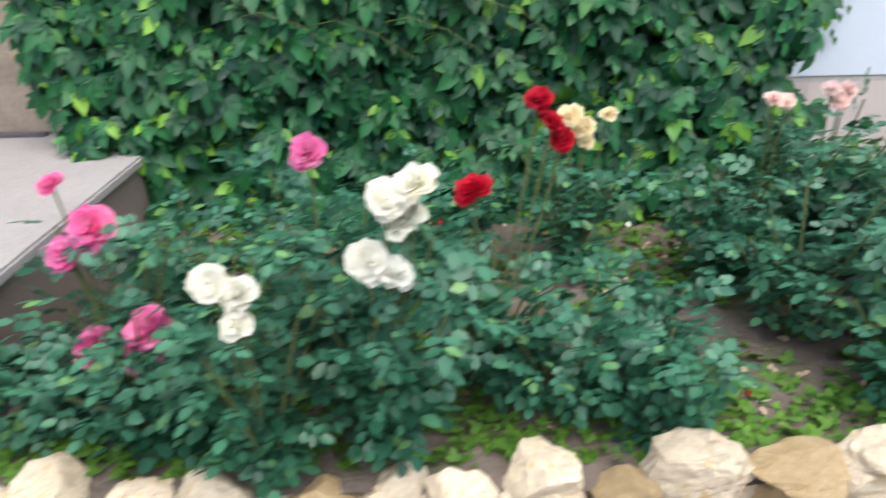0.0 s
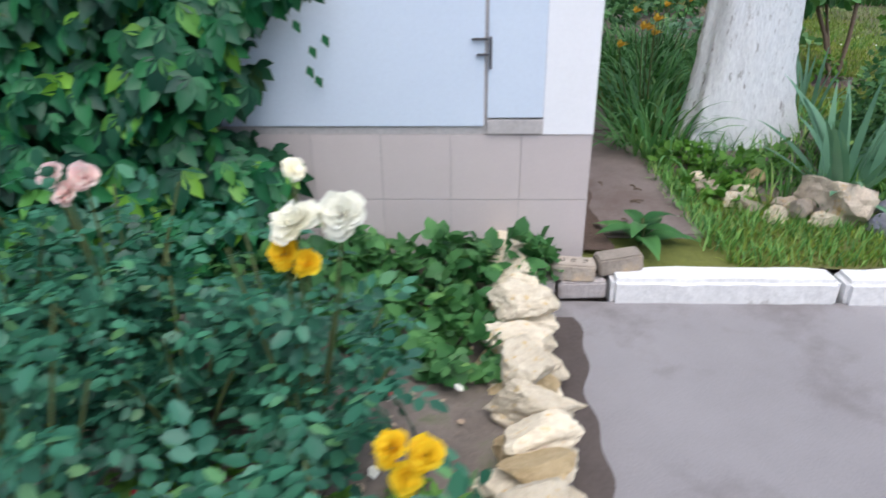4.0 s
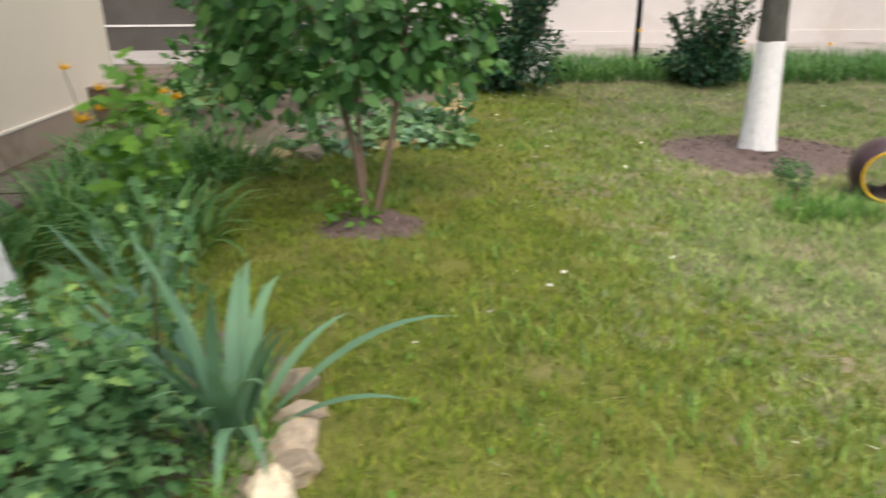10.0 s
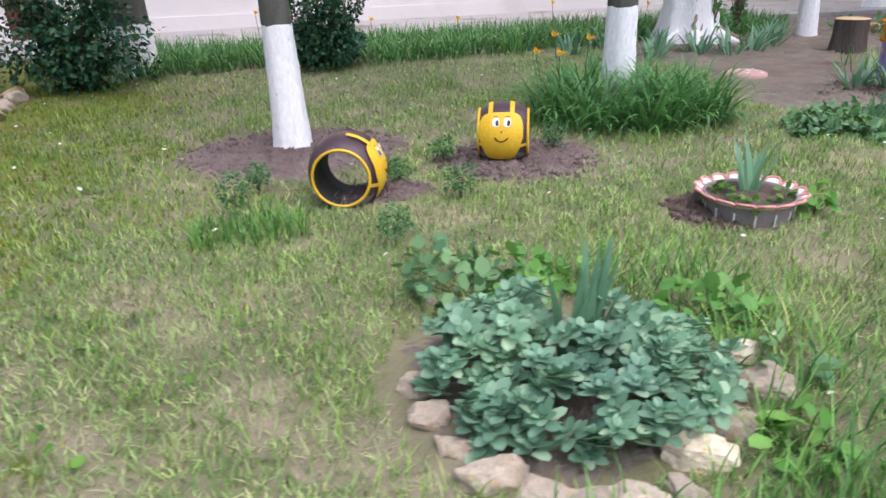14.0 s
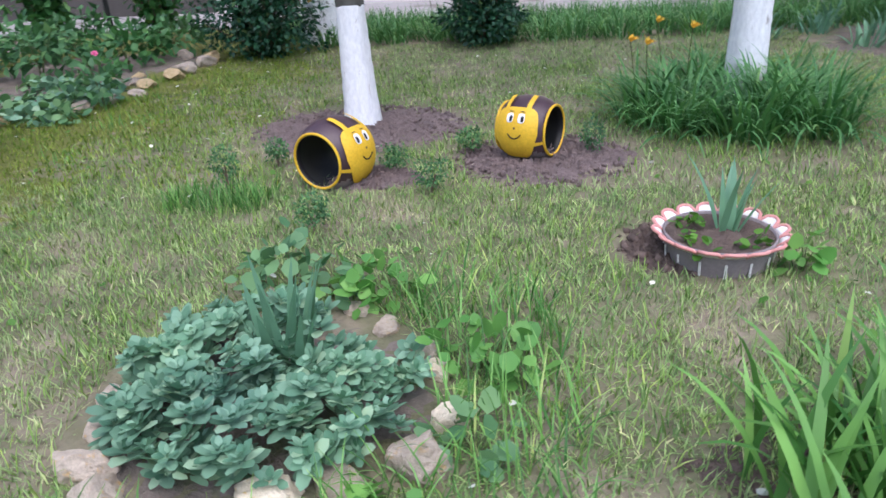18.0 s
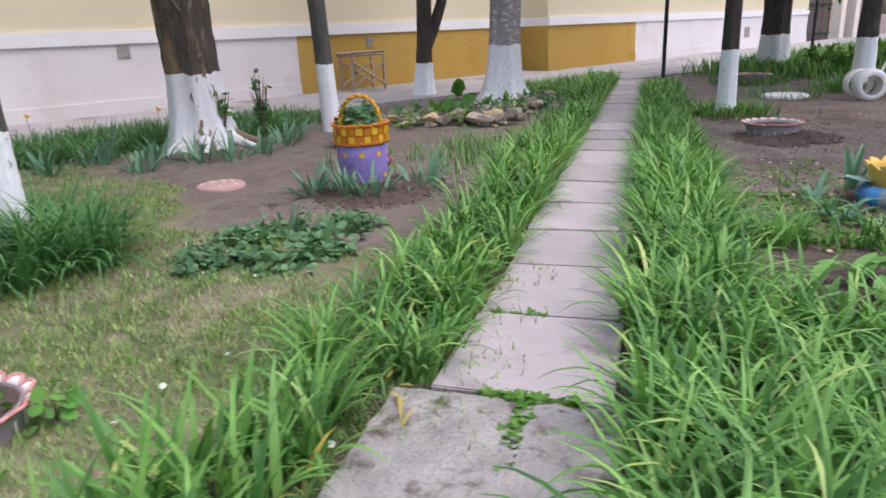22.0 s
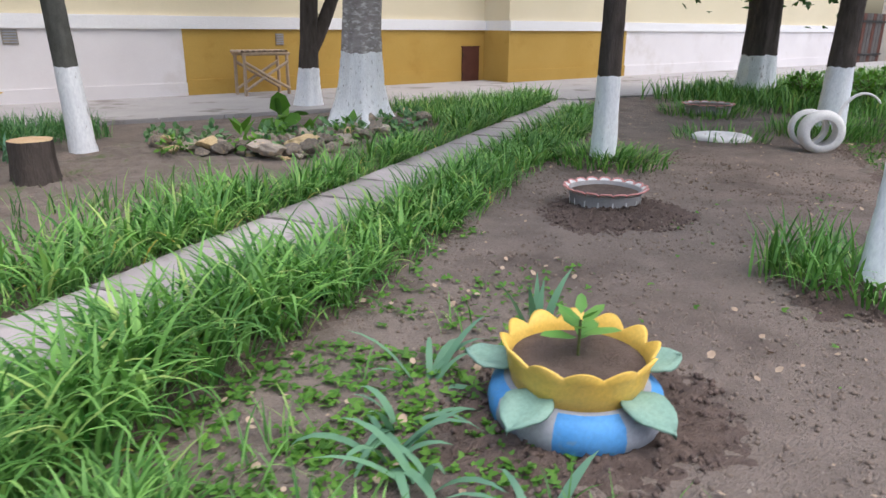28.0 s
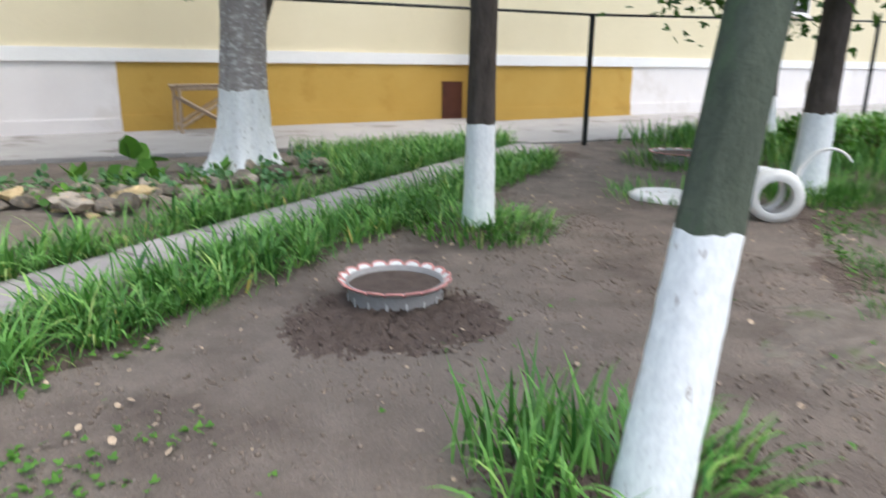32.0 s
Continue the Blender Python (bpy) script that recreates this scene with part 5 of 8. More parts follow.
def flower_planter(x, y):
    t = thing("flower_tyre", "flower-shaped planter of a yellow cut tyre on a blue tyre", "planter", rest(x, y))
    tyre = [(0.24, 0.02), (0.32, 0.0), (0.358, 0.035), (0.366, 0.085), (0.352, 0.14), (0.3, 0.172), (0.24, 0.165)]
    v, f = lathe(tyre, 64)
    cen = v[f].mean(1)
    ang = np.arctan2(cen[:, 1], cen[:, 0])
    blue = (np.sin(4 * ang + 4.4) > -0.05) & (cen[:, 2] < 0.165)
    base = child("base_tyre", mesh_from("base_tyre", v, f, [M_GREYP, M_BLUEP], True, blue.astype(int)), t, "tyre painted in blue and grey blocks")
    depth = [(0, 0), (0, 0), (0.0, 0.0), (0.008, 0.012), (0.03, 0.044), (0.025, 0.04), (0.0, 0.0), (0, 0)]
    prof = [(0.24, 0.16), (0.27, 0.17), (0.286, 0.235), (0.289, 0.285), (0.294, 0.308), (0.282, 0.31), (0.276, 0.285), (0.268, 0.235)]
    child("petal_tyre", mesh_from("petal_tyre", *lathe(prof, 120, mod=scallop(12, 0.3, depth)), M_YELPALE, True), t, "tyre cut into yellow petals")
    child("soil", mesh_from("soil", *lathe([(max(q, 0.002), 0.272 + 0.01 * math.sin(40 * q)) for q in np.linspace(0.272, 0, 8)], 32), M_SOIL, True), t, "dark soil fill")
    for k, a in enumerate((190, 270, 335, 125)):
        s = np.linspace(0, 1, 9)
        vv, ff = [], []
        for i, q in enumerate(s):
            w = 0.105 * math.sin(math.pi * min(1, 0.12 + 0.88 * q)) ** 0.7
            for j, m in enumerate((-1, -0.5, 0, 0.5, 1)):
                vv.append((0.26 + 0.22 * q, m * w, 0.185 - (0.06 if k < 2 else -0.03) * q * q + 0.02 * abs(m) - 0.004 * math.sin(14 * q)))
        for i in range(8):
            for j in range(4):
                ff.append((5 * i + j, 5 * i + j + 1, 5 * i + j + 6, 5 * i + j + 5))
        leaf = child("painted_leaf", mesh_from("painted_leaf", vv, ff, M_MINT, True), t, "faded green leaf cut from rubber", Matrix.Rotation(radians(a), 4, "Z"))
        so = leaf.modifiers.new("thick", "SOLIDIFY")
        so.thickness = 0.01
    return t


flower_planter(14.76, 1.5)


def bee(x, y, z, yaw, label, flip=1, size=1.0):
    """A tyre turned to a bee: a barrel lying on its side, the face on its tread."""
    t = thing("bee_tyre", label, "garden figure", pose(x, y, z, 0, 0, yaw), "tyre bees")
    L, R0, R1 = 0.165 * size, 0.208 * size, 0.15 * size
    u = np.linspace(-1, 1, 15)
    prof = [(R1 + (R0 - R1) * (1 - abs(q) ** 2.6), L * q) for q in u]
    inner = [(R1 * 0.97, L), (R1 * 1.12, L * 0.6), (R1 * 1.2, 0), (R1 * 1.12, -L * 0.6), (R1 * 0.97, -L)]
    v, f = lathe(prof + inner + prof[:1], 56)
    turn = lambda p: np.stack([p[:, 2], p[:, 0], p[:, 1]], -1)
    v = turn(v)
    cen = v[f].mean(1)
    rad = np.hypot(cen[:, 1], cen[:, 2])
    inside = (rad < R1 * 1.21) & (np.abs(cen[:, 0]) < 0.97 * L) & (rad < R1 + (R0 - R1) * (1 - np.abs(cen[:, 0] / L) ** 2.6) - 0.006)
    bare = ~inside & (cen[:, 2] < -0.6 * R0 + 0.02 * np.sin(23 * cen[:, 0] + 9 * cen[:, 1]))
    child("tyre_body", mesh_from("tyre_body", v, f, [M_BROWNP, M_BTYRE, M_BLACKP], True, np.where(inside, 2, bare.astype(int))), t, "dark brown painted tyre, dusty and bare below")
    for s in (-1, 1):
        a = np.linspace(0, 2 * np.pi, 41)
        child("rim", tube_mesh("rim", [(np.stack([np.full(41, s * L), (R1 + 0.006) * np.cos(a), (R1 + 0.006) * np.sin(a)], -1), 0.009)], M_YELP, 8), t, "yellow painted rim")

    def patch(name, a0, a1, u0, u1, lift, material, label, parent, rounded=0.0):
        n, m = 22, 14
        vv = []
        for i in range(n + 1):
            for j in range(m + 1):
                p, q = i / n * 2 - 1, j / m * 2 - 1
                if rounded:
                    k = math.sqrt(max(0.0, 1 - abs(p) ** 3.2)) * rounded + (1 - rounded)
                    q *= k * (1 + 0.28 * min(p, 0) * (name == "face"))
                aa = (a0 + a1) / 2 + p * (a1 - a0) / 2
                uu = flip * ((u0 + u1) / 2 + q * (u1 - u0) / 2)
                rr = R1 + (R0 - R1) * (1 - abs(uu) ** 2.6) + lift
                vv.append((L * uu, -rr * math.cos(aa), rr * math.sin(aa)))
        ff = [(i * (m + 1) + j, i * (m + 1) + j + 1, (i + 1) * (m + 1) + j + 1, (i + 1) * (m + 1) + j) for i in range(n) for j in range(m)]
        return child(name, mesh_from(name, vv, ff, material, True), parent, label)

    face = patch("face", -0.72, 0.86, -0.97, 0.82, 0.014, M_YELP, "yellow painted face", t, 0.3)
    for m in (-0.26, 0.2):
        patch("antenna", 0.78, 1.45, 1.9 * m - 0.1, 1.9 * m + 0.08, 0.016, M_YELP, "yellow upright stripe", t)
        patch("eye", 0.38, 0.66, m - 0.15, m + 0.13, 0.017, M_EYE, "white painted eye", face, 0.8)
        patch("pupil", 0.41, 0.58, m - 0.02, m + 0.1, 0.02, M_BLACKP, "black pupil", face, 0.8)
        patch("brow", 0.7, 0.72, m - 0.1, m + 0.1, 0.017, M_BLACKP, "thin black brow", face, 0.5)
    patch("nose", 0.2, 0.26, -0.08, 0.0, 0.018, M_BROWNP, "small painted nose", face, 0.8)
    a = np.linspace(-1, 1, 13)
    mouth = [(flip * L * (-0.04 + 0.27 * q), -(R0 + 0.016) * math.cos(-0.06 + 0.13 * q * q), (R0 + 0.012) * math.sin(-0.06 + 0.13 * q * q)) for q in a]
    child("mouth", tube_mesh("mouth", [(mouth, 0.004)], M_BLACKP, 6), face, "black painted smile")
    for u in (-1, 1):
        patch("strap", -0.32, -0.2, min(0.6 * u, 0.99 * u), max(0.6 * u, 0.99 * u), 0.008, M_YELP, "narrow yellow strap", t)
    return t


bee(6.43, 4.36, float(gz(6.43, 4.36)) + 0.195, 68, "tyre painted as a yellow and brown bee, turned on its side", -1, 1.12)
bee(7.66, 4.81, float(gz(7.66, 4.81)) + 0.212, -25, "tyre painted as a yellow and brown bee with a smiling face", 1, 1.05)


# ---- basket pot ----
pot = thing("basket_pot", "purple dotted pot with an orange basket top and handle", "planter", rest(12.45, 5.68))
body = child("pot_body", mesh_from("pot_body", *lathe([(0.235, 0.0), (0.24, 0.03), (0.25, 0.3), (0.255, 0.45), (0.235, 0.45)], 48), M_PURPLE, True), pot, "purple painted pot")
for k in range(9):
    for j, z in enumerate((0.12, 0.34)):
        a = 2 * math.pi * (k + 0.5 * j) / 9 + 0.2
        bm = bmesh.new()
        bmesh.ops.create_circle(bm, cap_ends=True, segments=14, radius=0.027)
        for v in bm.verts:
            th = v.co.x / 0.25
            v.co = Vector(((0.2475 + 0.003 * j + 0.004) * math.cos(th), (0.2475 + 0.003 * j + 0.004) * math.sin(th), v.co.y))
        part("dot", bm, M_YELP, body, "yellow dot", Matrix.Translation((0, 0, z)) @ Matrix.Rotation(a, 4, "Z"))
basket = child("basket_rim", mesh_from("basket_rim", *lathe([(0.25, 0.43), (0.255, 0.45), (0.265, 0.6), (0.25, 0.61), (0.24, 0.5)], 48), M_ORANGE, True), pot, "orange woven basket rim")
a = np.linspace(0, 2 * np.pi, 121)
for z, r in ((0.445, 0.264), (0.625, 0.276)):
    for s in (0, 1):
        wav = 0.012 * np.sin(14 * a + math.pi * s)
        child("wicker_strand", tube_mesh("wicker_strand", [(np.stack([(r + wav) * np.cos(a), (r + wav) * np.sin(a), z + 0.01 * np.cos(14 * a + math.pi * s)], -1), 0.0085)], M_ORANGE, 6), basket)
for k in range(22):
    b = 2 * math.pi * k / 22
    for m, (z0, z1) in enumerate(((0.455, 0.53), (0.53, 0.61))):
        bm = box_bm(0.012, 0.066, z1 - z0 - 0.008, 0.005)
        part("wicker_band", bm, M_YELP if (k + m) % 2 else M_ORANGE, basket, "", Matrix.Rotation(b, 4, "Z") @ Matrix.Translation((0.262 + 0.05 * (z0 - 0.455) + (0.006 if (k + m) % 2 else 0), 0, z0)))
h = np.linspace(0, np.pi, 40)
for s in (0, 1):
    tw = 0.014 * np.sin(16 * h + math.pi * s)
    child("handle", tube_mesh("handle", [(np.stack([(0.2 * np.cos(h)) * 0.66 + tw, 0.2 * np.cos(h) * -0.75, 0.6 + 0.29 * np.sin(h) ** 0.8 + 0.012 * np.cos(16 * h + math.pi * s)], -1), 0.014)], M_ORANGE if s else M_YELP, 8), pot, "twisted orange basket handle")
child("soil", mesh_from("soil", *lathe([(max(q, 0.002), 0.52) for q in np.linspace(0.24, 0, 5)], 32), M_SOIL, True), pot, "dark soil fill")
part("knob", box_bm(0.08, 0.12, 0.12, 0.038), M_PINKP, pot, "pinkish red knob on the pot's side", Matrix.Translation((0.26, -0.09, 0.17)))

# pink dotted lid lying on the soil
lid = thing("pink_lid", "flat pink disc with white dots lying on the soil", "lid", rest(11.46, 6.85, 0.02))
child("disc", mesh_from("disc", *lathe([(0.25, -0.03), (0.25, 0.0), (0.23, 0.015), (0.12, 0.025), (0.003, 0.04)], 40), M_DISC, True), lid)
for k in range(11):
    a, r = k * 2.4, 0.045 + 0.016 * k
    bm = bmesh.new()
    bmesh.ops.create_circle(bm, cap_ends=True, segments=10, radius=0.02)
    part("dot", bm, M_WHITEP, lid, "white dot", Matrix.Translation((r * math.cos(a), r * math.sin(a), 0.044 - 0.09 * r)))

# white tyre figure, white discs
wt = thing("snail_figure", "white painted standing tyre with a curled neck", "garden figure", pose(22.35, 3.95, float(gz(22.35, 3.95)), 0, 0, -49))
a = np.linspace(0, 2 * np.pi, 40, endpoint=False)
v, f = lathe([(0.17, -0.12), (0.22, -0.13), (0.27, -0.1), (0.285, 0), (0.27, 0.1), (0.22, 0.13), (0.17, 0.12), (0.2, 0.0), (0.17, -0.12)], 48)
child("tyre_ring", mesh_from("tyre_ring", np.stack([v[:, 0], v[:, 2], v[:, 1] + 0.27], -1), f, M_WHITEP, True), wt)
v, f = lathe([(0.19, -0.06), (0.24, -0.07), (0.25, 0.0), (0.24, 0.07), (0.19, 0.06), (0.19, -0.06)], 40)
child("tyre_ring", mesh_from("tyre_ring", np.stack([v[:, 0] - 0.12, v[:, 2] + 0.16, v[:, 1] + 0.3], -1), f, M_WHITEP, True), wt)
s = np.linspace(0, 1, 24)
arc = np.stack([0.2 + 0.32 * (1 - np.cos(math.pi * s * 0.75)) * 0.9, 0.1 + 0 * s, 0.35 + 0.42 * np.sin(math.pi * s * 0.75)], -1)
child("neck", tube_mesh("neck", [(arc, 0.03 - 0.018 * s)], M_WHITEP, 8), wt, "white curled rubber strip")
wd = thing("white_disc", "white painted tyre lying flat in the soil", "planter", rest(22.38, 5.38))
child("tyre_ring", mesh_from("tyre_ring", *lathe([(0.42, -0.02), (0.43, 0.03), (0.38, 0.06), (0.28, 0.06), (0.25, 0.02), (0.15, 0.03), (0.003, 0.03)], 44), M_WHITEP, True), wd)

# black swan cut from a tyre, sunflower figure
swan = thing("swan_planter", "black swan figure cut from a tyre", "garden figure", pose(24.75, 3.42, float(gz(24.75, 3.42)), 0, 0, -135))
child("swan_body", mesh_from("swan_body", *lathe([(0.2, 0.0), (0.26, 0.06), (0.27, 0.15), (0.2, 0.22), (0.1, 0.22)], 32), M_TYRE, True), swan)
s = np.linspace(0, 1, 20)
child("neck", tube_mesh("neck", [(np.stack([0.2 * s - 0.1 * np.sin(math.pi * s), 0 * s, 0.2 + 0.75 * s], -1), 0.06 - 0.025 * s)], M_TYRE, 10), swan, "long black neck")
child("beak", tube_mesh("beak", [(np.stack([0.08 - 0.15 * s, 0 * s, 0.95 - 0.03 * s], -1), 0.04 - 0.035 * s)], M_REDP, 8), swan, "red beak")
for q in (-1, 1):
    child("wing", tube_mesh("wing", [(np.stack([-0.05 + 0.1 * s, q * (0.12 + 0.4 * s), 0.1 + 0.5 * s**0.9], -1), 0.11 * np.sin(np.pi * (0.12 + 0.85 * s)) + 0.01)], M_TYRE, 8), swan, "raised black wing")
sf = thing("sunflower_figure", "yellow sunflower figure made of painted rubber", "garden figure", pose(29.6, 4.2, 0.05, 0, 0, -49))
child("disc", mesh_from("disc", (lambda v: np.stack([v[:, 0], v[:, 2], v[:, 1] + 0.45], -1))(lathe([(0.003, -0.1), (0.15, -0.09), (0.24, -0.03), (0.26, 0.03), (0.2, 0.05)], 32)[0]), lathe([(0, 0)] * 5, 32)[1], M_YELLOW, True), sf)
for k in range(18):
    a = 2 * math.pi * k / 18
    bm = bmesh.new()
    bmesh.ops.create_uvsphere(bm, u_segments=8, v_segments=6, radius=1)
    for v in bm.verts:
        v.co = Vector((v.co.x * 0.045, v.co.y * 0.02, v.co.z * 0.13))
    part("petal", bm, M_YELLOW, sf, "", Matrix.Translation((0, 0, 0.45)) @ Matrix.Rotation(a, 4, "Y") @ Matrix.Translation((0, 0, 0.33)), True)
child("stalk", tube_mesh("stalk", [([(0, 0.02, -0.05), (0, 0.03, 0.3)], 0.03)], M_STEM, 8), sf)

# trestle of branches, stump
tr = thing("branch_trestle", "small trestle table knocked together from bare branches", "table", Matrix.Translation((19.2, 14.5, 0.035)))
W, D, HH = 1.0, 0.5, 0.86
for px in (-W / 2, W / 2):
    for py in (-D / 2, D / 2):
        child("leg", tube_mesh("leg", [([(px, py, 0), (px + R.uniform(-0.02, 0.02), py, HH / 2), (px * 0.97, py, HH)], [0.04, 0.038, 0.035])], M_WOOD, 8), tr)
for py in (-D / 2, D / 2):
    child("brace", tube_mesh("brace", [([(-W / 2, py - 0.03, 0.12), (0, py - 0.03, 0.42), (W / 2, py - 0.03, 0.7)], 0.032)], M_WOOD, 8), tr)
    child("brace", tube_mesh("brace", [([(W / 2, py - 0.05, 0.12), (0, py - 0.05, 0.4), (-W / 2, py - 0.05, 0.7)], 0.032)], M_WOOD, 8), tr)
    child("rail", tube_mesh("rail", [([(-W / 2 - 0.05, py, HH), (0, py, HH + 0.01), (W / 2 + 0.05, py, HH)], 0.036)], M_WOOD, 8), tr)
for k in range(9):
    child("top_branch", tube_mesh("top_branch", [([(-W / 2 - 0.04 + k * W / 8, -D / 2 - 0.04, HH + 0.05), (-W / 2 - 0.04 + k * W / 8, D / 2 + 0.04, HH + 0.05)], 0.036)], M_WOOD, 8), tr)
st = thing("tree_stump", "sawn tree stump in the weeds", "stump", rest(13.72, 7.62))
child("bark", mesh_from("bark", *lathe([(0.26, -0.05), (0.22, 0.06), (0.2, 0.25), (0.2, 0.43)], 28, mod=lambda a, k, r, z: (r * (1 + 0.05 * np.sin(5 * a) + 0.03 * np.sin(11 * a)), z)), M_BARK, True), st)
child("cut_top", mesh_from("cut_top", *lathe([(0.201, 0.428), (0.185, 0.44), (0.003, 0.44)], 28, mod=lambda a, k, r, z: (r * (1 + 0.05 * np.sin(5 * a) + 0.03 * np.sin(11 * a)), z)), M_CUT), st, "pale sawn top")

# ---- plants ----
def mound(n, centre, radii, seed, shell=0.55, low=-0.35):
    """Places on and in a leafy mound, with outward ways."""
    g = np.random.default_rng(seed)
    d = unit(g.normal(0, 1, (n * 2, 3)))
    d = d[d[:, 2] > low][:n]
    lump = 1 + 0.16 * np.sin(4 * d[:, 0] + seed) + 0.14 * np.sin(5 * d[:, 1] - seed) + 0.1 * np.sin(7 * d[:, 2] + 2 * seed)
    k = g.uniform(shell, 1.0, len(d)) ** 0.6 * lump
    return np.asarray(centre) + d * k[:, None] * np.asarray(radii), d, g


def leaf_cloud(name, n, centre, radii, shape, size, material, parent, seed, label="", up=0.8, shell=0.55, low=-0.35, hang=0.3):
    p, d, g = mound(n, centre, radii, seed, shell, low)
    nn = unit(d + np.array([0, 0, up]) + g.normal(0, 0.45, d.shape))
    hd = d + g.normal(0, 0.8, d.shape) - np.array([0, 0, hang])
    s = g.uniform(size[0], size[1], len(p))
    return child(name, mesh_from(name, *scatter_leaves(*shape, p, hd, nn, s), material), parent, label)


def stems(parent, x, y, n, height, spread, r, material, seed, z=0.0):
    """The stems of a bush, each a part of its own."""
    g = random.Random(seed)
    for _ in range(n):
        a, l = g.uniform(0, 6.28), g.uniform(0.3, 1) * spread
        h = height * g.uniform(0.75, 1)
        pts = [(x + l * s**1.5 * math.cos(a), y + l * s**1.5 * math.sin(a), z + h * s - 0.03 * (s == 0)) for s in (0, 0.33, 0.66, 1.0)]
        child("stem", tube_mesh("stem", [(pts, [r, r * 0.9, r * 0.75, r * 0.5])], material, 5), parent)


def bloom_mesh(colour, seed):
    """A full rose: ruffled cupped petals crowded over a dome, tighter towards the heart."""
    g = random.Random(seed)
    shape, faces = [], []
    for i in range(4):
        for j in range(4):
            u, v = i / 3 * 2 - 1, j / 3
            w = (0.3 + 0.45 * math.sin(math.pi * (0.15 + 0.65 * v))) * u
            shape.append((w, v, 0.3 * u * u - 0.3 * v * v + 0.06 * math.sin(5 * u + 7 * v)))
    for i in range(3):
        for j in range(3):
            faces.append((4 * i + j, 4 * i + j + 1, 4 * i + j + 5, 4 * i + j + 4))
    pos, hd, nn, sz = [], [], [], []
    for k in range(38):
        q = (k + 0.5) / 38
        phi = 1.75 * math.sqrt(q) + g.uniform(-0.12, 0.12)
        a = 2.4 * k + g.uniform(-0.3, 0.3)
        d = Vector((math.sin(phi) * math.cos(a), math.sin(phi) * math.sin(a), math.cos(phi)))
        out = Vector((math.cos(a), math.sin(a), 0))
        tilt = 1.35 - 1.15 * q + g.uniform(-0.25, 0.25)
        pos.append(tuple(d * (0.2 + 0.1 * q) - out * 0.06))
        h = out * math.cos(tilt) + Vector((0, 0, 1)) * math.sin(tilt)
        hd.append(tuple(h + Vector((g.uniform(-0.2, 0.2), g.uniform(-0.2, 0.2), 0))))
        nn.append(tuple(Vector((0, 0, 1)) * math.cos(tilt) - out * math.sin(tilt)))
        sz.append((0.3 + 0.24 * q) * g.uniform(0.85, 1.2))
    v, f = scatter_leaves(shape, faces, np.array(pos), np.array(hd), np.array(nn), np.array(sz))
    return mesh_from("bloom", v, f, PETAL[colour], True)


BLOOM = {c: [bloom_mesh(c, k) for k in range(3)] for c in PETAL}


def bloom(parent, colour, x, y, z, size, name="bloom"):
    ob = child(name, R.choice(BLOOM[colour]), parent)
    ob.location = (x, y, z - size * 0.25)
    ob.rotation_euler = (radians(R.uniform(20, 60)), radians(R.uniform(-25, 25)), radians(R.uniform(-40, 40)))
    ob.scale = (size * 0.6,) * 3
    return ob


# the creeper over the front wall
ivy = thing("creeper", "dense green creeper covering the wall", "climbing plant")


def creeper(n, depth, x0, x1, size, seed, material):
    g = np.random.default_rng(seed)
    x, z = g.uniform(x0, x1, n), g.uniform(0.02, 2.7, n)
    edge = -1.36 + 0.1 * np.sin(6 * z) + 0.07 * np.sin(15 * z + 1) + 0.14 * np.clip(z - 1.0, 0, 2) ** 0.6 * (z > 1.0)
    left = -5.2 + 0.08 * np.sin(5 * z) - 0.1 * np.clip(z - 0.6, 0, 1)
    ok = (x < edge + g.normal(0, 0.035, n)) & (x > left)
    x, z = x[ok], z[ok]
    n = len(x)
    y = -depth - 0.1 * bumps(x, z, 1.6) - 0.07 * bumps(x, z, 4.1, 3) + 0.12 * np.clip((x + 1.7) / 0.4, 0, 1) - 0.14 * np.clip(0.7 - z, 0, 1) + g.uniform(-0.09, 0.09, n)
    nn = unit(np.stack([g.normal(0, 0.55, n), -1 + g.normal(0, 0.35, n), 0.65 + g.normal(0, 0.45, n)], -1))
    hd = np.stack([g.normal(0, 0.55, n), -0.5 + g.normal(0, 0.3, n), -0.8 + g.normal(0, 0.3, n)], -1)
    return scatter_leaves(*PALM, np.stack([x, y, z], -1), hd, nn, g.uniform(*size, n))


child("foliage", mesh_from("foliage", *creeper(4700, 0.34, -5.4, -1.0, (0.095, 0.165), 1, L_IVY), L_IVY), ivy, "five-fingered green leaves")
# second leaf layer, coloured dark so the gaps look shaded
child("inner_foliage", mesh_from("inner_foliage", *creeper(4200, 0.16, -5.4, -1.1, (0.1, 0.16), 2, L_DARK), L_DARK), ivy, "inner leaves coloured dark for the shade in the gaps")
lines = []
for k in range(26):
    x0 = -5.0 + 3.1 * k / 25
    lines.append(([(x0, -0.3, 0.0), (x0 + R.uniform(-0.2, 0.2), -0.2, 0.9), (x0 + R.uniform(-0.3, 0.3), -0.32, 1.8), (x0 + R.uniform(-0.3, 0.3), -0.3, 2.6)], 0.008))
for k in range(9):
    x0, z0 = -4.6 + 0.34 * k, R.uniform(1.0, 1.5)
    lines.append(([(x0, -0.42, z0), (x0 + 0.15, -0.55, z0 + 0.04), (x0 + 0.33, -0.56, z0 - 0.02), (x0 + 0.5, -0.5, z0 - 0.14)], 0.0025))
child("vines", tube_mesh("vines", lines, M_STEM, 5), ivy, "thin green tendrils")
sprig = np.array([(-1.2, -0.1, 1.08), (-1.15, -0.08, 0.98), (-1.17, -0.07, 0.9), (-1.1, -0.06, 1.02), (-1.14, -0.06, 0.86)])
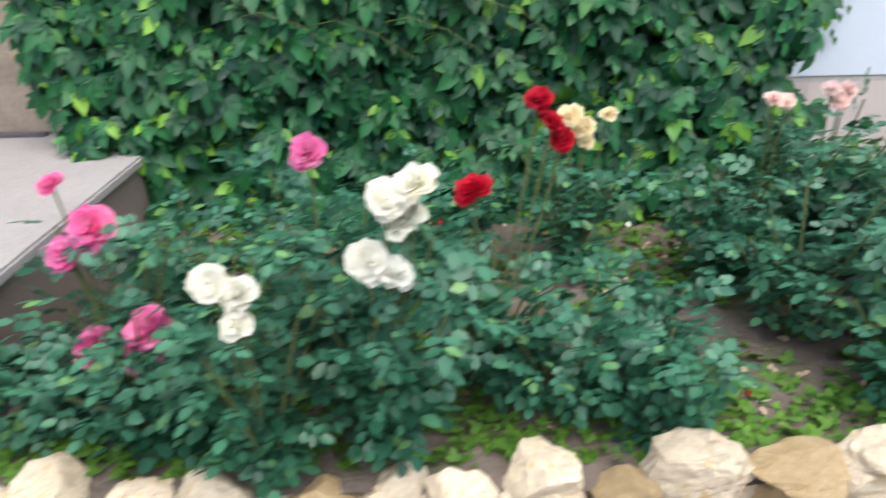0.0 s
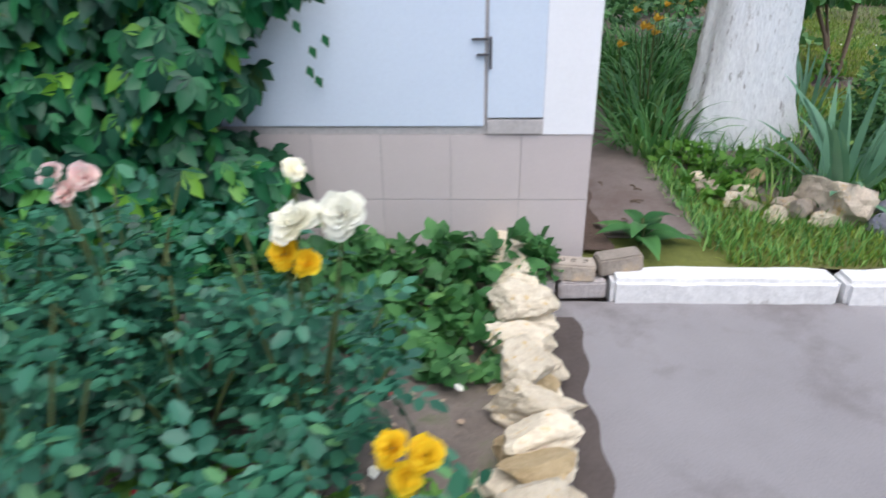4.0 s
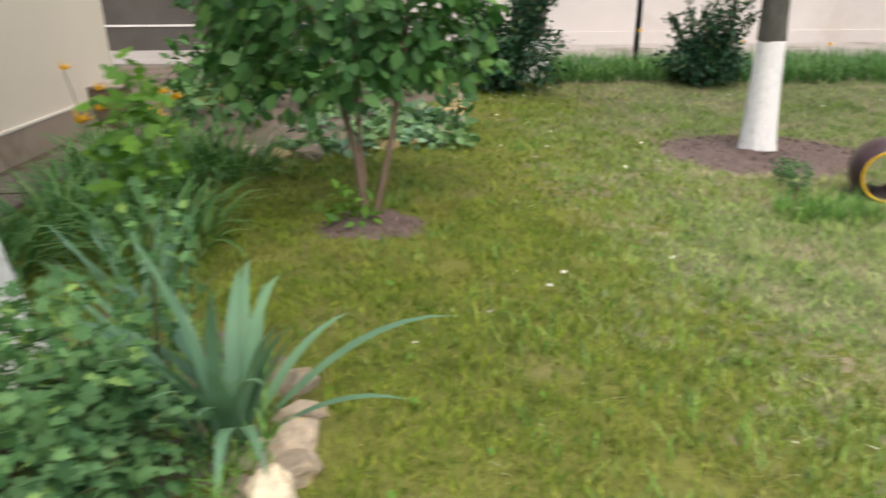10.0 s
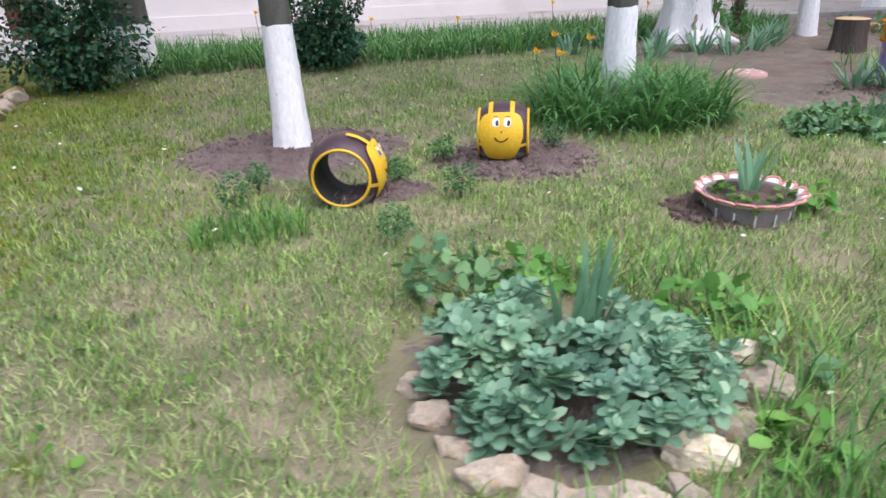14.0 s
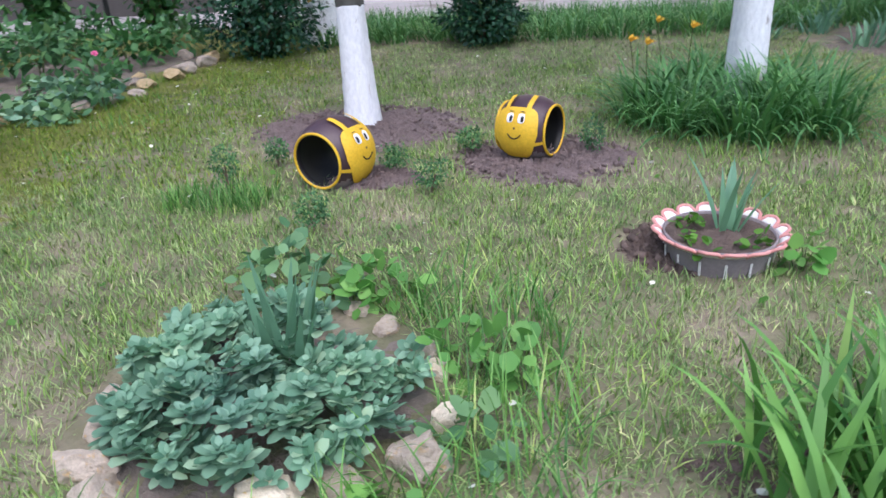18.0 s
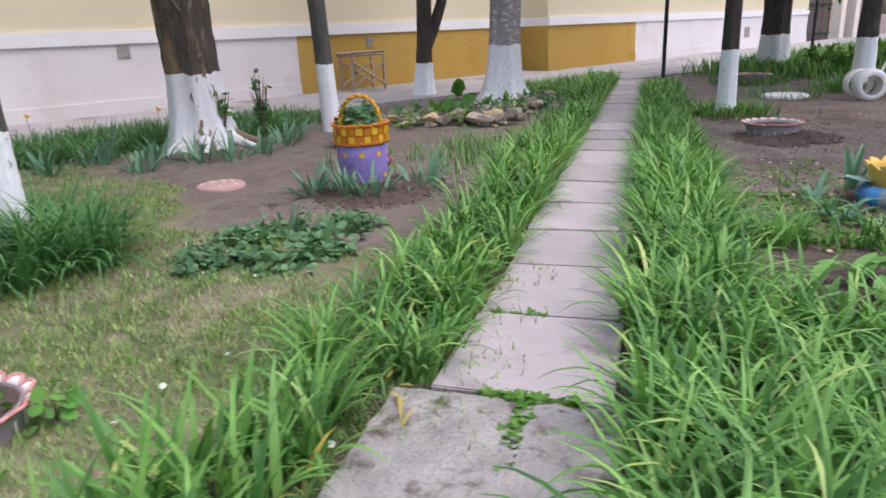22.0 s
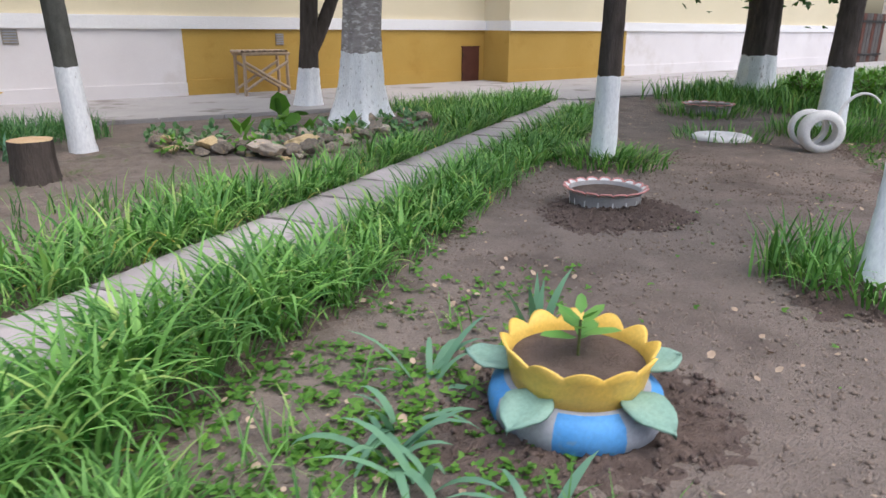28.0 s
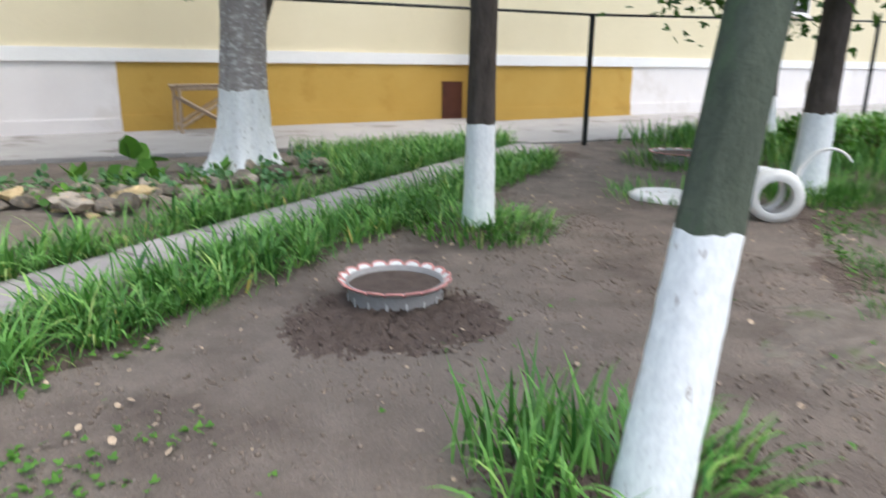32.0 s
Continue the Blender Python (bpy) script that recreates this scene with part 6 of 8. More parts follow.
for k in range(5):
    child("sprig_leaf", mesh_from("sprig_leaf", *scatter_leaves(*LEAF, sprig[k : k + 1], np.array([(0.4, 0, -1.0)]), np.array([(0.2, -1, 0.2)]), np.full(1, 0.06)), L_IVY), ivy)


def rose_bush(x, y, h, r, blooms, label, seed, leaves=190, tint=L_ROSE):
    b = thing("rose_bush", label, "rose bush", group="roses of the bed")
    g, gg = random.Random(seed), np.random.default_rng(seed)
    canes = []
    for k in range(7):
        a, l = 0.9 * k + g.uniform(-0.5, 0.5), g.uniform(0.35, 1) * r
        hh = h * g.uniform(0.6, 1.05)
        pts = [(x, y, -0.03), (x + 0.4 * l * math.cos(a), y + 0.4 * l * math.sin(a), 0.45 * hh), (x + l * math.cos(a), y + l * math.sin(a), hh)]
        child("cane", tube_mesh("cane", [(pts, [0.007, 0.006, 0.004])], M_STEM, 5), b)
        canes.append(pts)
    c = np.array(canes)
    i, s = gg.integers(0, 7, leaves), gg.uniform(0.22, 1.05, leaves)[:, None]
    q = (1 - s) ** 2 * c[i, 0] + 2 * s * (1 - s) * c[i, 1] + s * s * c[i, 2]
    out = gg.normal(0, 1, (leaves, 3)) * np.array([1, 1, 0.35]) + np.array([0, 0, 0.15])
    out = unit(out)
    q = q + out * gg.uniform(0.0, 0.07, (leaves, 1))
    q[:, 2] = np.maximum(q[:, 2], 0.05)
    nn = gg.normal(0, 0.35, (leaves, 3)) + np.array([0, 0, 1.0])
    child("foliage", mesh_from("foliage", *scatter_leaves(*ROSELEAF, q, out, nn, gg.uniform(0.075, 0.125, leaves)), tint), b)
    for c, bx, by, bz, s in blooms:
        bloom(b, c, bx, by, bz, s)
        stalk = [(x + 0.4 * (bx - x), y + 0.4 * (by - y), bz * 0.4), (bx * 0.8 + x * 0.2, by * 0.8 + y * 0.2, bz * 0.75), (bx, by, bz - s * 0.3)]
        child("flower_stalk", tube_mesh("flower_stalk", [(stalk, 0.004)], M_STEM, 5), b)
    return b


W, P_, RD, CR, RS, YL = "white", "pink", "red", "cream", "rosy", "yellow"
rose_bush(-4.3, -2.0, 0.62, 0.36, [(P_, -4.34, -2.0, 0.69, 0.15), (P_, -4.42, -2.02, 0.61, 0.14), (P_, -4.45, -1.95, 0.79, 0.09)], "rose bush with hot pink blooms", 101)
rose_bush(-4.18, -2.12, 0.38, 0.32, [(P_, -4.18, -2.14, 0.43, 0.15), (P_, -4.2, -2.14, 0.34, 0.15), (P_, -4.37, -2.1, 0.35, 0.14)], "low rose bush with hot pink blooms", 102)
rose_bush(-3.7, -1.9, 0.8, 0.28, [(P_, -3.71, -1.95, 0.87, 0.12)], "tall rose bush with a single pink bloom", 103)
rose_bush(-3.5, -2.25, 0.72, 0.3, [(W, -3.4, -2.39, 0.92, 0.12), (W, -3.47, -2.4, 0.89, 0.115), (W, -3.43, -2.37, 0.83, 0.12), (W, -3.52, -2.4, 0.74, 0.12), (W, -3.46, -2.4, 0.7, 0.11)], "rose bush with a tall cluster of white blooms", 104, 240)
rose_bush(-3.83, -2.35, 0.55, 0.3, [(W, -3.86, -2.5, 0.74, 0.1), (W, -3.8, -2.5, 0.71, 0.1), (W, -3.81, -2.52, 0.64, 0.08)], "rose bush with white blooms", 105)
rose_bush(-3.2, -1.95, 0.7, 0.3, [(RD, -3.25, -2.11, 0.8, 0.12), (RD, -3.04, -1.86, 0.98, 0.1), (RD, -3.0, -1.86, 0.91, 0.1), (RD, -2.96, -1.84, 0.85, 0.09)], "rose bush with red blooms", 106)
rose_bush(-2.75, -1.1, 0.58, 0.36, [(CR, -2.77, -1.08, 0.74, 0.115), (CR, -2.71, -1.06, 0.68, 0.12), (CR, -2.61, -1.06, 0.73, 0.085), (CR, -2.7, -1.06, 0.62, 0.09)], "rose bush with apricot blooms", 107)
rose_bush(-1.95, -1.1, 0.68, 0.36, [(RS, -1.98, -1.17, 0.8, 0.09), (RS, -1.93, -1.17, 0.79, 0.08)], "rose bush with pale pink blooms", 108)
rose_bush(-1.62, -0.98, 0.68, 0.34, [(RS, -1.69, -1.06, 0.81, 0.09), (RS, -1.61, -1.04, 0.8, 0.09), (RS, -1.65, -1.07, 0.76, 0.09)], "rose bush with pale pink blooms", 109)
rose_bush(-1.45, -1.85, 0.82, 0.3, [(RD, -1.44, -1.97, 0.91, 0.092)], "tall rose bush with a red bloom", 110)
rose_bush(-1.12, -2.05, 0.5, 0.3, [(RD, -1.08, -2.16, 0.56, 0.068)], "low rose bush with a red bloom", 111)
rose_bush(-1.55, -2.1, 0.52, 0.32, [(W, -1.58, -2.23, 0.61, 0.085)], "low rose bush with a white bloom", 112)
rose_bush(-0.72, -1.98, 0.6, 0.26, [(YL, -0.64, -2.04, 0.72, 0.065), (YL, -0.59, -2.03, 0.7, 0.065), (YL, -0.62, -2.05, 0.67, 0.06)], "rose bush with bright yellow blooms", 113)
rose_bush(-0.95, -1.4, 0.72, 0.32, [(W, -0.9, -1.48, 0.86, 0.13), (W, -0.8, -1.46, 0.87, 0.12), (W, -0.9, -1.46, 0.96, 0.06), (YL, -0.93, -1.49, 0.78, 0.08), (YL, -0.88, -1.5, 0.76, 0.07)], "rose bush with white and yellow blooms", 114)
for k, (x, y, h, r) in enumerate(((-2.62, -1.82, 0.32, 0.22), (-2.98, -2.05, 0.42, 0.3), (-2.02, -1.68, 0.55, 0.34), (-1.3, -1.35, 0.55, 0.36), (-1.85, -2.08, 0.45, 0.3), (-3.7, -1.35, 0.5, 0.4),
                                  (-4.3, -1.4, 0.45, 0.38), (-3.3, -0.95, 0.4, 0.36), (-4.55, -2.1, 0.35, 0.26), (-1.2, -0.95, 0.4, 0.32), (-1.6, -1.2, 0.45, 0.3), (-2.12, -1.25, 0.5, 0.3), (-2.7, -2.15, 0.3, 0.2))):
    rose_bush(x, y, h, r, [], "leafy rose bush without blooms", 130 + k, 165)
low = thing("ground_ivy", "low bluish-green creeper along the tiled plinth", "plant")
for k, (x, y, rx, ry, h) in enumerate(((-0.95, -0.32, 0.3, 0.25, 0.26), (-0.62, -0.3, 0.26, 0.24, 0.22), (-0.42, -0.22, 0.2, 0.16, 0.2), (-1.2, -0.4, 0.3, 0.26, 0.36), (-0.75, -0.62, 0.3, 0.25, 0.16), (-0.55, -0.75, 0.2, 0.25, 0.12), (-0.22, -0.1, 0.1, 0.07, 0.14))):
    leaf_cloud("foliage", int(150 * rx / 0.3), (x, y, 0.02), (rx, ry, h), TRIW, (0.055, 0.095), L_LILAC, low, 160 + k, "", 2.0, 0.5, 0.0)


def scatter_stuff(name, label, n, x0, x1, y0, y1, shape, size, material, seed, keep=None, z=0.0, up=1.5, kind="stuff", category="plants"):
    g = np.random.default_rng(seed)
    x, y = g.uniform(x0, x1, n), g.uniform(y0, y1, n)
    if keep is not None:
        ok = keep(x, y)
        x, y = x[ok], y[ok]
    m = len(x)
    p = np.stack([x, y, gz(x, y) + z + g.uniform(0, 0.03, m)], -1)
    a = g.uniform(0, 6.28, m)
    hd = np.stack([np.cos(a), np.sin(a), g.uniform(0.1, 0.8, m)], -1)
    nn = np.stack([g.normal(0, 0.3, m), g.normal(0, 0.3, m), np.full(m, up)], -1)
    return tagged(new(name, mesh_from(name, *scatter_leaves(*shape, p, hd, nn, g.uniform(*size, m)), material)), label, category, kind=kind)


scatter_stuff("weeds", "bright green weeds between the roses", 6500, -4.7, -0.4, -2.28, -0.4, TRI, (0.025, 0.06), L_WEED, 31, lambda x, y: bumps(x, y, 1.3) + 0.5 * bumps(x, y, 4, 2) > -0.1)
scatter_stuff("weeds", "bright green weeds along the stone border", 2000, -4.7, -0.5, -2.32, -1.95, TRI, (0.02, 0.05), L_WEED, 35, lambda x, y: bumps(x, y, 1.9, 5) > -0.35)
scatter_stuff("bed_litter", "pale chips and dry bits on the rose bed", 420, -4.6, -0.5, -2.25, -0.5, ROUND, (0.012, 0.035), M_WOOD, 34, z=0.01, category="litter")
scatter_stuff("fallen_petals", "fallen white petals on the rose bed and lawn", 60, -4.5, -0.5, -2.1, -0.6, ROUND, (0.02, 0.04), PETAL["white"], 32, z=0.02, category="petals")
scatter_stuff("fallen_petals", "fallen red petals on the rose bed", 40, -4.5, -0.5, -2.1, -0.6, ROUND, (0.02, 0.035), PETAL["red"], 33, z=0.02, category="petals")


# ---- grasses ----
def grass(name, label, x, y, length, width, material, seed, lean=(0.05, 0.5), droop=(0.3, 1.2), seg=3, z=0.0, category="grass", way=None):
    """Many blades at the places given, as one thing that nobody could count."""
    g = np.random.default_rng(seed)
    n = len(x)
    p = np.stack([x, y, gz(x, y) + z - 0.01], -1)
    yaw = g.uniform(0, 6.28, n) if way is None else way + g.normal(0, 0.7, n)
    v, f = blades(p, yaw, g.uniform(*length, n), g.uniform(*width, n), g.uniform(*lean, n), g.uniform(*droop, n), seg)
    return tagged(new(name, mesh_from(name, v, f, material)), label, category, kind="stuff")


def spots(n, x0, x1, y0, y1, seed, keep=None):
    g = np.random.default_rng(seed)
    x, y = g.uniform(x0, x1, n), g.uniform(y0, y1, n)
    if keep is not None:
        ok = keep(x, y)
        x, y = x[ok], y[ok]
    return x, y


def turf(x, y):
    jx, jy = N.normal(0, 0.06, np.shape(x)), N.normal(0, 0.06, np.shape(x))
    return lawn_at(x, y) & ~dug_at(x + jx, y + jy, DUG) & ~dug_at(x, y, BEDS, 0.1) & (np.asarray(x) > 0.66) & (bumps(x, y, 2.3) + 0.6 * bumps(x, y, 5.3, 2) > -0.95)


x, y = spots(175000, 0.6, 10.5, -0.05, 4.2, 41, turf)
near_part = x + 0.7 * bumps(x, y, 1.1, 8) + N.normal(0, 0.5, len(x)) < 4.4
grass("lawn_grass", "short patchy grass of the lawn", x[~near_part], y[~near_part], (0.025, 0.085), (0.004, 0.008), L_TURF, 42, (0.2, 1.2), (0.2, 1.2), 2)
grass("lawn_grass", "short green mossy grass beside the tree bed", x[near_part], y[near_part], (0.03, 0.09), (0.004, 0.008), L_TURFG, 40, (0.2, 1.1), (0.2, 1.2), 2)
x, y = spots(75000, 0.6, 11.5, 4.2, 9.4, 43, turf)
near_part = x + 0.7 * bumps(x, y, 1.1, 8) + N.normal(0, 0.5, len(x)) < 5.2
grass("lawn_grass", "short patchy grass of the far lawn", x[~near_part], y[~near_part], (0.03, 0.09), (0.006, 0.011), L_TURF, 44, (0.2, 1.2), (0.2, 1.2), 2)
grass("lawn_grass", "short green mossy grass of the far lawn", x[near_part], y[near_part], (0.03, 0.09), (0.006, 0.011), L_TURFG, 39, (0.2, 1.1), (0.2, 1.2), 2)
x, y = spots(60000, 4.2, 11.5, -0.05, 8, 45, lambda x, y: turf(x, y) & (bumps(x, y, 1.9, 4) + 0.7 * bumps(x, y, 6.1, 6) + N.normal(0, 0.35, len(x)) > 0.15))
grass("lawn_tufts", "lush green patches in the lawn", x, y, (0.05, 0.12), (0.004, 0.008), L_LUSH, 46, (0.1, 0.8), (0.4, 1.4), 3)
x, y = spots(9000, 0.6, 4.4, -0.05, 8, 145, lambda x, y: turf(x, y) & (bumps(x, y, 2.1, 4) > 0.3))
grass("lawn_tufts", "longer green tufts in the lawn", x, y, (0.06, 0.15), (0.005, 0.009), L_GRASS, 146, (0.1, 0.7), (0.4, 1.4), 3)
scatter_stuff("lawn_weeds", "small round-leaved weeds in the lawn", 1500, 0.7, 10.5, -0.1, 7, ROUND, (0.025, 0.05), L_WEED, 47, lambda x, y: turf(x, y) & (bumps(x, y, 1.7, 9) > 0.15))
scatter_stuff("lawn_petals", "scattered white petals on the lawn", 130, 0.7, 10.5, 0.2, 9, ROUND, (0.02, 0.042), PETAL["white"], 48, turf, 0.03, category="petals")
scatter_stuff("dry_leaves", "small dry leaves and chips on the bare earth", 1500, 11.5, 26, -0.1, 8, ROUND, (0.012, 0.05), M_WOOD, 49, lambda x, y: along(x, y)[1] > 1.4, 0.005, category="litter")


def strip_spots(n, u0, u1, v0, v1, seed):
    g = np.random.default_rng(seed)
    u, v = g.uniform(u0, u1, n), g.uniform(v0, v1, n) + 0.045 * np.sin(1.3 * np.arange(n) % 7)
    q = PATH_AT[None] + u[:, None] * PATH_DIR + v[:, None] * PATH_SIDE
    return q[:, 0], q[:, 1]


def clumps(n, u0, u1, v0, v1, seed, per=15, r=0.05):
    """Places in tight clumps along the path, each with the way it leans."""
    g = np.random.default_rng(seed)
    m = n // per
    cu, cv = g.uniform(u0, u1, m), g.uniform(v0, v1, m)
    q = PATH_AT[None] + cu[:, None] * PATH_DIR + cv[:, None] * PATH_SIDE
    a = g.uniform(0, 6.28, (m, per))
    d = r * np.sqrt(g.uniform(0, 1, (m, per)))
    return (q[:, :1] + d * np.cos(a)).ravel(), (q[:, 1:] + d * np.sin(a)).ravel(), a.ravel()


side = math.atan2(PATH_SIDE[1], PATH_SIDE[0])
x, y, w = clumps(4700, -1.4, 16, -0.72, -0.1, 51)
ok = (along(x, y)[0] > 0.1) | (along(x, y)[1] < -0.3)
x, y, w = x[ok], y[ok], w[ok]
ok = (x < 15.0) | (x > 19.2) | ((bumps(x, y, 1.6, 4) > -0.2) & (along(x, y)[1] > -0.5))
x, y, w = x[ok], y[ok], w[ok]
grass("path_grass", "long green grass along the slab path", x, y, (0.24, 0.54), (0.015, 0.027), L_GRASS, 52, (0.05, 0.7), (0.9, 2.5), 7, way=w)
x, y, w = clumps(2700, -1.2, 4.6, PATH_WIDE + 0.14, PATH_WIDE + 0.64, 53)
grass("path_grass", "long arching grass on the far side of the slab path", x, y, (0.28, 0.64), (0.015, 0.028), L_GRASS, 54, (0.05, 0.7), (0.9, 2.5), 7, way=w)
x, y, w = clumps(4400, 4.4, 14.2, PATH_WIDE + 0.1, PATH_WIDE + 0.7, 155)
grass("path_grass", "shorter arching grass further along the slab path", x, y, (0.18, 0.44), (0.013, 0.024), L_GRASS, 156, (0.1, 0.8), (0.9, 2.4), 6, way=w)
x, y, w = clumps(700, -0.6, 1.1, PATH_WIDE + 0.7, PATH_WIDE + 1.4, 153, 10, 0.06)
grass("path_grass", "long arching grass spreading at the path's start", x, y, (0.3, 0.6), (0.016, 0.028), L_GRASS, 154, (0.05, 0.7), (0.9, 2.4), 7, way=w)
x, y = strip_spots(2600, -1.2, 14, -0.75, -0.24, 59)
xx, yy = strip_spots(1700, 0.1, 14, -0.3, -0.12, 159)
x, y = np.r_[x, xx], np.r_[y, yy]
grass("path_grass", "finer undergrowth in the grass of the path", x, y, (0.1, 0.26), (0.008, 0.014), L_GRASS, 60, (0.2, 0.9), (0.5, 1.6), 4)
x, y = strip_spots(2600, -1.2, 14, PATH_WIDE + 0.08, PATH_WIDE + 0.78, 61)
grass("path_grass", "finer undergrowth on the far side of the path", x, y, (0.1, 0.26), (0.008, 0.014), L_GRASS, 62, (0.2, 0.9), (0.5, 1.6), 4)
x, y = strip_spots(70, -1.0, 12, -0.6, -0.05, 63)
grass("path_grass", "yellowed blades in the grass of the path", x, y, (0.14, 0.3), (0.014, 0.026), L_DRY, 64, (0.3, 0.9), (0.8, 2.0), 5)
x, y = strip_spots(80, -1.0, 12, PATH_WIDE + 0.05, PATH_WIDE + 0.7, 65)
grass("path_grass", "yellowed blades on the far side of the path", x, y, (0.14, 0.3), (0.014, 0.026), L_DRY, 66, (0.3, 0.9), (0.8, 2.0), 5)
x, y = strip_spots(400, 0.1, 14, -0.16, -0.07, 55)
grass("path_grass", "grass leaning over the slabs", x, y, (0.2, 0.4), (0.012, 0.02), L_GRASS, 56, (0.3, 0.7), (0.9, 2.0), 5, way=side)
x, y = strip_spots(460, 0.9, 14, PATH_WIDE + 0.02, PATH_WIDE + 0.1, 57)
grass("path_grass", "grass leaning back over the slabs", x, y, (0.22, 0.46), (0.013, 0.023), L_GRASS, 58, (0.3, 0.6), (0.9, 2.0), 5, way=side + math.pi)


g = np.random.default_rng(461)
u = np.r_[g.normal(0.0, 0.014, 200), -np.abs(g.normal(0, 0.2, 110)), g.normal(0.83, 0.01, 25), g.normal(-0.85, 0.02, 90)]
v = np.r_[g.uniform(0.16, 0.55, 200), 0.34 + g.normal(0, 0.025, 110), g.uniform(0.0, 0.3, 25), g.uniform(0.05, 0.6, 90)]
q = PATH_AT[None] + u[:, None] * PATH_DIR + v[:, None] * PATH_SIDE
a = g.uniform(0, 6.28, len(q))
tagged(new("joint_moss", mesh_from("joint_moss", *scatter_leaves(*TRI, np.c_[q, g.uniform(0.022, 0.042, len(q))], np.stack([np.cos(a), np.sin(a), g.uniform(0.1, 0.9, len(q))], -1), np.stack([0 * a, 0 * a, 0 * a + 1.0], -1), g.uniform(0.018, 0.045, len(q))), L_WEED)), "small green weeds in the joints of the slabs", "weeds", kind="stuff")


def tuft(name, label, x, y, r, n, length, width, material, seed, lean=(0.1, 0.8), droop=(1.0, 2.5), category="plant", seg=6, group="", flowers=None, z=0.0):
    """A clump of strap leaves, as one thing; flowers: colour, count, height."""
    g = np.random.default_rng(seed)
    a, q = g.uniform(0, 6.28, n), r * np.sqrt(g.uniform(0, 1, n))
    p = np.stack([q * np.cos(a), q * np.sin(a), np.full(n, -0.02)], -1)
    t = thing(name, label, category, Matrix.Translation((x, y, float(gz(x, y)) + z)), group)
    v, f = blades(p, a + g.normal(0, 0.6, n), g.uniform(*length, n), g.uniform(*width, n), g.uniform(*lean, n) * (0.4 + q / max(r, 0.01)), g.uniform(*droop, n), seg)
    if name == "iris":
        k, m = 2 * (seg + 1), seg
        for i in range(n):
            child("blade", mesh_from("blade", v[i * k : (i + 1) * k], f[:m], material, True), t)
    else:
        k, cut = 2 * (seg + 1), np.linspace(0, n, 5).astype(int)
        for i, j in zip(cut, cut[1:]):
            child("leaf_fan", mesh_from("leaf_fan", v[i * k : j * k], f[: (j - i) * seg], material), t)
    if flowers:
        c, k, h = flowers
        for i in range(k):
            b, rr = R.uniform(0, 6.28), r * R.uniform(0.2, 1.1)
            hh = h * R.uniform(0.75, 1.1)
            child("flower_stalk", tube_mesh("flower_stalk", [([(0.4 * rr * math.cos(b), 0.4 * rr * math.sin(b), 0), (0.8 * rr * math.cos(b), 0.8 * rr * math.sin(b), hh * 0.6), (rr * math.cos(b), rr * math.sin(b), hh)], 0.004)], M_STEM, 5), t)
            ln = np.array([(rr * math.cos(b), rr * math.sin(b), hh)] * 6)
            aa = np.arange(6) * 1.047
            hd = np.stack([np.cos(aa) + 0.8, np.sin(aa), np.full(6, 0.9)], -1)
            child("flower", mesh_from("flower", *scatter_leaves(*LEAF, ln, hd, np.array([(0, 0, 1.0)] * 6) - 0.4 * hd, np.full(6, 0.085)), PETAL[c]), t)
    return t


LG = "daylily clumps"
tuft("iris", "iris clump with broad upright blue-green blades", 1.55, 0.82, 0.13, 38, (0.5, 0.82), (0.045, 0.066), L_IRIS, 61, (0.05, 0.95), (0.1, 1.1), group="iris clumps", seg=8)
tuft("iris", "iris clump with drooping blue-green blades", 2.57, 1.72, 0.13, 34, (0.48, 0.8), (0.038, 0.054), L_IRIS, 62, (0.1, 0.7), (0.3, 1.5), group="iris clumps", seg=8)
tuft("iris", "small iris clump beside the tree", 2.05, 2.5, 0.12, 20, (0.4, 0.62), (0.025, 0.035), L_IRIS, 63, (0.05, 0.5), (0.2, 1.0), group="iris clumps", seg=8)
tuft("iris", "upright iris in the middle of the stonecrop bed", 6.85, 2.14, 0.06, 18, (0.36, 0.54), (0.032, 0.05), L_IRIS, 64, (0.01, 0.2), (0.0, 0.4), group="iris clumps", seg=7)
tuft("iris", "young iris planted in the scalloped tyre", 8.57, 3.33, 0.04, 12, (0.28, 0.48), (0.026, 0.04), L_IRIS, 65, (0.02, 0.4), (0.1, 0.7), group="iris clumps", z=0.08)
tuft("iris", "upright iris among the strawberries", 10.87, 4.57, 0.06, 12, (0.25, 0.38), (0.022, 0.034), L_IRIS, 66, (0.02, 0.3), (0.0, 0.5), group="iris clumps")
for k, (x, y) in enumerate(((11.9, 8.3), (12.25, 8.1), (12.7, 8.2), (13.2, 8.5), (11.6, 8.8), (13.6, 8.9), (11.2, 8.3), (12.0, 5.35), (12.15, 5.2), (12.75, 5.15), (11.85, 5.7), (13.1, 9.4), (11.0, 9.2), (11.3, 9.6), (10.4, 9.0))):
    tuft("iris", "small grey-green iris clump in bare soil", x, y, 0.15, 22, (0.28, 0.48), (0.03, 0.046), L_IRIS, 70 + k, (0.1, 0.8), (0.3, 1.6), group="iris clumps")
tuft("daylily", "daylily clump with orange flowers beside the wall strip", 0.72, 1.62, 0.24, 110, (0.35, 0.6), (0.016, 0.028), L_LILY, 90, group=LG)
tuft("daylily", "daylily clump with orange flowers beside the wall strip", 0.8, 2.25, 0.26, 100, (0.35, 0.6), (0.016, 0.028), L_LILY, 91, group=LG, flowers=("orange", 5, 0.7))
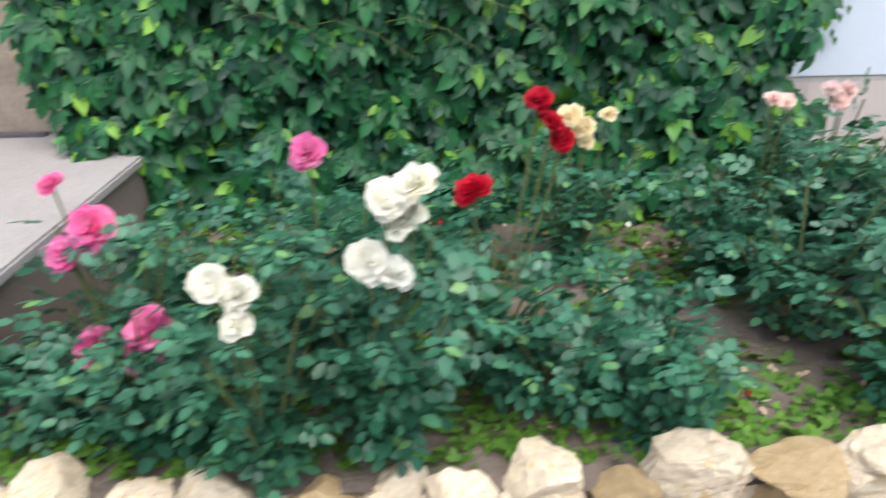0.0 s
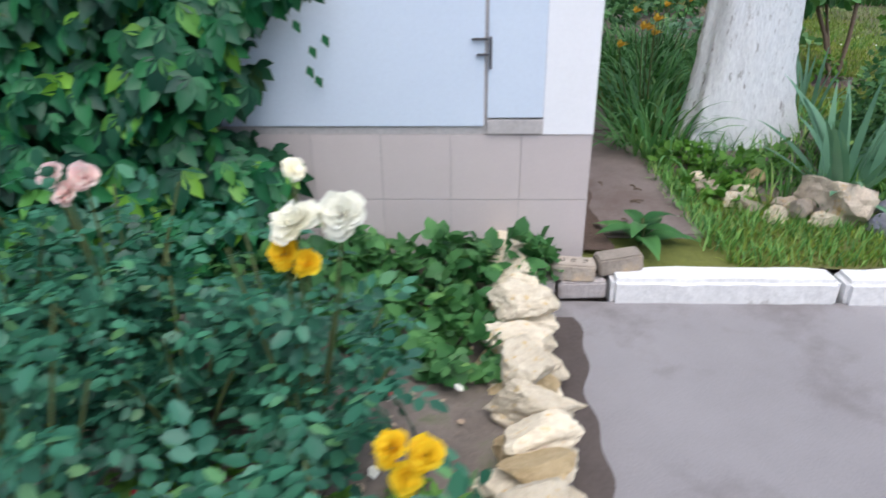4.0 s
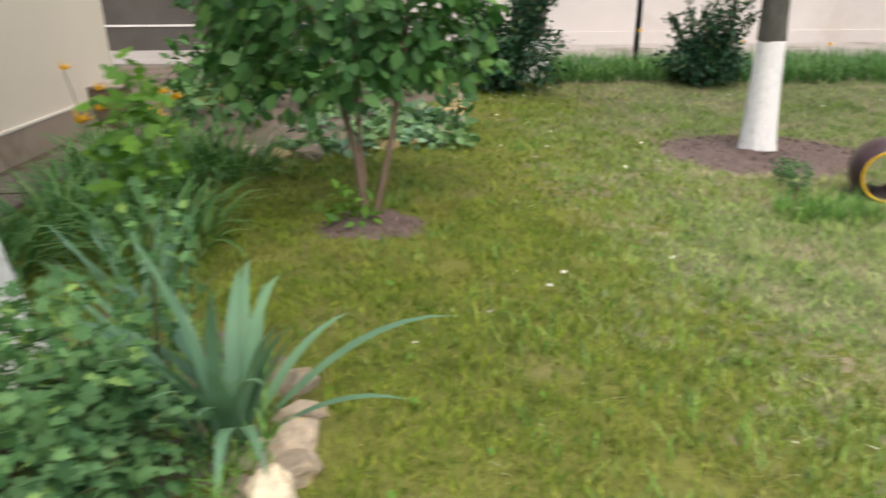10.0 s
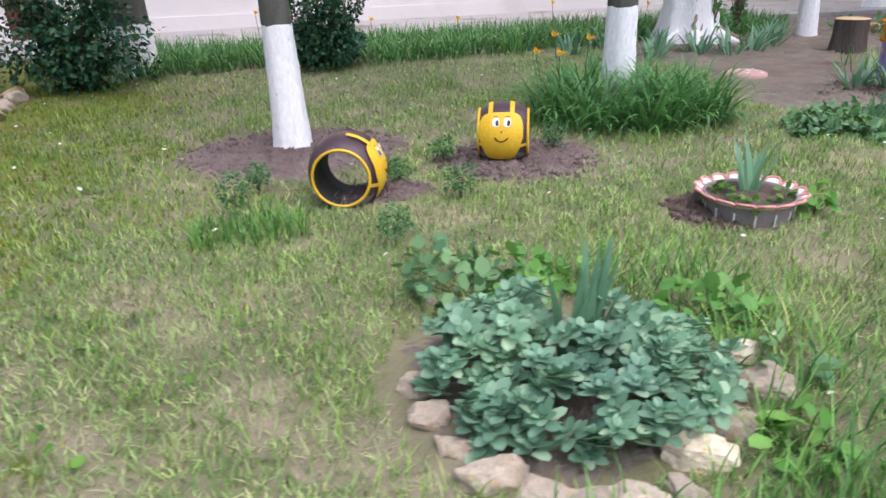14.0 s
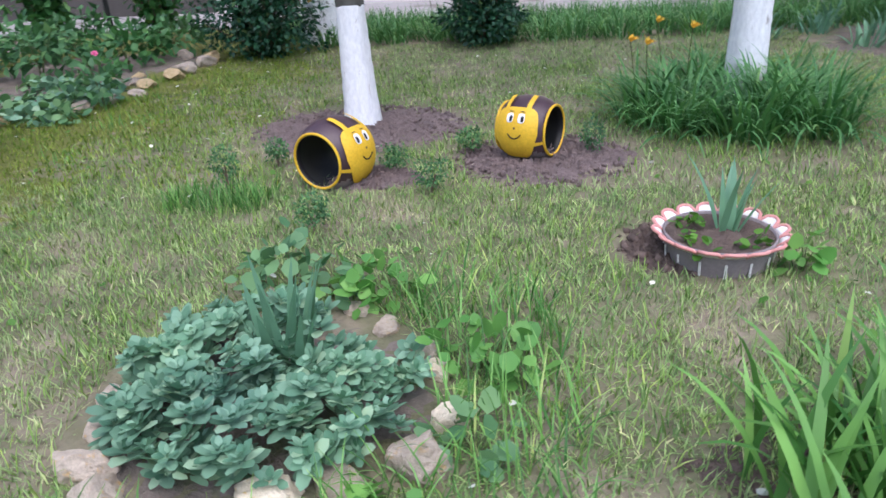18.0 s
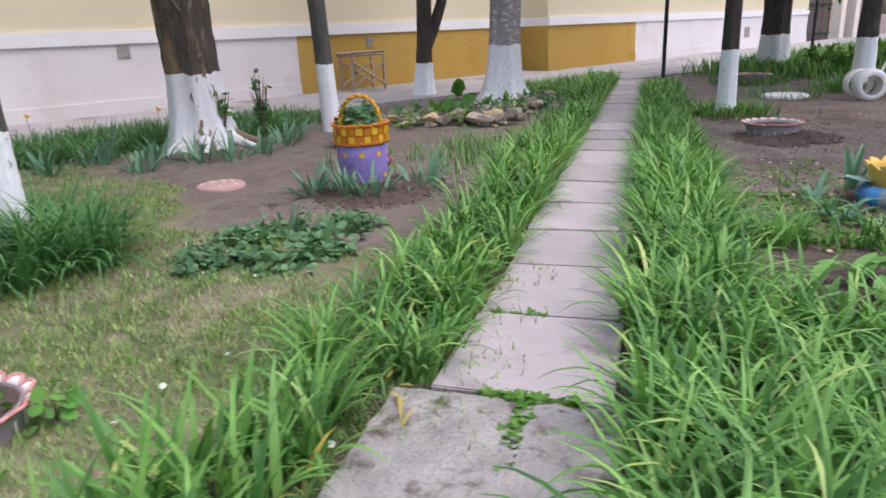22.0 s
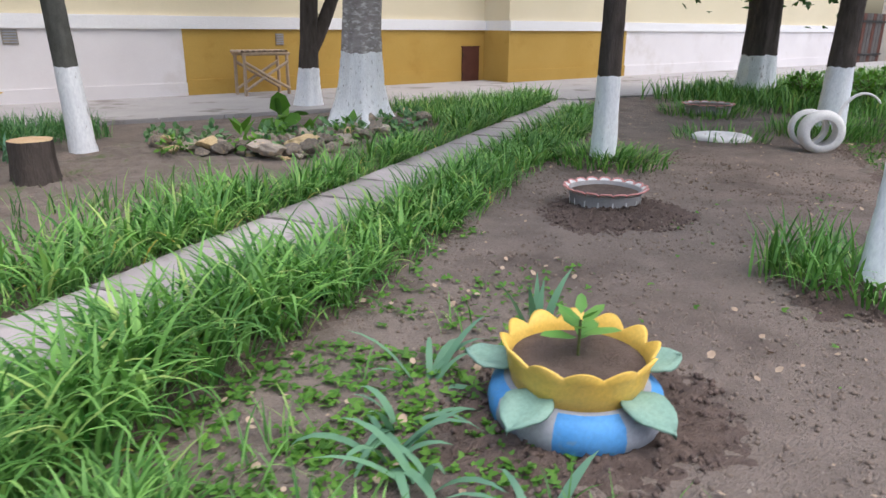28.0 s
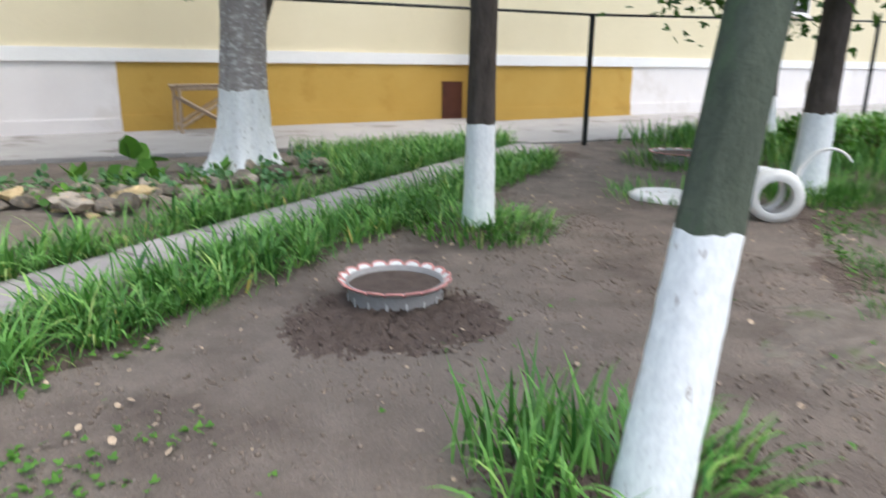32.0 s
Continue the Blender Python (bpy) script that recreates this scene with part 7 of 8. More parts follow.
for k, (x, y) in enumerate(((0.95, 3.0), (1.15, 3.7), (0.95, 4.3), (1.4, 4.4), (1.3, 5.1), (1.75, 3.4), (1.7, 4.9), (0.8, 5.2))):
    tuft("daylily", "dense daylily clump in the shaded wall bed", x, y, 0.32, 130, (0.35, 0.6), (0.016, 0.028), L_LILY, 92 + k, group=LG, flowers=("orange", 2, 0.7) if k % 2 else None)
for k, (x, y, n) in enumerate(((8.75, 5.4, 170), (9.2, 5.2, 190), (9.65, 5.25, 190), (8.85, 5.95, 170), (9.72, 5.75, 170), (8.6, 5.75, 140), (9.4, 5.6, 150), (9.2, 6.5, 170), (9.65, 6.45, 150))):
    tuft("daylily", "lush daylily clump round the lime-washed tree", x, y, 0.26, n, (0.38, 0.72), (0.016, 0.028), L_LILY, 110 + k, group=LG, flowers=("orange", 2, 0.62) if k in (3, 5) else None)
for k in range(20):
    x = 4.9 + 0.48 * k
    tuft("daylily", "daylily clump in the row before the facade", x + R.uniform(-0.1, 0.1), 9.75 + R.uniform(-0.25, 0.3), 0.3, 90, (0.3, 0.55), (0.016, 0.028), L_LILY, 130 + k, group=LG, seg=5, flowers=("orange", 1, 0.6) if k % 3 == 0 else None)
x, y = spots(9000, 3.5, 15, 9.9, 11.8, 59, lambda x, y: y < pave_edge(x) - 0.02)
grass("rough_grass", "rough long grass before the facade", x, y, (0.15, 0.4), (0.009, 0.016), L_LILY, 60, (0.05, 0.5), (0.4, 1.5), 3)

# around the first tree: a bushy chrysanthemum and a young shrub
mum = thing("chrysanthemum_bush", "bushy chrysanthemum with pale cut leaves", "bush")
stems(mum, 2.12, 1.2, 26, 0.42, 0.42, 0.006, M_STEM, 5)
leaf_cloud("foliage", 3200, (2.12, 1.2, 0.23), (0.5, 0.46, 0.36), LOBED, (0.038, 0.068), L_MUM, mum, 171, "", 1.0, 0.4, -0.3)
yng = thing("young_shrub", "slender young shrub with yellow-green leaf tips", "shrub")
child("stem", tube_mesh("stem", [([(2.28, 1.85, 0), (2.32, 1.9, 0.5), (2.34, 1.94, 0.98)], [0.009, 0.007, 0.004])], M_STEM, 6), yng)
leaf_cloud("foliage", 190, (2.32, 1.92, 0.6), (0.15, 0.15, 0.46), LOBED, (0.035, 0.06), L_MUM, yng, 172, "", 0.8, 0.2, -1.0)
leaf_cloud("tip_foliage", 110, (2.34, 1.94, 0.92), (0.12, 0.12, 0.24), LOBED, (0.05, 0.085), L_WEED, yng, 173, "yellow-green young leaves", 0.8, 0.2, -1.0)
x, y = spots(2400, 0.85, 2.85, 0.45, 2.6, 174, lambda x, y: (np.hypot((x - 1.75) / 1.0, (y - 1.5) / 1.1) < 1) & (np.hypot(x - 1.38, y - 2.02) > 0.42))
grass("bed_grass", "grass and weeds in the tree bed", x, y, (0.1, 0.26), (0.007, 0.014), L_GRASS, 175, (0.1, 0.7), (0.5, 1.8), 4)
gc = thing("low_weeds", "low round-leaved weeds at the tree's foot", "plant")
for k, (x, y, r, h) in enumerate(((0.95, 1.05, 0.22, 0.14), (0.85, 0.8, 0.16, 0.1), (1.25, 1.2, 0.25, 0.16), (1.9, 0.8, 0.25, 0.14), (2.4, 0.85, 0.22, 0.14), (2.3, 0.6, 0.2, 0.12), (0.8, 1.3, 0.2, 0.16))):
    leaf_cloud("foliage", int(500 * r), (x, y, 0.0), (r, r, h), ROUND, (0.04, 0.08), L_WEED, gc, 180 + k, "", 1.4, 0.4, 0.0)
x, y = spots(700, 0.58, 0.74, 0.1, 2.2, 185)
grass("verge_grass", "grass leaning over the edge of the wall strip", x, y, (0.06, 0.16), (0.005, 0.01), L_GRASS, 186, (0.2, 0.9), (0.4, 1.5), 3)
x, y = spots(2600, 0.64, 3.3, -0.05, 0.6, 183)
grass("verge_grass", "short weedy grass before the tree bed", x, y, (0.05, 0.13), (0.004, 0.008), L_GRASS, 184, (0.1, 0.8), (0.3, 1.3), 3)
dock = thing("broadleaf_weed", "upright broad-leaved weed at the wall's foot", "weed", Matrix.Translation((0.3, 0.16, -0.02)))
child("stem", tube_mesh("stem", [([(0, 0, 0), (0.01, 0, 0.1), (0.0, 0.01, 0.16)], 0.008)], M_STEM, 6), dock)
lp, lh, ls = [], [], []
for k in range(9):
    a, z = k * 2.4, 0.03 + 0.014 * k
    lp.append((0, 0, z))
    lh.append((math.cos(a), math.sin(a), 0.35))
    ls.append(0.27 - 0.012 * k)
child("foliage", mesh_from("foliage", *scatter_leaves(*ARCH, np.array(lp), np.array(lh), np.array([(0, 0, 1.0)] * 9), np.array(ls)), L_LILAC), dock)

# the shrub with bare stems, and its bed
lil = thing("shrub", "tall broad-leaved shrub on bare grey stems", "shrub")
child("stem", tube_mesh("stem", [([(2.86, 3.74, -0.02), (2.8, 3.91, 0.4), (2.65, 4.16, 0.9), (2.5, 4.26, 1.3)], [0.022, 0.02, 0.016, 0.01])], M_TWIG, 8), lil)
child("stem", tube_mesh("stem", [([(2.9, 3.74, -0.02), (3, 3.86, 0.4), (3.1, 4.06, 0.9), (3.15, 4.16, 1.3)], [0.022, 0.02, 0.016, 0.01])], M_TWIG, 8), lil)
child("stem", tube_mesh("stem", [([(2.88, 3.76, -0.02), (2.82, 3.96, 0.5), (2.8, 4.26, 1.1), (2.82, 4.36, 1.6)], [0.016, 0.014, 0.012, 0.008])], M_TWIG, 8), lil)
leaf_cloud("foliage", 2200, (2.74, 4.4, 1.14), (1.0, 0.8, 0.58), OVATE, (0.075, 0.135), L_LILAC, lil, 191, "", 0.7, 0.35, -0.8, 0.7)
sk = thing("shoots", "pale green shoots at the shrub's foot", "shoots")
leaf_cloud("foliage", 60, (2.82, 3.68, 0.03), (0.16, 0.12, 0.2), LEAF, (0.06, 0.1), L_WEED, sk, 192, "", 0.8, 0.3, 0.0)
hosta = thing("ground_cover", "low silvery ground cover between the stones", "plant")
for k in range(14):
    x, y = 2.2 + 1.3 * (k % 5) / 4 + R.uniform(-0.2, 0.2), 5.8 + 0.75 * (k // 5) + R.uniform(-0.2, 0.2)
    leaf_cloud("foliage", 60, (x, y, 0.0), (0.24, 0.24, 0.12), ROUND, (0.07, 0.12), L_SEDUM if k % 2 else L_BERRY, hosta, 200 + k, "", 1.5, 0.3, 0.0)
for k, (x, y, h, r, n) in enumerate(((1.2, 6.6, 0.5, 0.5, 240), (0.9, 7.6, 0.7, 0.5, 240), (1.9, 7.9, 0.6, 0.5, 240), (2.6, 8.6, 0.45, 0.5, 200), (1.5, 9.3, 0.6, 0.6, 240), (0.8, 8.9, 0.7, 0.5, 200), (2.9, 9.3, 0.45, 0.5, 200))):
    b = thing("leafy_plant", "leafy green plant in the shrub bed", "plant", group="bed plants")
    stems(b, x, y, 6, h, r * 0.6, 0.006, M_STEM, 210 + k)
    leaf_cloud("foliage", n, (x, y, h * 0.5), (r, r, h * 0.55), LEAF, (0.1, 0.18), L_LILAC if k % 2 else L_BOX, b, 210 + k, "", 0.7, 0.4, -0.6)
pe = thing("peony", "plant with two pink flowers in the shrub bed", "plant")
stems(pe, 3.55, 6.45, 4, 0.5, 0.2, 0.005, M_STEM, 220)
leaf_cloud("foliage", 90, (3.5, 6.5, 0.22), (0.26, 0.26, 0.2), LEAF, (0.08, 0.14), L_BOX, pe, 221, "", 0.7, 0.3, -0.6)
bloom(pe, "pink", 3.72, 6.25, 0.53, 0.07)
bloom(pe, "rosy", 2.35, 6.1, 0.6, 0.06)


def big_shrub(x, y, h, r, n, label, seed, size=(0.06, 0.1), mat=L_DARK, shape=LEAF):
    b = thing("shrub", label, "shrub")
    g = random.Random(seed)
    lines, p = [], []
    for k in range(16):
        a, l = g.uniform(0, 6.28), g.uniform(0.4, 1.0) * r
        hh = h * g.uniform(0.7, 1.05)
        pts = [(x, y, -0.03), (x + 0.35 * l * math.cos(a), y + 0.35 * l * math.sin(a), 0.45 * hh), (x + l * math.cos(a), y + l * math.sin(a), hh)]
        lines.append((pts, [0.014, 0.01, 0.004]))
        p.append(pts)
    for line in lines:
        child("branch", tube_mesh("branch", [line], M_TWIG, 5), b)
    gg = np.random.default_rng(seed)
    p = np.array(p)
    i = gg.integers(0, 16, n)
    s = gg.uniform(0.15, 1.0, n)[:, None]
    q = (1 - s) ** 2 * p[i, 0] + 2 * s * (1 - s) * p[i, 1] + s * s * p[i, 2] + gg.normal(0, 0.1 * r + 0.03, (n, 3)) * (1.25 - s)
    q[:, 2] = np.abs(q[:, 2])
    d = gg.normal(0, 1, (n, 3)) + np.array([0, 0, 0.2])
    child("foliage", mesh_from("foliage", *scatter_leaves(*shape, q, d, gg.normal(0, 0.5, (n, 3)) + np.array([0, 0, 1.0]), gg.uniform(*size, n)), mat), b)
    return b


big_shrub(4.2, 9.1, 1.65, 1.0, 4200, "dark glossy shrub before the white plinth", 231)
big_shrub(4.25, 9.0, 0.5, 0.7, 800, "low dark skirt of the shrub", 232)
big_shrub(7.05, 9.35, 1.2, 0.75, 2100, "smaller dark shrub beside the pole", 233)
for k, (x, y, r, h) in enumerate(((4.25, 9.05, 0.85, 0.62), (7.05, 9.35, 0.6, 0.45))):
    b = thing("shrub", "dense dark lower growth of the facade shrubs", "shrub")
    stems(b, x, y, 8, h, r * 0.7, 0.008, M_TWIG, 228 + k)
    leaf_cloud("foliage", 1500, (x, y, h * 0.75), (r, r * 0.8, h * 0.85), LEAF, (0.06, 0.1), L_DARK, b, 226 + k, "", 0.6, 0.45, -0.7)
big_shrub(0.5, 10.2, 1.3, 0.7, 900, "leafy shrub at the end of the wall bed", 234, (0.1, 0.16), L_LILAC, ROUND)
big_shrub(2.2, 10.4, 1.6, 0.8, 1000, "leafy shrub before the dark passage", 235, (0.08, 0.14), L_LILAC, ROUND)
big_shrub(12.6, 9.0, 0.75, 0.18, 70, "young shoot with broad leaves beside the old tree", 236, (0.07, 0.12), L_LILAC, ROUND)
big_shrub(13.55, 9.6, 0.9, 0.16, 60, "young shoot beside the old tree", 237, (0.07, 0.12), L_LILAC, ROUND)
for k, (x, y, h, r) in enumerate(((5.74, 4.22, 0.3, 0.1), (6.52, 3.52, 0.22, 0.1), (5.9, 4.72, 0.22, 0.08), (6.78, 4.5, 0.2, 0.08), (7.08, 4.1, 0.22, 0.1), (7.24, 4.95, 0.2, 0.09), (8.08, 4.85, 0.24, 0.1))):
    b = thing("small_bush", "small clipped bush planted in the lawn", "bush", group="small bushes")
    stems(b, x, y, 3, h * 0.6, 0.03, 0.006, M_TWIG, 240 + k, float(gz(x, y)))
    leaf_cloud("foliage", 420, (x, y, h * 0.6 + float(gz(x, y))), (r, r, h * 0.42), LEAF, (0.016, 0.03), L_BOX, b, 240 + k, "", 0.6, 0.3, -0.9)
x, y = spots(500, 5.5, 6.1, 3.75, 4.15, 251)
grass("bush_grass", "longer grass round the small bushes", x, y, (0.1, 0.2), (0.005, 0.009), L_GRASS, 252, (0.1, 0.6), (0.3, 1.2), 3)

# the round bed of stonecrop
sed = thing("stonecrop", "dense blue-green stonecrop filling the round bed", "plant")
rs = np.random.default_rng(9)


def rosette_mesh(seed):
    """One rosette: three whorls of rounded fleshy leaves about z."""
    g = random.Random(seed)
    pp, hh, nn, ss = [], [], [], []
    for ring, (n, lift, s, z) in enumerate(((5, 0.12, 0.06, 0.0), (5, 0.5, 0.046, 0.014), (3, 1.3, 0.028, 0.02))):
        for k in range(n):
            b = 6.28 * k / n + ring * 0.6 + g.uniform(-0.15, 0.15)
            pp.append((0.006 * math.cos(b), 0.006 * math.sin(b), z))
            hh.append((math.cos(b), math.sin(b), lift))
            nn.append((-0.5 * math.cos(b), -0.5 * math.sin(b), 1.0))
            ss.append(s * g.uniform(0.85, 1.15))
    ss = np.array(ss)
    return mesh_from("rosette", *scatter_leaves(*ROUND, np.array(pp), np.array(hh), np.array(nn), ss, ss * 0.82), L_SEDUM)


ROSETTES = [rosette_mesh(k) for k in range(5)]
laid = 0
while laid < 215:
    a, q = rs.uniform(0, 6.28), 0.53 * math.sqrt(rs.uniform(0, 1))
    x, y = 6.8 + 0.98 * q * math.cos(a), 2.08 + 0.93 * q * math.sin(a)
    if (x - 7.05) ** 2 / 0.05 + (y - 2.42) ** 2 / 0.035 < 1 or math.hypot(x - 6.83, y - 2.22) < 0.11:
        continue
    laid += 1
    z = 0.13 * (1 - (q / 0.6) ** 2) + rs.uniform(0.0, 0.13)
    ob = child("rosette", ROSETTES[laid % 5], sed)
    ob.location = (x, y, z + float(gz(x, y)))
    ob.rotation_euler = (rs.normal(0, 0.3) - (y - 2.0) * 0.7, rs.normal(0, 0.3) + (x - 6.72) * 0.7, rs.uniform(0, 6.28))
    ob.scale = (rs.uniform(0.75, 1.3),) * 2 + (1.0,)
for k, (x, y, r, h, n) in enumerate(((6.62, 2.82, 0.3, 0.2, 120), (7.0, 2.8, 0.2, 0.14, 60), (7.5, 2.3, 0.2, 0.14, 50), (7.5, 1.85, 0.14, 0.1, 26), (7.25, 1.5, 0.14, 0.1, 26), (8.86, 3.12, 0.1, 0.13, 24))):
    b = thing("leafy_weed", "broad-leaved green weed beside the stones", "weed", group="weeds by the round bed")
    stems(b, x, y, 6, h * 0.8, r * 0.8, 0.004, M_STEM, 460 + k, float(gz(x, y)))
    leaf_cloud("foliage", n, (x, y, 0.03 + float(gz(x, y))), (r, r, h), ROUND, (0.05, 0.095), L_BERRY if k % 3 == 0 else L_BROAD, b, 260 + k, "", 1.3, 0.3, 0.0)
x, y = spots(900, 7.1, 7.85, 1.0, 2.9, 271, lambda x, y: np.hypot(x - 6.75, y - 2.1) > 0.62)
grass("bed_grass", "longer grass beside the round bed", x, y, (0.12, 0.3), (0.005, 0.009), L_GRASS, 272, (0.1, 0.7), (0.5, 1.6), 4)
x, y = spots(500, 6.1, 7.3, 0.95, 1.5, 273, lambda x, y: np.hypot(x - 6.75, y - 2.1) > 0.62)
grass("bed_grass", "longer grass before the round bed", x, y, (0.08, 0.2), (0.005, 0.009), L_GRASS, 274, (0.1, 0.7), (0.5, 1.6), 4)
x, y = strip_spots(130, -1.7, -0.5, -0.8, -0.25, 275)
grass("path_grass", "broad-bladed lilies at the path's start", x, y, (0.35, 0.6), (0.024, 0.036), L_GRASS, 276, (0.05, 0.5), (0.4, 1.3), 6)

CANNA = ((12.43, 1.16, 0.3, 3), (12.05, 1.26, 0.24, 3), (12.66, 0.85, 0.26, 3), (12.9, 0.82, 0.32, 3), (12.42, 0.9, 0.28, 3), (12.2, 0.98, 0.26, 3), (12.3, 0.72, 0.22, 3))

pw = thing("planter_weeds", "small weeds growing in the scalloped tyre", "weed")
for k, (x, y) in enumerate(((8.36, 3.3), (8.42, 3.4), (8.66, 3.16), (8.42, 3.14))):
    leaf_cloud("foliage", 16, (x, y, 0.1 + float(gz(x, y))), (0.08, 0.08, 0.07), ROUND, (0.035, 0.06), L_WEED, pw, 300 + k, "", 1.3, 0.3, 0.0)

# strawberries, basket plant
bed = thing("strawberry_patch", "patch of low strawberry plants with grey-green leaves", "plant")
for k in range(32):
    x, y = 10.76 + 0.74 * math.sqrt(R.random()) * math.cos(k * 2.4), 4.42 + 0.5 * math.sqrt(R.random()) * math.sin(k * 2.4)
    leaf_cloud("foliage", 30, (x, y, float(gz(x, y))), (0.17, 0.17, 0.12), TRIW, (0.05, 0.085), L_BERRY, bed, 280 + k, "", 2.4, 0.4, 0.0)
ba = thing("pot_plant", "leafy grey-green plant in the basket pot", "plant")
leaf_cloud("foliage", 170, (12.45, 5.68, 0.56), (0.2, 0.2, 0.17), ROUND, (0.06, 0.1), L_BERRY, ba, 310, "", 1.2, 0.3, 0.0)
fp = thing("pot_plant", "young broad-leaved flower in the yellow tyre", "plant", rest(14.76, 1.5, 0.29))
lp, lh, ls = [], [], []
for k in range(9):
    a, z = k * 2.4 + 0.4, 0.05 + 0.014 * k
    lp.append((0.01 * math.cos(a), 0.01 * math.sin(a), z))
    lh.append((math.cos(a), math.sin(a), 0.1 + 0.1 * k))
    ls.append(0.185 - 0.011 * k)
child("foliage", mesh_from("foliage", *scatter_leaves(*ROUND, np.array(lp), np.array(lh), np.array([(0, 0, 1.0)] * 9), np.array(ls), np.array(ls) * 0.62), L_BROAD, True), fp)
child("stem", tube_mesh("stem", [([(0, 0, -0.03), (0, 0, 0.14)], 0.007)], M_STEM, 6), fp)
tuft("iris", "iris leaves behind the yellow tyre", 15.02, 1.98, 0.05, 7, (0.4, 0.55), (0.04, 0.055), L_IRIS, 311, (0.05, 0.5), (0.2, 1.0), group="iris clumps")
for k, (x, y) in enumerate(((14.12, 1.86), (13.98, 1.5), (14.1, 1.03), (13.95, 1.72), (14.42, 2.1))):
    tuft("iris", "small iris clump with arching leaves beside the tyre", x, y, 0.05, 8, (0.26, 0.44), (0.03, 0.045), L_IRIS, 312 + k, (0.3, 1.1), (0.8, 2.2), group="iris clumps")
for k, (x, y, s, n) in enumerate(CANNA):
    b = thing("seedling", "young canna with broad arching leaves in bare soil", "seedling", rest(x, y), "seedlings")
    child("stem", tube_mesh("stem", [([(0, 0, -0.02), (0.01, 0, 0.07), (0, 0.01, 0.15)], [0.011, 0.009, 0.006])], M_TWIG, 6), b)
    for i in range(n):
        a = i * 2.5 + 1.3 * k
        one = np.array([[0.004 * math.cos(a), 0.004 * math.sin(a), 0.06 + 0.03 * i]])
        child("leaf", mesh_from("leaf", *scatter_leaves(*ARCH, one, np.array([[math.cos(a), math.sin(a), 0.75 + 0.12 * i]]), np.array([[-0.4 * math.cos(a), -0.4 * math.sin(a), 1.0]]), np.array([s * (1 - 0.06 * i)])), L_BROAD, True), b)
scatter_stuff("yard_weeds", "dense bright seedlings beside the yellow tyre", 1500, 13.2, 14.6, 1.2, 2.7, TRI, (0.025, 0.055), L_WEED, 325, lambda x, y: (along(x, y)[1] > 1.3) & (bumps(x, y, 2.6, 4) > -0.25))
scatter_stuff("yard_weeds", "small clover-like weeds on the bare earth", 2600, 12.2, 16.2, 1.4, 4.4, TRI, (0.025, 0.05), L_WEED, 320, lambda x, y: (along(x, y)[1] > 1.3) & (along(x, y)[1] < 2.6) & (bumps(x, y, 1.9) > -0.1))
x, y = spots(2200, 11.2, 15.0, -0.1, 2.6, 321, lambda x, y: (along(x, y)[1] > 1.3) & (bumps(x, y, 1.5, 3) > 0.35))
grass("yard_grass", "scattered grass tufts on the bare earth", x, y, (0.1, 0.28), (0.006, 0.011), L_GRASS, 322, (0.1, 0.7), (0.5, 1.6), 4)
g = np.random.default_rng(323)
q = np.sort(g.uniform(0, 1, 46)).repeat(13)
way = g.uniform(0, 6.28, len(q))
x = np.interp(q, [0, 0.35, 0.6, 0.8, 1], [12.95, 13.3, 13.5, 13.5, 13.15]) + 0.05 * np.cos(way) + 0.1 * np.sin(91 * q)
y = np.interp(q, [0, 0.35, 0.6, 0.8, 1], [1.95, 1.62, 1.12, 0.75, 0.3]) + 0.05 * np.sin(way) + 0.1 * np.cos(67 * q)
grass("yard_grass", "grass tufts round the bare seedling patch", x, y, (0.14, 0.36), (0.011, 0.02), L_GRASS, 324, (0.1, 0.7), (0.6, 1.9), 5, way=way)


def grass_ring(x, y, r0, r1, n, length, label, seed, width=(0.008, 0.015), squash=1.0, droop=(0.5, 1.6)):
    g = np.random.default_rng(seed)
    a, q = g.uniform(0, 6.28, n), g.uniform(r0, r1, n)
    return grass("tree_grass", label, x + q * np.cos(a), y + squash * q * np.sin(a), length, width, L_GRASS, seed, (0.1, 0.7), droop, 5, way=a)


grass_ring(17.42, 1.36, 0.16, 0.55, 300, (0.18, 0.42), "grass tuft round the leaning tree", 331, (0.014, 0.025), droop=(0.8, 2.4))
x, y = spots(90, 16.95, 17.45, 1.45, 1.95, 431)
grass("tree_grass", "tall upright grass beside the leaning tree", x, y, (0.3, 0.58), (0.014, 0.024), L_GRASS, 432, (0.02, 0.35), (0.3, 1.3), 6)
grass_ring(19.45, 5.15, 0.1, 0.75, 700, (0.15, 0.36), "grass tuft round the tree by the path", 332, (0.014, 0.024), droop=(1.0, 2.4))
grass_ring(27.6, 7.75, 0.3, 1.4, 2600, (0.25, 0.55), "long grass round the old far tree", 333, (0.014, 0.024))
grass_ring(24.0, 4.55, 0.2, 0.9, 900, (0.15, 0.4), "grass round the tree behind the tyre", 334, (0.012, 0.02))
grass_ring(24.7, 7.05, 0.4, 0.9, 500, (0.12, 0.3), "grass round the pale planter", 335, (0.012, 0.02))
grass_ring(22.38, 5.38, 0.42, 0.7, 160, (0.12, 0.3), "grass round the white disc", 336, (0.012, 0.02))
x, y = spots(9500, 18.4, 24.5, 0.2, 3.3, 337, lambda x, y: (y < 0.7 + 0.755 * (x - 18.7) + 0.3 * bumps(x, y, 1.5)) & (y > 0.2) & (bumps(x, y, 2.6, 3) + 0.6 * bumps(x, y, 5.5, 6) > -0.1))
grass("yard_grass", "uneven grass at the side of the dirt yard", x, y, (0.06, 0.22), (0.006, 0.013), L_SHADY, 338, (0.1, 0.8), (0.5, 1.6), 4)
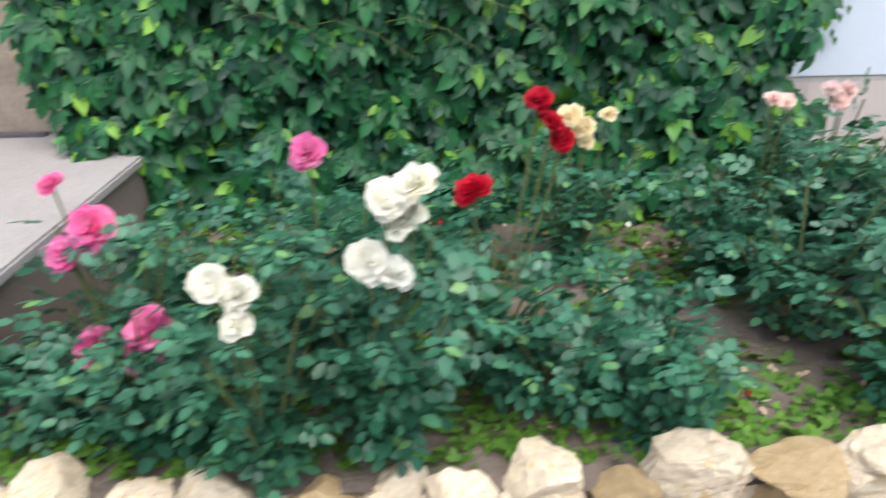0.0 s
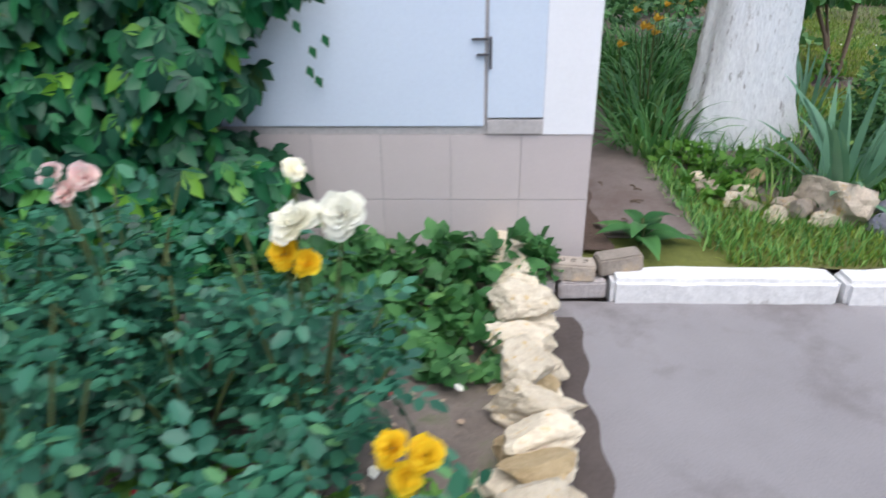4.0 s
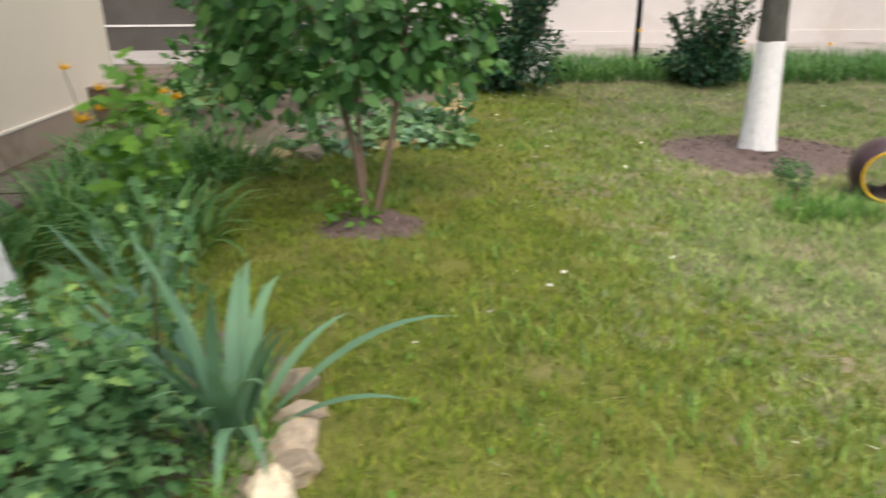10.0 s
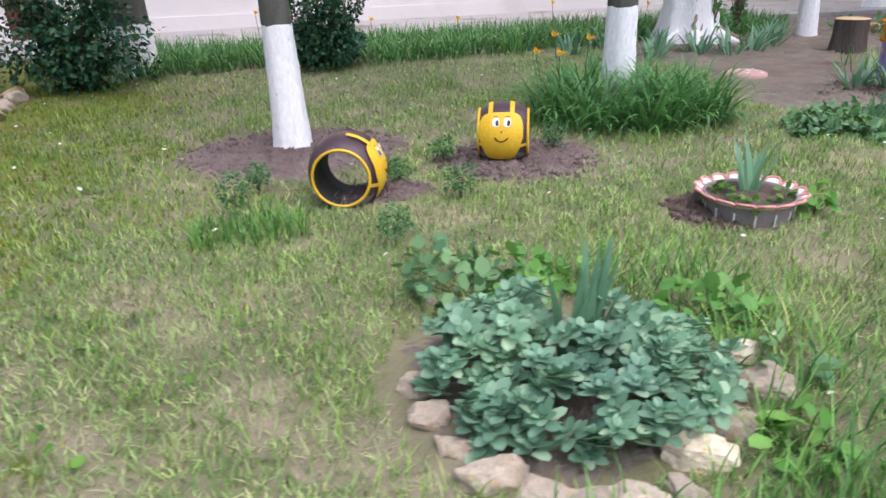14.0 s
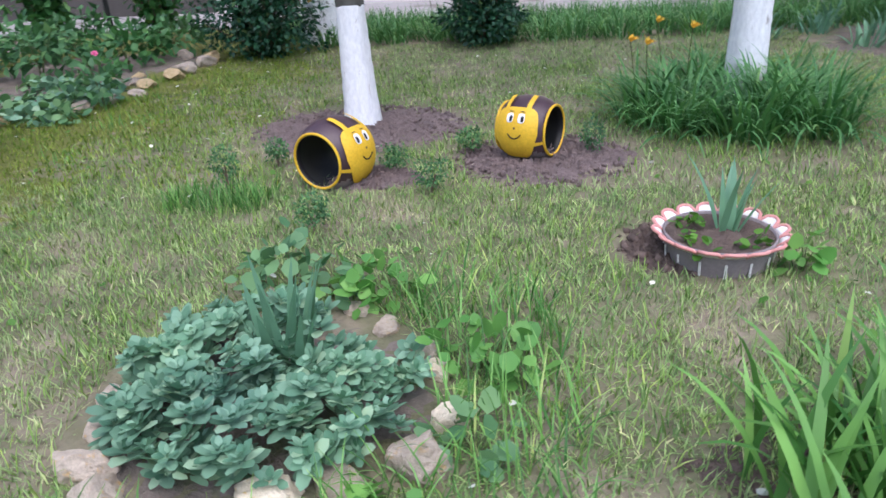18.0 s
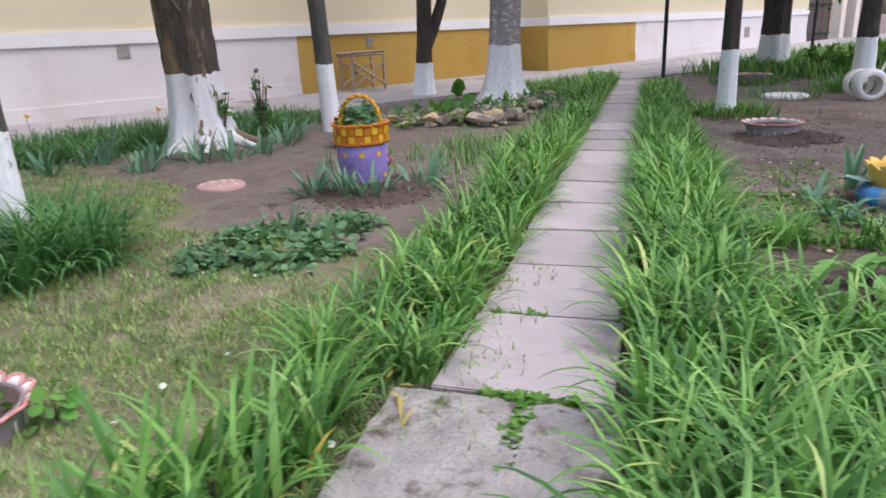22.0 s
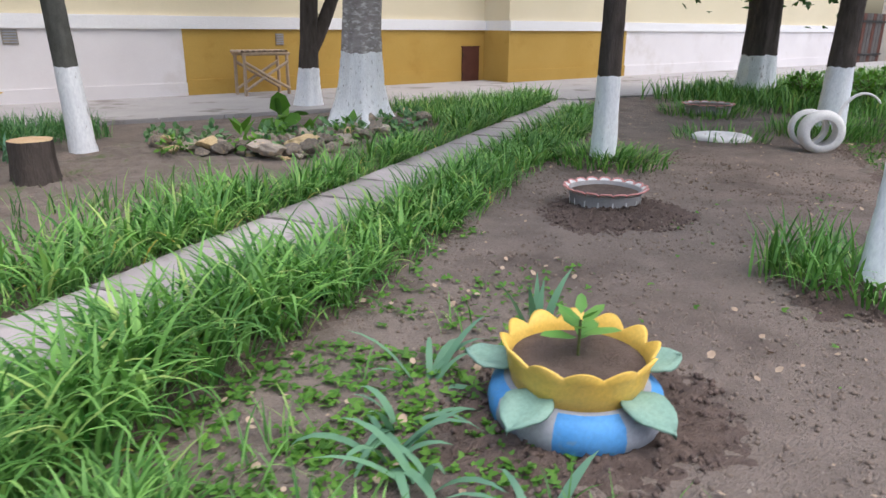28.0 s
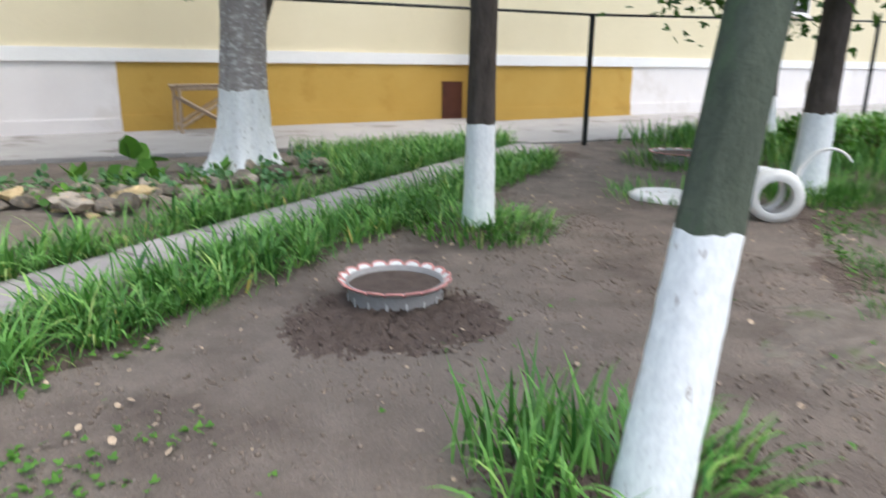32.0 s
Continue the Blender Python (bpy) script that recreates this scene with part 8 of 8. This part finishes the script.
x, y = spots(9000, 18.6, 24.5, 0.2, 4.6, 437, lambda x, y: (y < 0.6 + 0.755 * (x - 18.7)) & (bumps(x, y, 2.6, 3) + 0.6 * bumps(x, y, 5.5, 6) > 0.0))
grass("yard_grass", "low green growth at the side of the dirt yard", x, y, (0.03, 0.11), (0.008, 0.016), L_SHADY, 438, (0.3, 1.1), (0.3, 1.2), 3)
x, y = spots(9000, 25.5, 40, 3.6, 9.2, 339, lambda x, y: y > 4.2 + 0.5 * bumps(x, y, 0.7))
grass("far_grass", "bright long grass at the yard's far end", x, y, (0.25, 0.6), (0.018, 0.035), L_GRASS, 340, (0.05, 0.5), (0.4, 1.4), 3)
for k, (x, y) in enumerate(((26.3, 5.6), (27.2, 5.2), (28.3, 5.8), (29.3, 5.2), (26.9, 6.3), (30.4, 6.0))):
    big_shrub(x, y, 0.7, 0.45, 260, "leafy yellow-green plants in the far bed", 350 + k, (0.1, 0.18), L_WEED, LEAF)
x, y = spots(5200, 12.6, 20.5, 5.2, 9.2, 341, lambda x, y: (along(x, y)[1] < -0.6) & (along(x, y)[1] > np.where(x > 15.2, -0.95, -3.6)) & (bumps(x, y, 1.2, 5) > np.where(x > 15.2, 0.1, -0.35)) & ~dug_at(x, y, BEDS))
grass("bed_grass", "daylily and grass tufts between path and beds", x, y, (0.15, 0.38), (0.009, 0.017), L_GRASS, 342, (0.05, 0.5), (0.5, 1.7), 4)
x, y = spots(4200, 19.5, 24.3, 8.3, 10.6, 343, lambda x, y: (along(x, y)[1] < 0) & (y < pave_edge(x) - 0.05))
grass("bed_grass", "long grass beyond the old tree's bed", x, y, (0.2, 0.42), (0.01, 0.018), L_GRASS, 344, (0.05, 0.5), (0.5, 1.7), 4)
for k in range(24):
    x, y = 15.2 + 0.18 * k + R.uniform(-0.2, 0.2), 8.45 + R.uniform(-0.7, 0.9)
    b = thing("leafy_weed", "leafy weed in the old tree's bed", "weed", group="weeds of the tree bed")
    stems(b, x, y, 5, 0.16, 0.14, 0.004, M_STEM, 560 + k)
    leaf_cloud("foliage", 45, (x, y, 0.04), (0.22, 0.22, 0.18), OVATE if k % 3 else LEAF, (0.07, 0.12), L_WEED if k % 4 == 0 else L_BERRY, b, 360 + k, "", 1.0, 0.3, 0.0)
hl = thing("broadleaf_weed", "large-leaved bright green weed in the old tree's bed", "weed")
leaf_cloud("foliage", 10, (16.9, 8.9, 0.2), (0.2, 0.2, 0.25), ROUND, (0.25, 0.35), L_WEED, hl, 380, "", 0.5, 0.3, 0.0)

# the turned soil along the edge of the side grass, and weeds in the yard
g = np.random.default_rng(410)
q = g.uniform(0, 1, 2600)
x, y = 18.5 + 4.6 * q + g.normal(0, 0.13, 2600), 0.62 + 3.3 * q + g.normal(0, 0.13, 2600) + 0.1 * np.sin(9 * q)
CLOD = ([(0.5, 0, 0), (-0.5, 0.1, 0), (0, 0.5, 0.05), (0.1, -0.5, 0), (0, 0, 0.4), (0, 0, -0.4)], [(0, 2, 4), (2, 1, 4), (1, 3, 4), (3, 0, 4), (2, 0, 5), (1, 2, 5), (3, 1, 5), (0, 3, 5)])
tagged(new("soil_clods", mesh_from("soil_clods", *scatter_leaves(*CLOD, np.stack([x, y, gz(x, y) + 0.002], -1), g.normal(0, 1, (2600, 3)), g.normal(0, 1, (2600, 3)), 0.01 + 0.03 * g.uniform(0, 1, 2600) ** 2.5), M_CRUMB)), "crumbled clods along the edge of the side grass", "soil", kind="stuff")
scatter_stuff("yard_weeds", "small weeds under the side grass of the yard", 2600, 18.6, 24.5, 0.3, 4.0, TRI, (0.03, 0.07), L_WEED, 411, lambda x, y: (y < 0.7 + 0.755 * (x - 18.7)) & (bumps(x, y, 1.8, 8) > -0.1))
scatter_stuff("yard_weeds", "sparse tiny weeds on the trodden earth", 420, 15.5, 20.5, -0.1, 3.2, TRI, (0.02, 0.045), L_WEED, 412, lambda x, y: bumps(x, y, 2.2, 7) > 0.25)
for k, (x, y, s) in enumerate(((16.3, 8.7, 0.3), (17.1, 8.35, 0.26), (17.9, 8.55, 0.24))):
    b = thing("leafy_weed", "young weed with upright bright oval leaves", "weed", group="weeds of the tree bed")
    for i in range(4):
        a = 1.7 * i + k
        child("leaf", mesh_from("leaf", *scatter_leaves(*LEAF, np.array([[x + 0.03 * math.cos(a), y + 0.03 * math.sin(a), 0.04 + 0.03 * i]]), np.array([[0.6 * math.cos(a), 0.6 * math.sin(a), 1.0]]), np.array([[-math.cos(a), -math.sin(a), 0.7]]), np.array([s])), L_WEED), b)

# clods of the dug soil
for k, (x, y, rx, ry, n) in enumerate(((6.25, 5.75, 0.98, 0.88, 900), (7.76, 4.78, 0.68, 0.62, 600), (17.55, 3.5, 0.8, 0.68, 700), (14.82, 1.48, 0.74, 0.62, 700), (17.45, 1.33, 0.66, 0.58, 400), (12.3, 5.4, 0.9, 0.8, 500), (6.66, 4.4, 0.34, 0.25, 90), (8.43, 3.37, 0.38, 0.33, 220), (2.88, 3.72, 0.34, 0.28, 70), (12.4, 0.95, 1.0, 0.7, 600), (17.5, 1.33, 0.85, 0.75, 260))):
    g = np.random.default_rng(390 + k)
    a, q = g.uniform(0, 6.28, n), np.sqrt(g.uniform(0, 1, n))
    p = np.stack([x + 0.93 * rx * q * np.cos(a), y + 0.93 * ry * q * np.sin(a), gz(x, y) + 0.002 + (0.03 if x < 9 else 0.05) * (1 - (0.93 * q) ** 2.2)], -1)
    shape = [(0.5, 0, 0), (-0.5, 0.1, 0), (0, 0.5, 0.05), (0.1, -0.5, 0), (0, 0, 0.4), (0, 0, -0.4)]
    fc = [(0, 2, 4), (2, 1, 4), (1, 3, 4), (3, 0, 4), (2, 0, 5), (1, 2, 5), (3, 1, 5), (0, 3, 5)]
    v, f = scatter_leaves(shape, fc, p, g.normal(0, 1, (n, 3)), g.normal(0, 1, (n, 3)), (0.016 + 0.055 * g.uniform(0, 1, n) ** 2 if x < 9 else 0.01 + 0.034 * g.uniform(0, 1, n) ** 2.2))
    tagged(new("soil_clods", mesh_from("soil_clods", v, f, M_DRYSOIL if x < 8 else M_CLOD)), "crumbled clods of dug soil", "soil", kind="stuff")

scatter_stuff("pebbles", "small pebbles and crumbs on the bare earth", 1100, 11.3, 21, -0.15, 6.5, ROUND, (0.006, 0.02), M_GREYST, 401, lambda x, y: along(x, y)[1] > 1.3, 0.0, category="pebbles")

g = np.random.default_rng(402)
x, y = spots(24000, 11.2, 21.0, -0.15, 6.5, 403, lambda x, y: (along(x, y)[1] > 1.3) & (bumps(x, y, 1.4, 6) > -0.5))
v, f = scatter_leaves(shape, fc, np.stack([x, y, gz(x, y) + 0.003], -1), g.normal(0, 1, (len(x), 3)), g.normal(0, 1, (len(x), 3)), 0.007 + 0.034 * g.uniform(0, 1, len(x)) ** 3)
tagged(new("earth_crumbs", mesh_from("earth_crumbs", v, f, M_CRUMB)), "crumbs of dry earth on the trodden yard", "soil", kind="stuff")

for k in range(14):
    x, y, a, l = R.uniform(0.16, 0.5), R.uniform(0.35, 3.2), R.uniform(0, 3.1), R.uniform(0.03, 0.08)
    tw = thing("twig", "short dry twig on the wall strip", "twig", Matrix.Translation((x, y, 0.029)), "fallen twigs")
    child("stick", tube_mesh("stick", [([(0, 0, 0), (l * 0.5 * math.cos(a), l * 0.5 * math.sin(a), 0.004), (l * math.cos(a + 0.3), l * math.sin(a + 0.3), 0)], 0.0035)], M_TWIG, 5), tw)

# ---- end ----
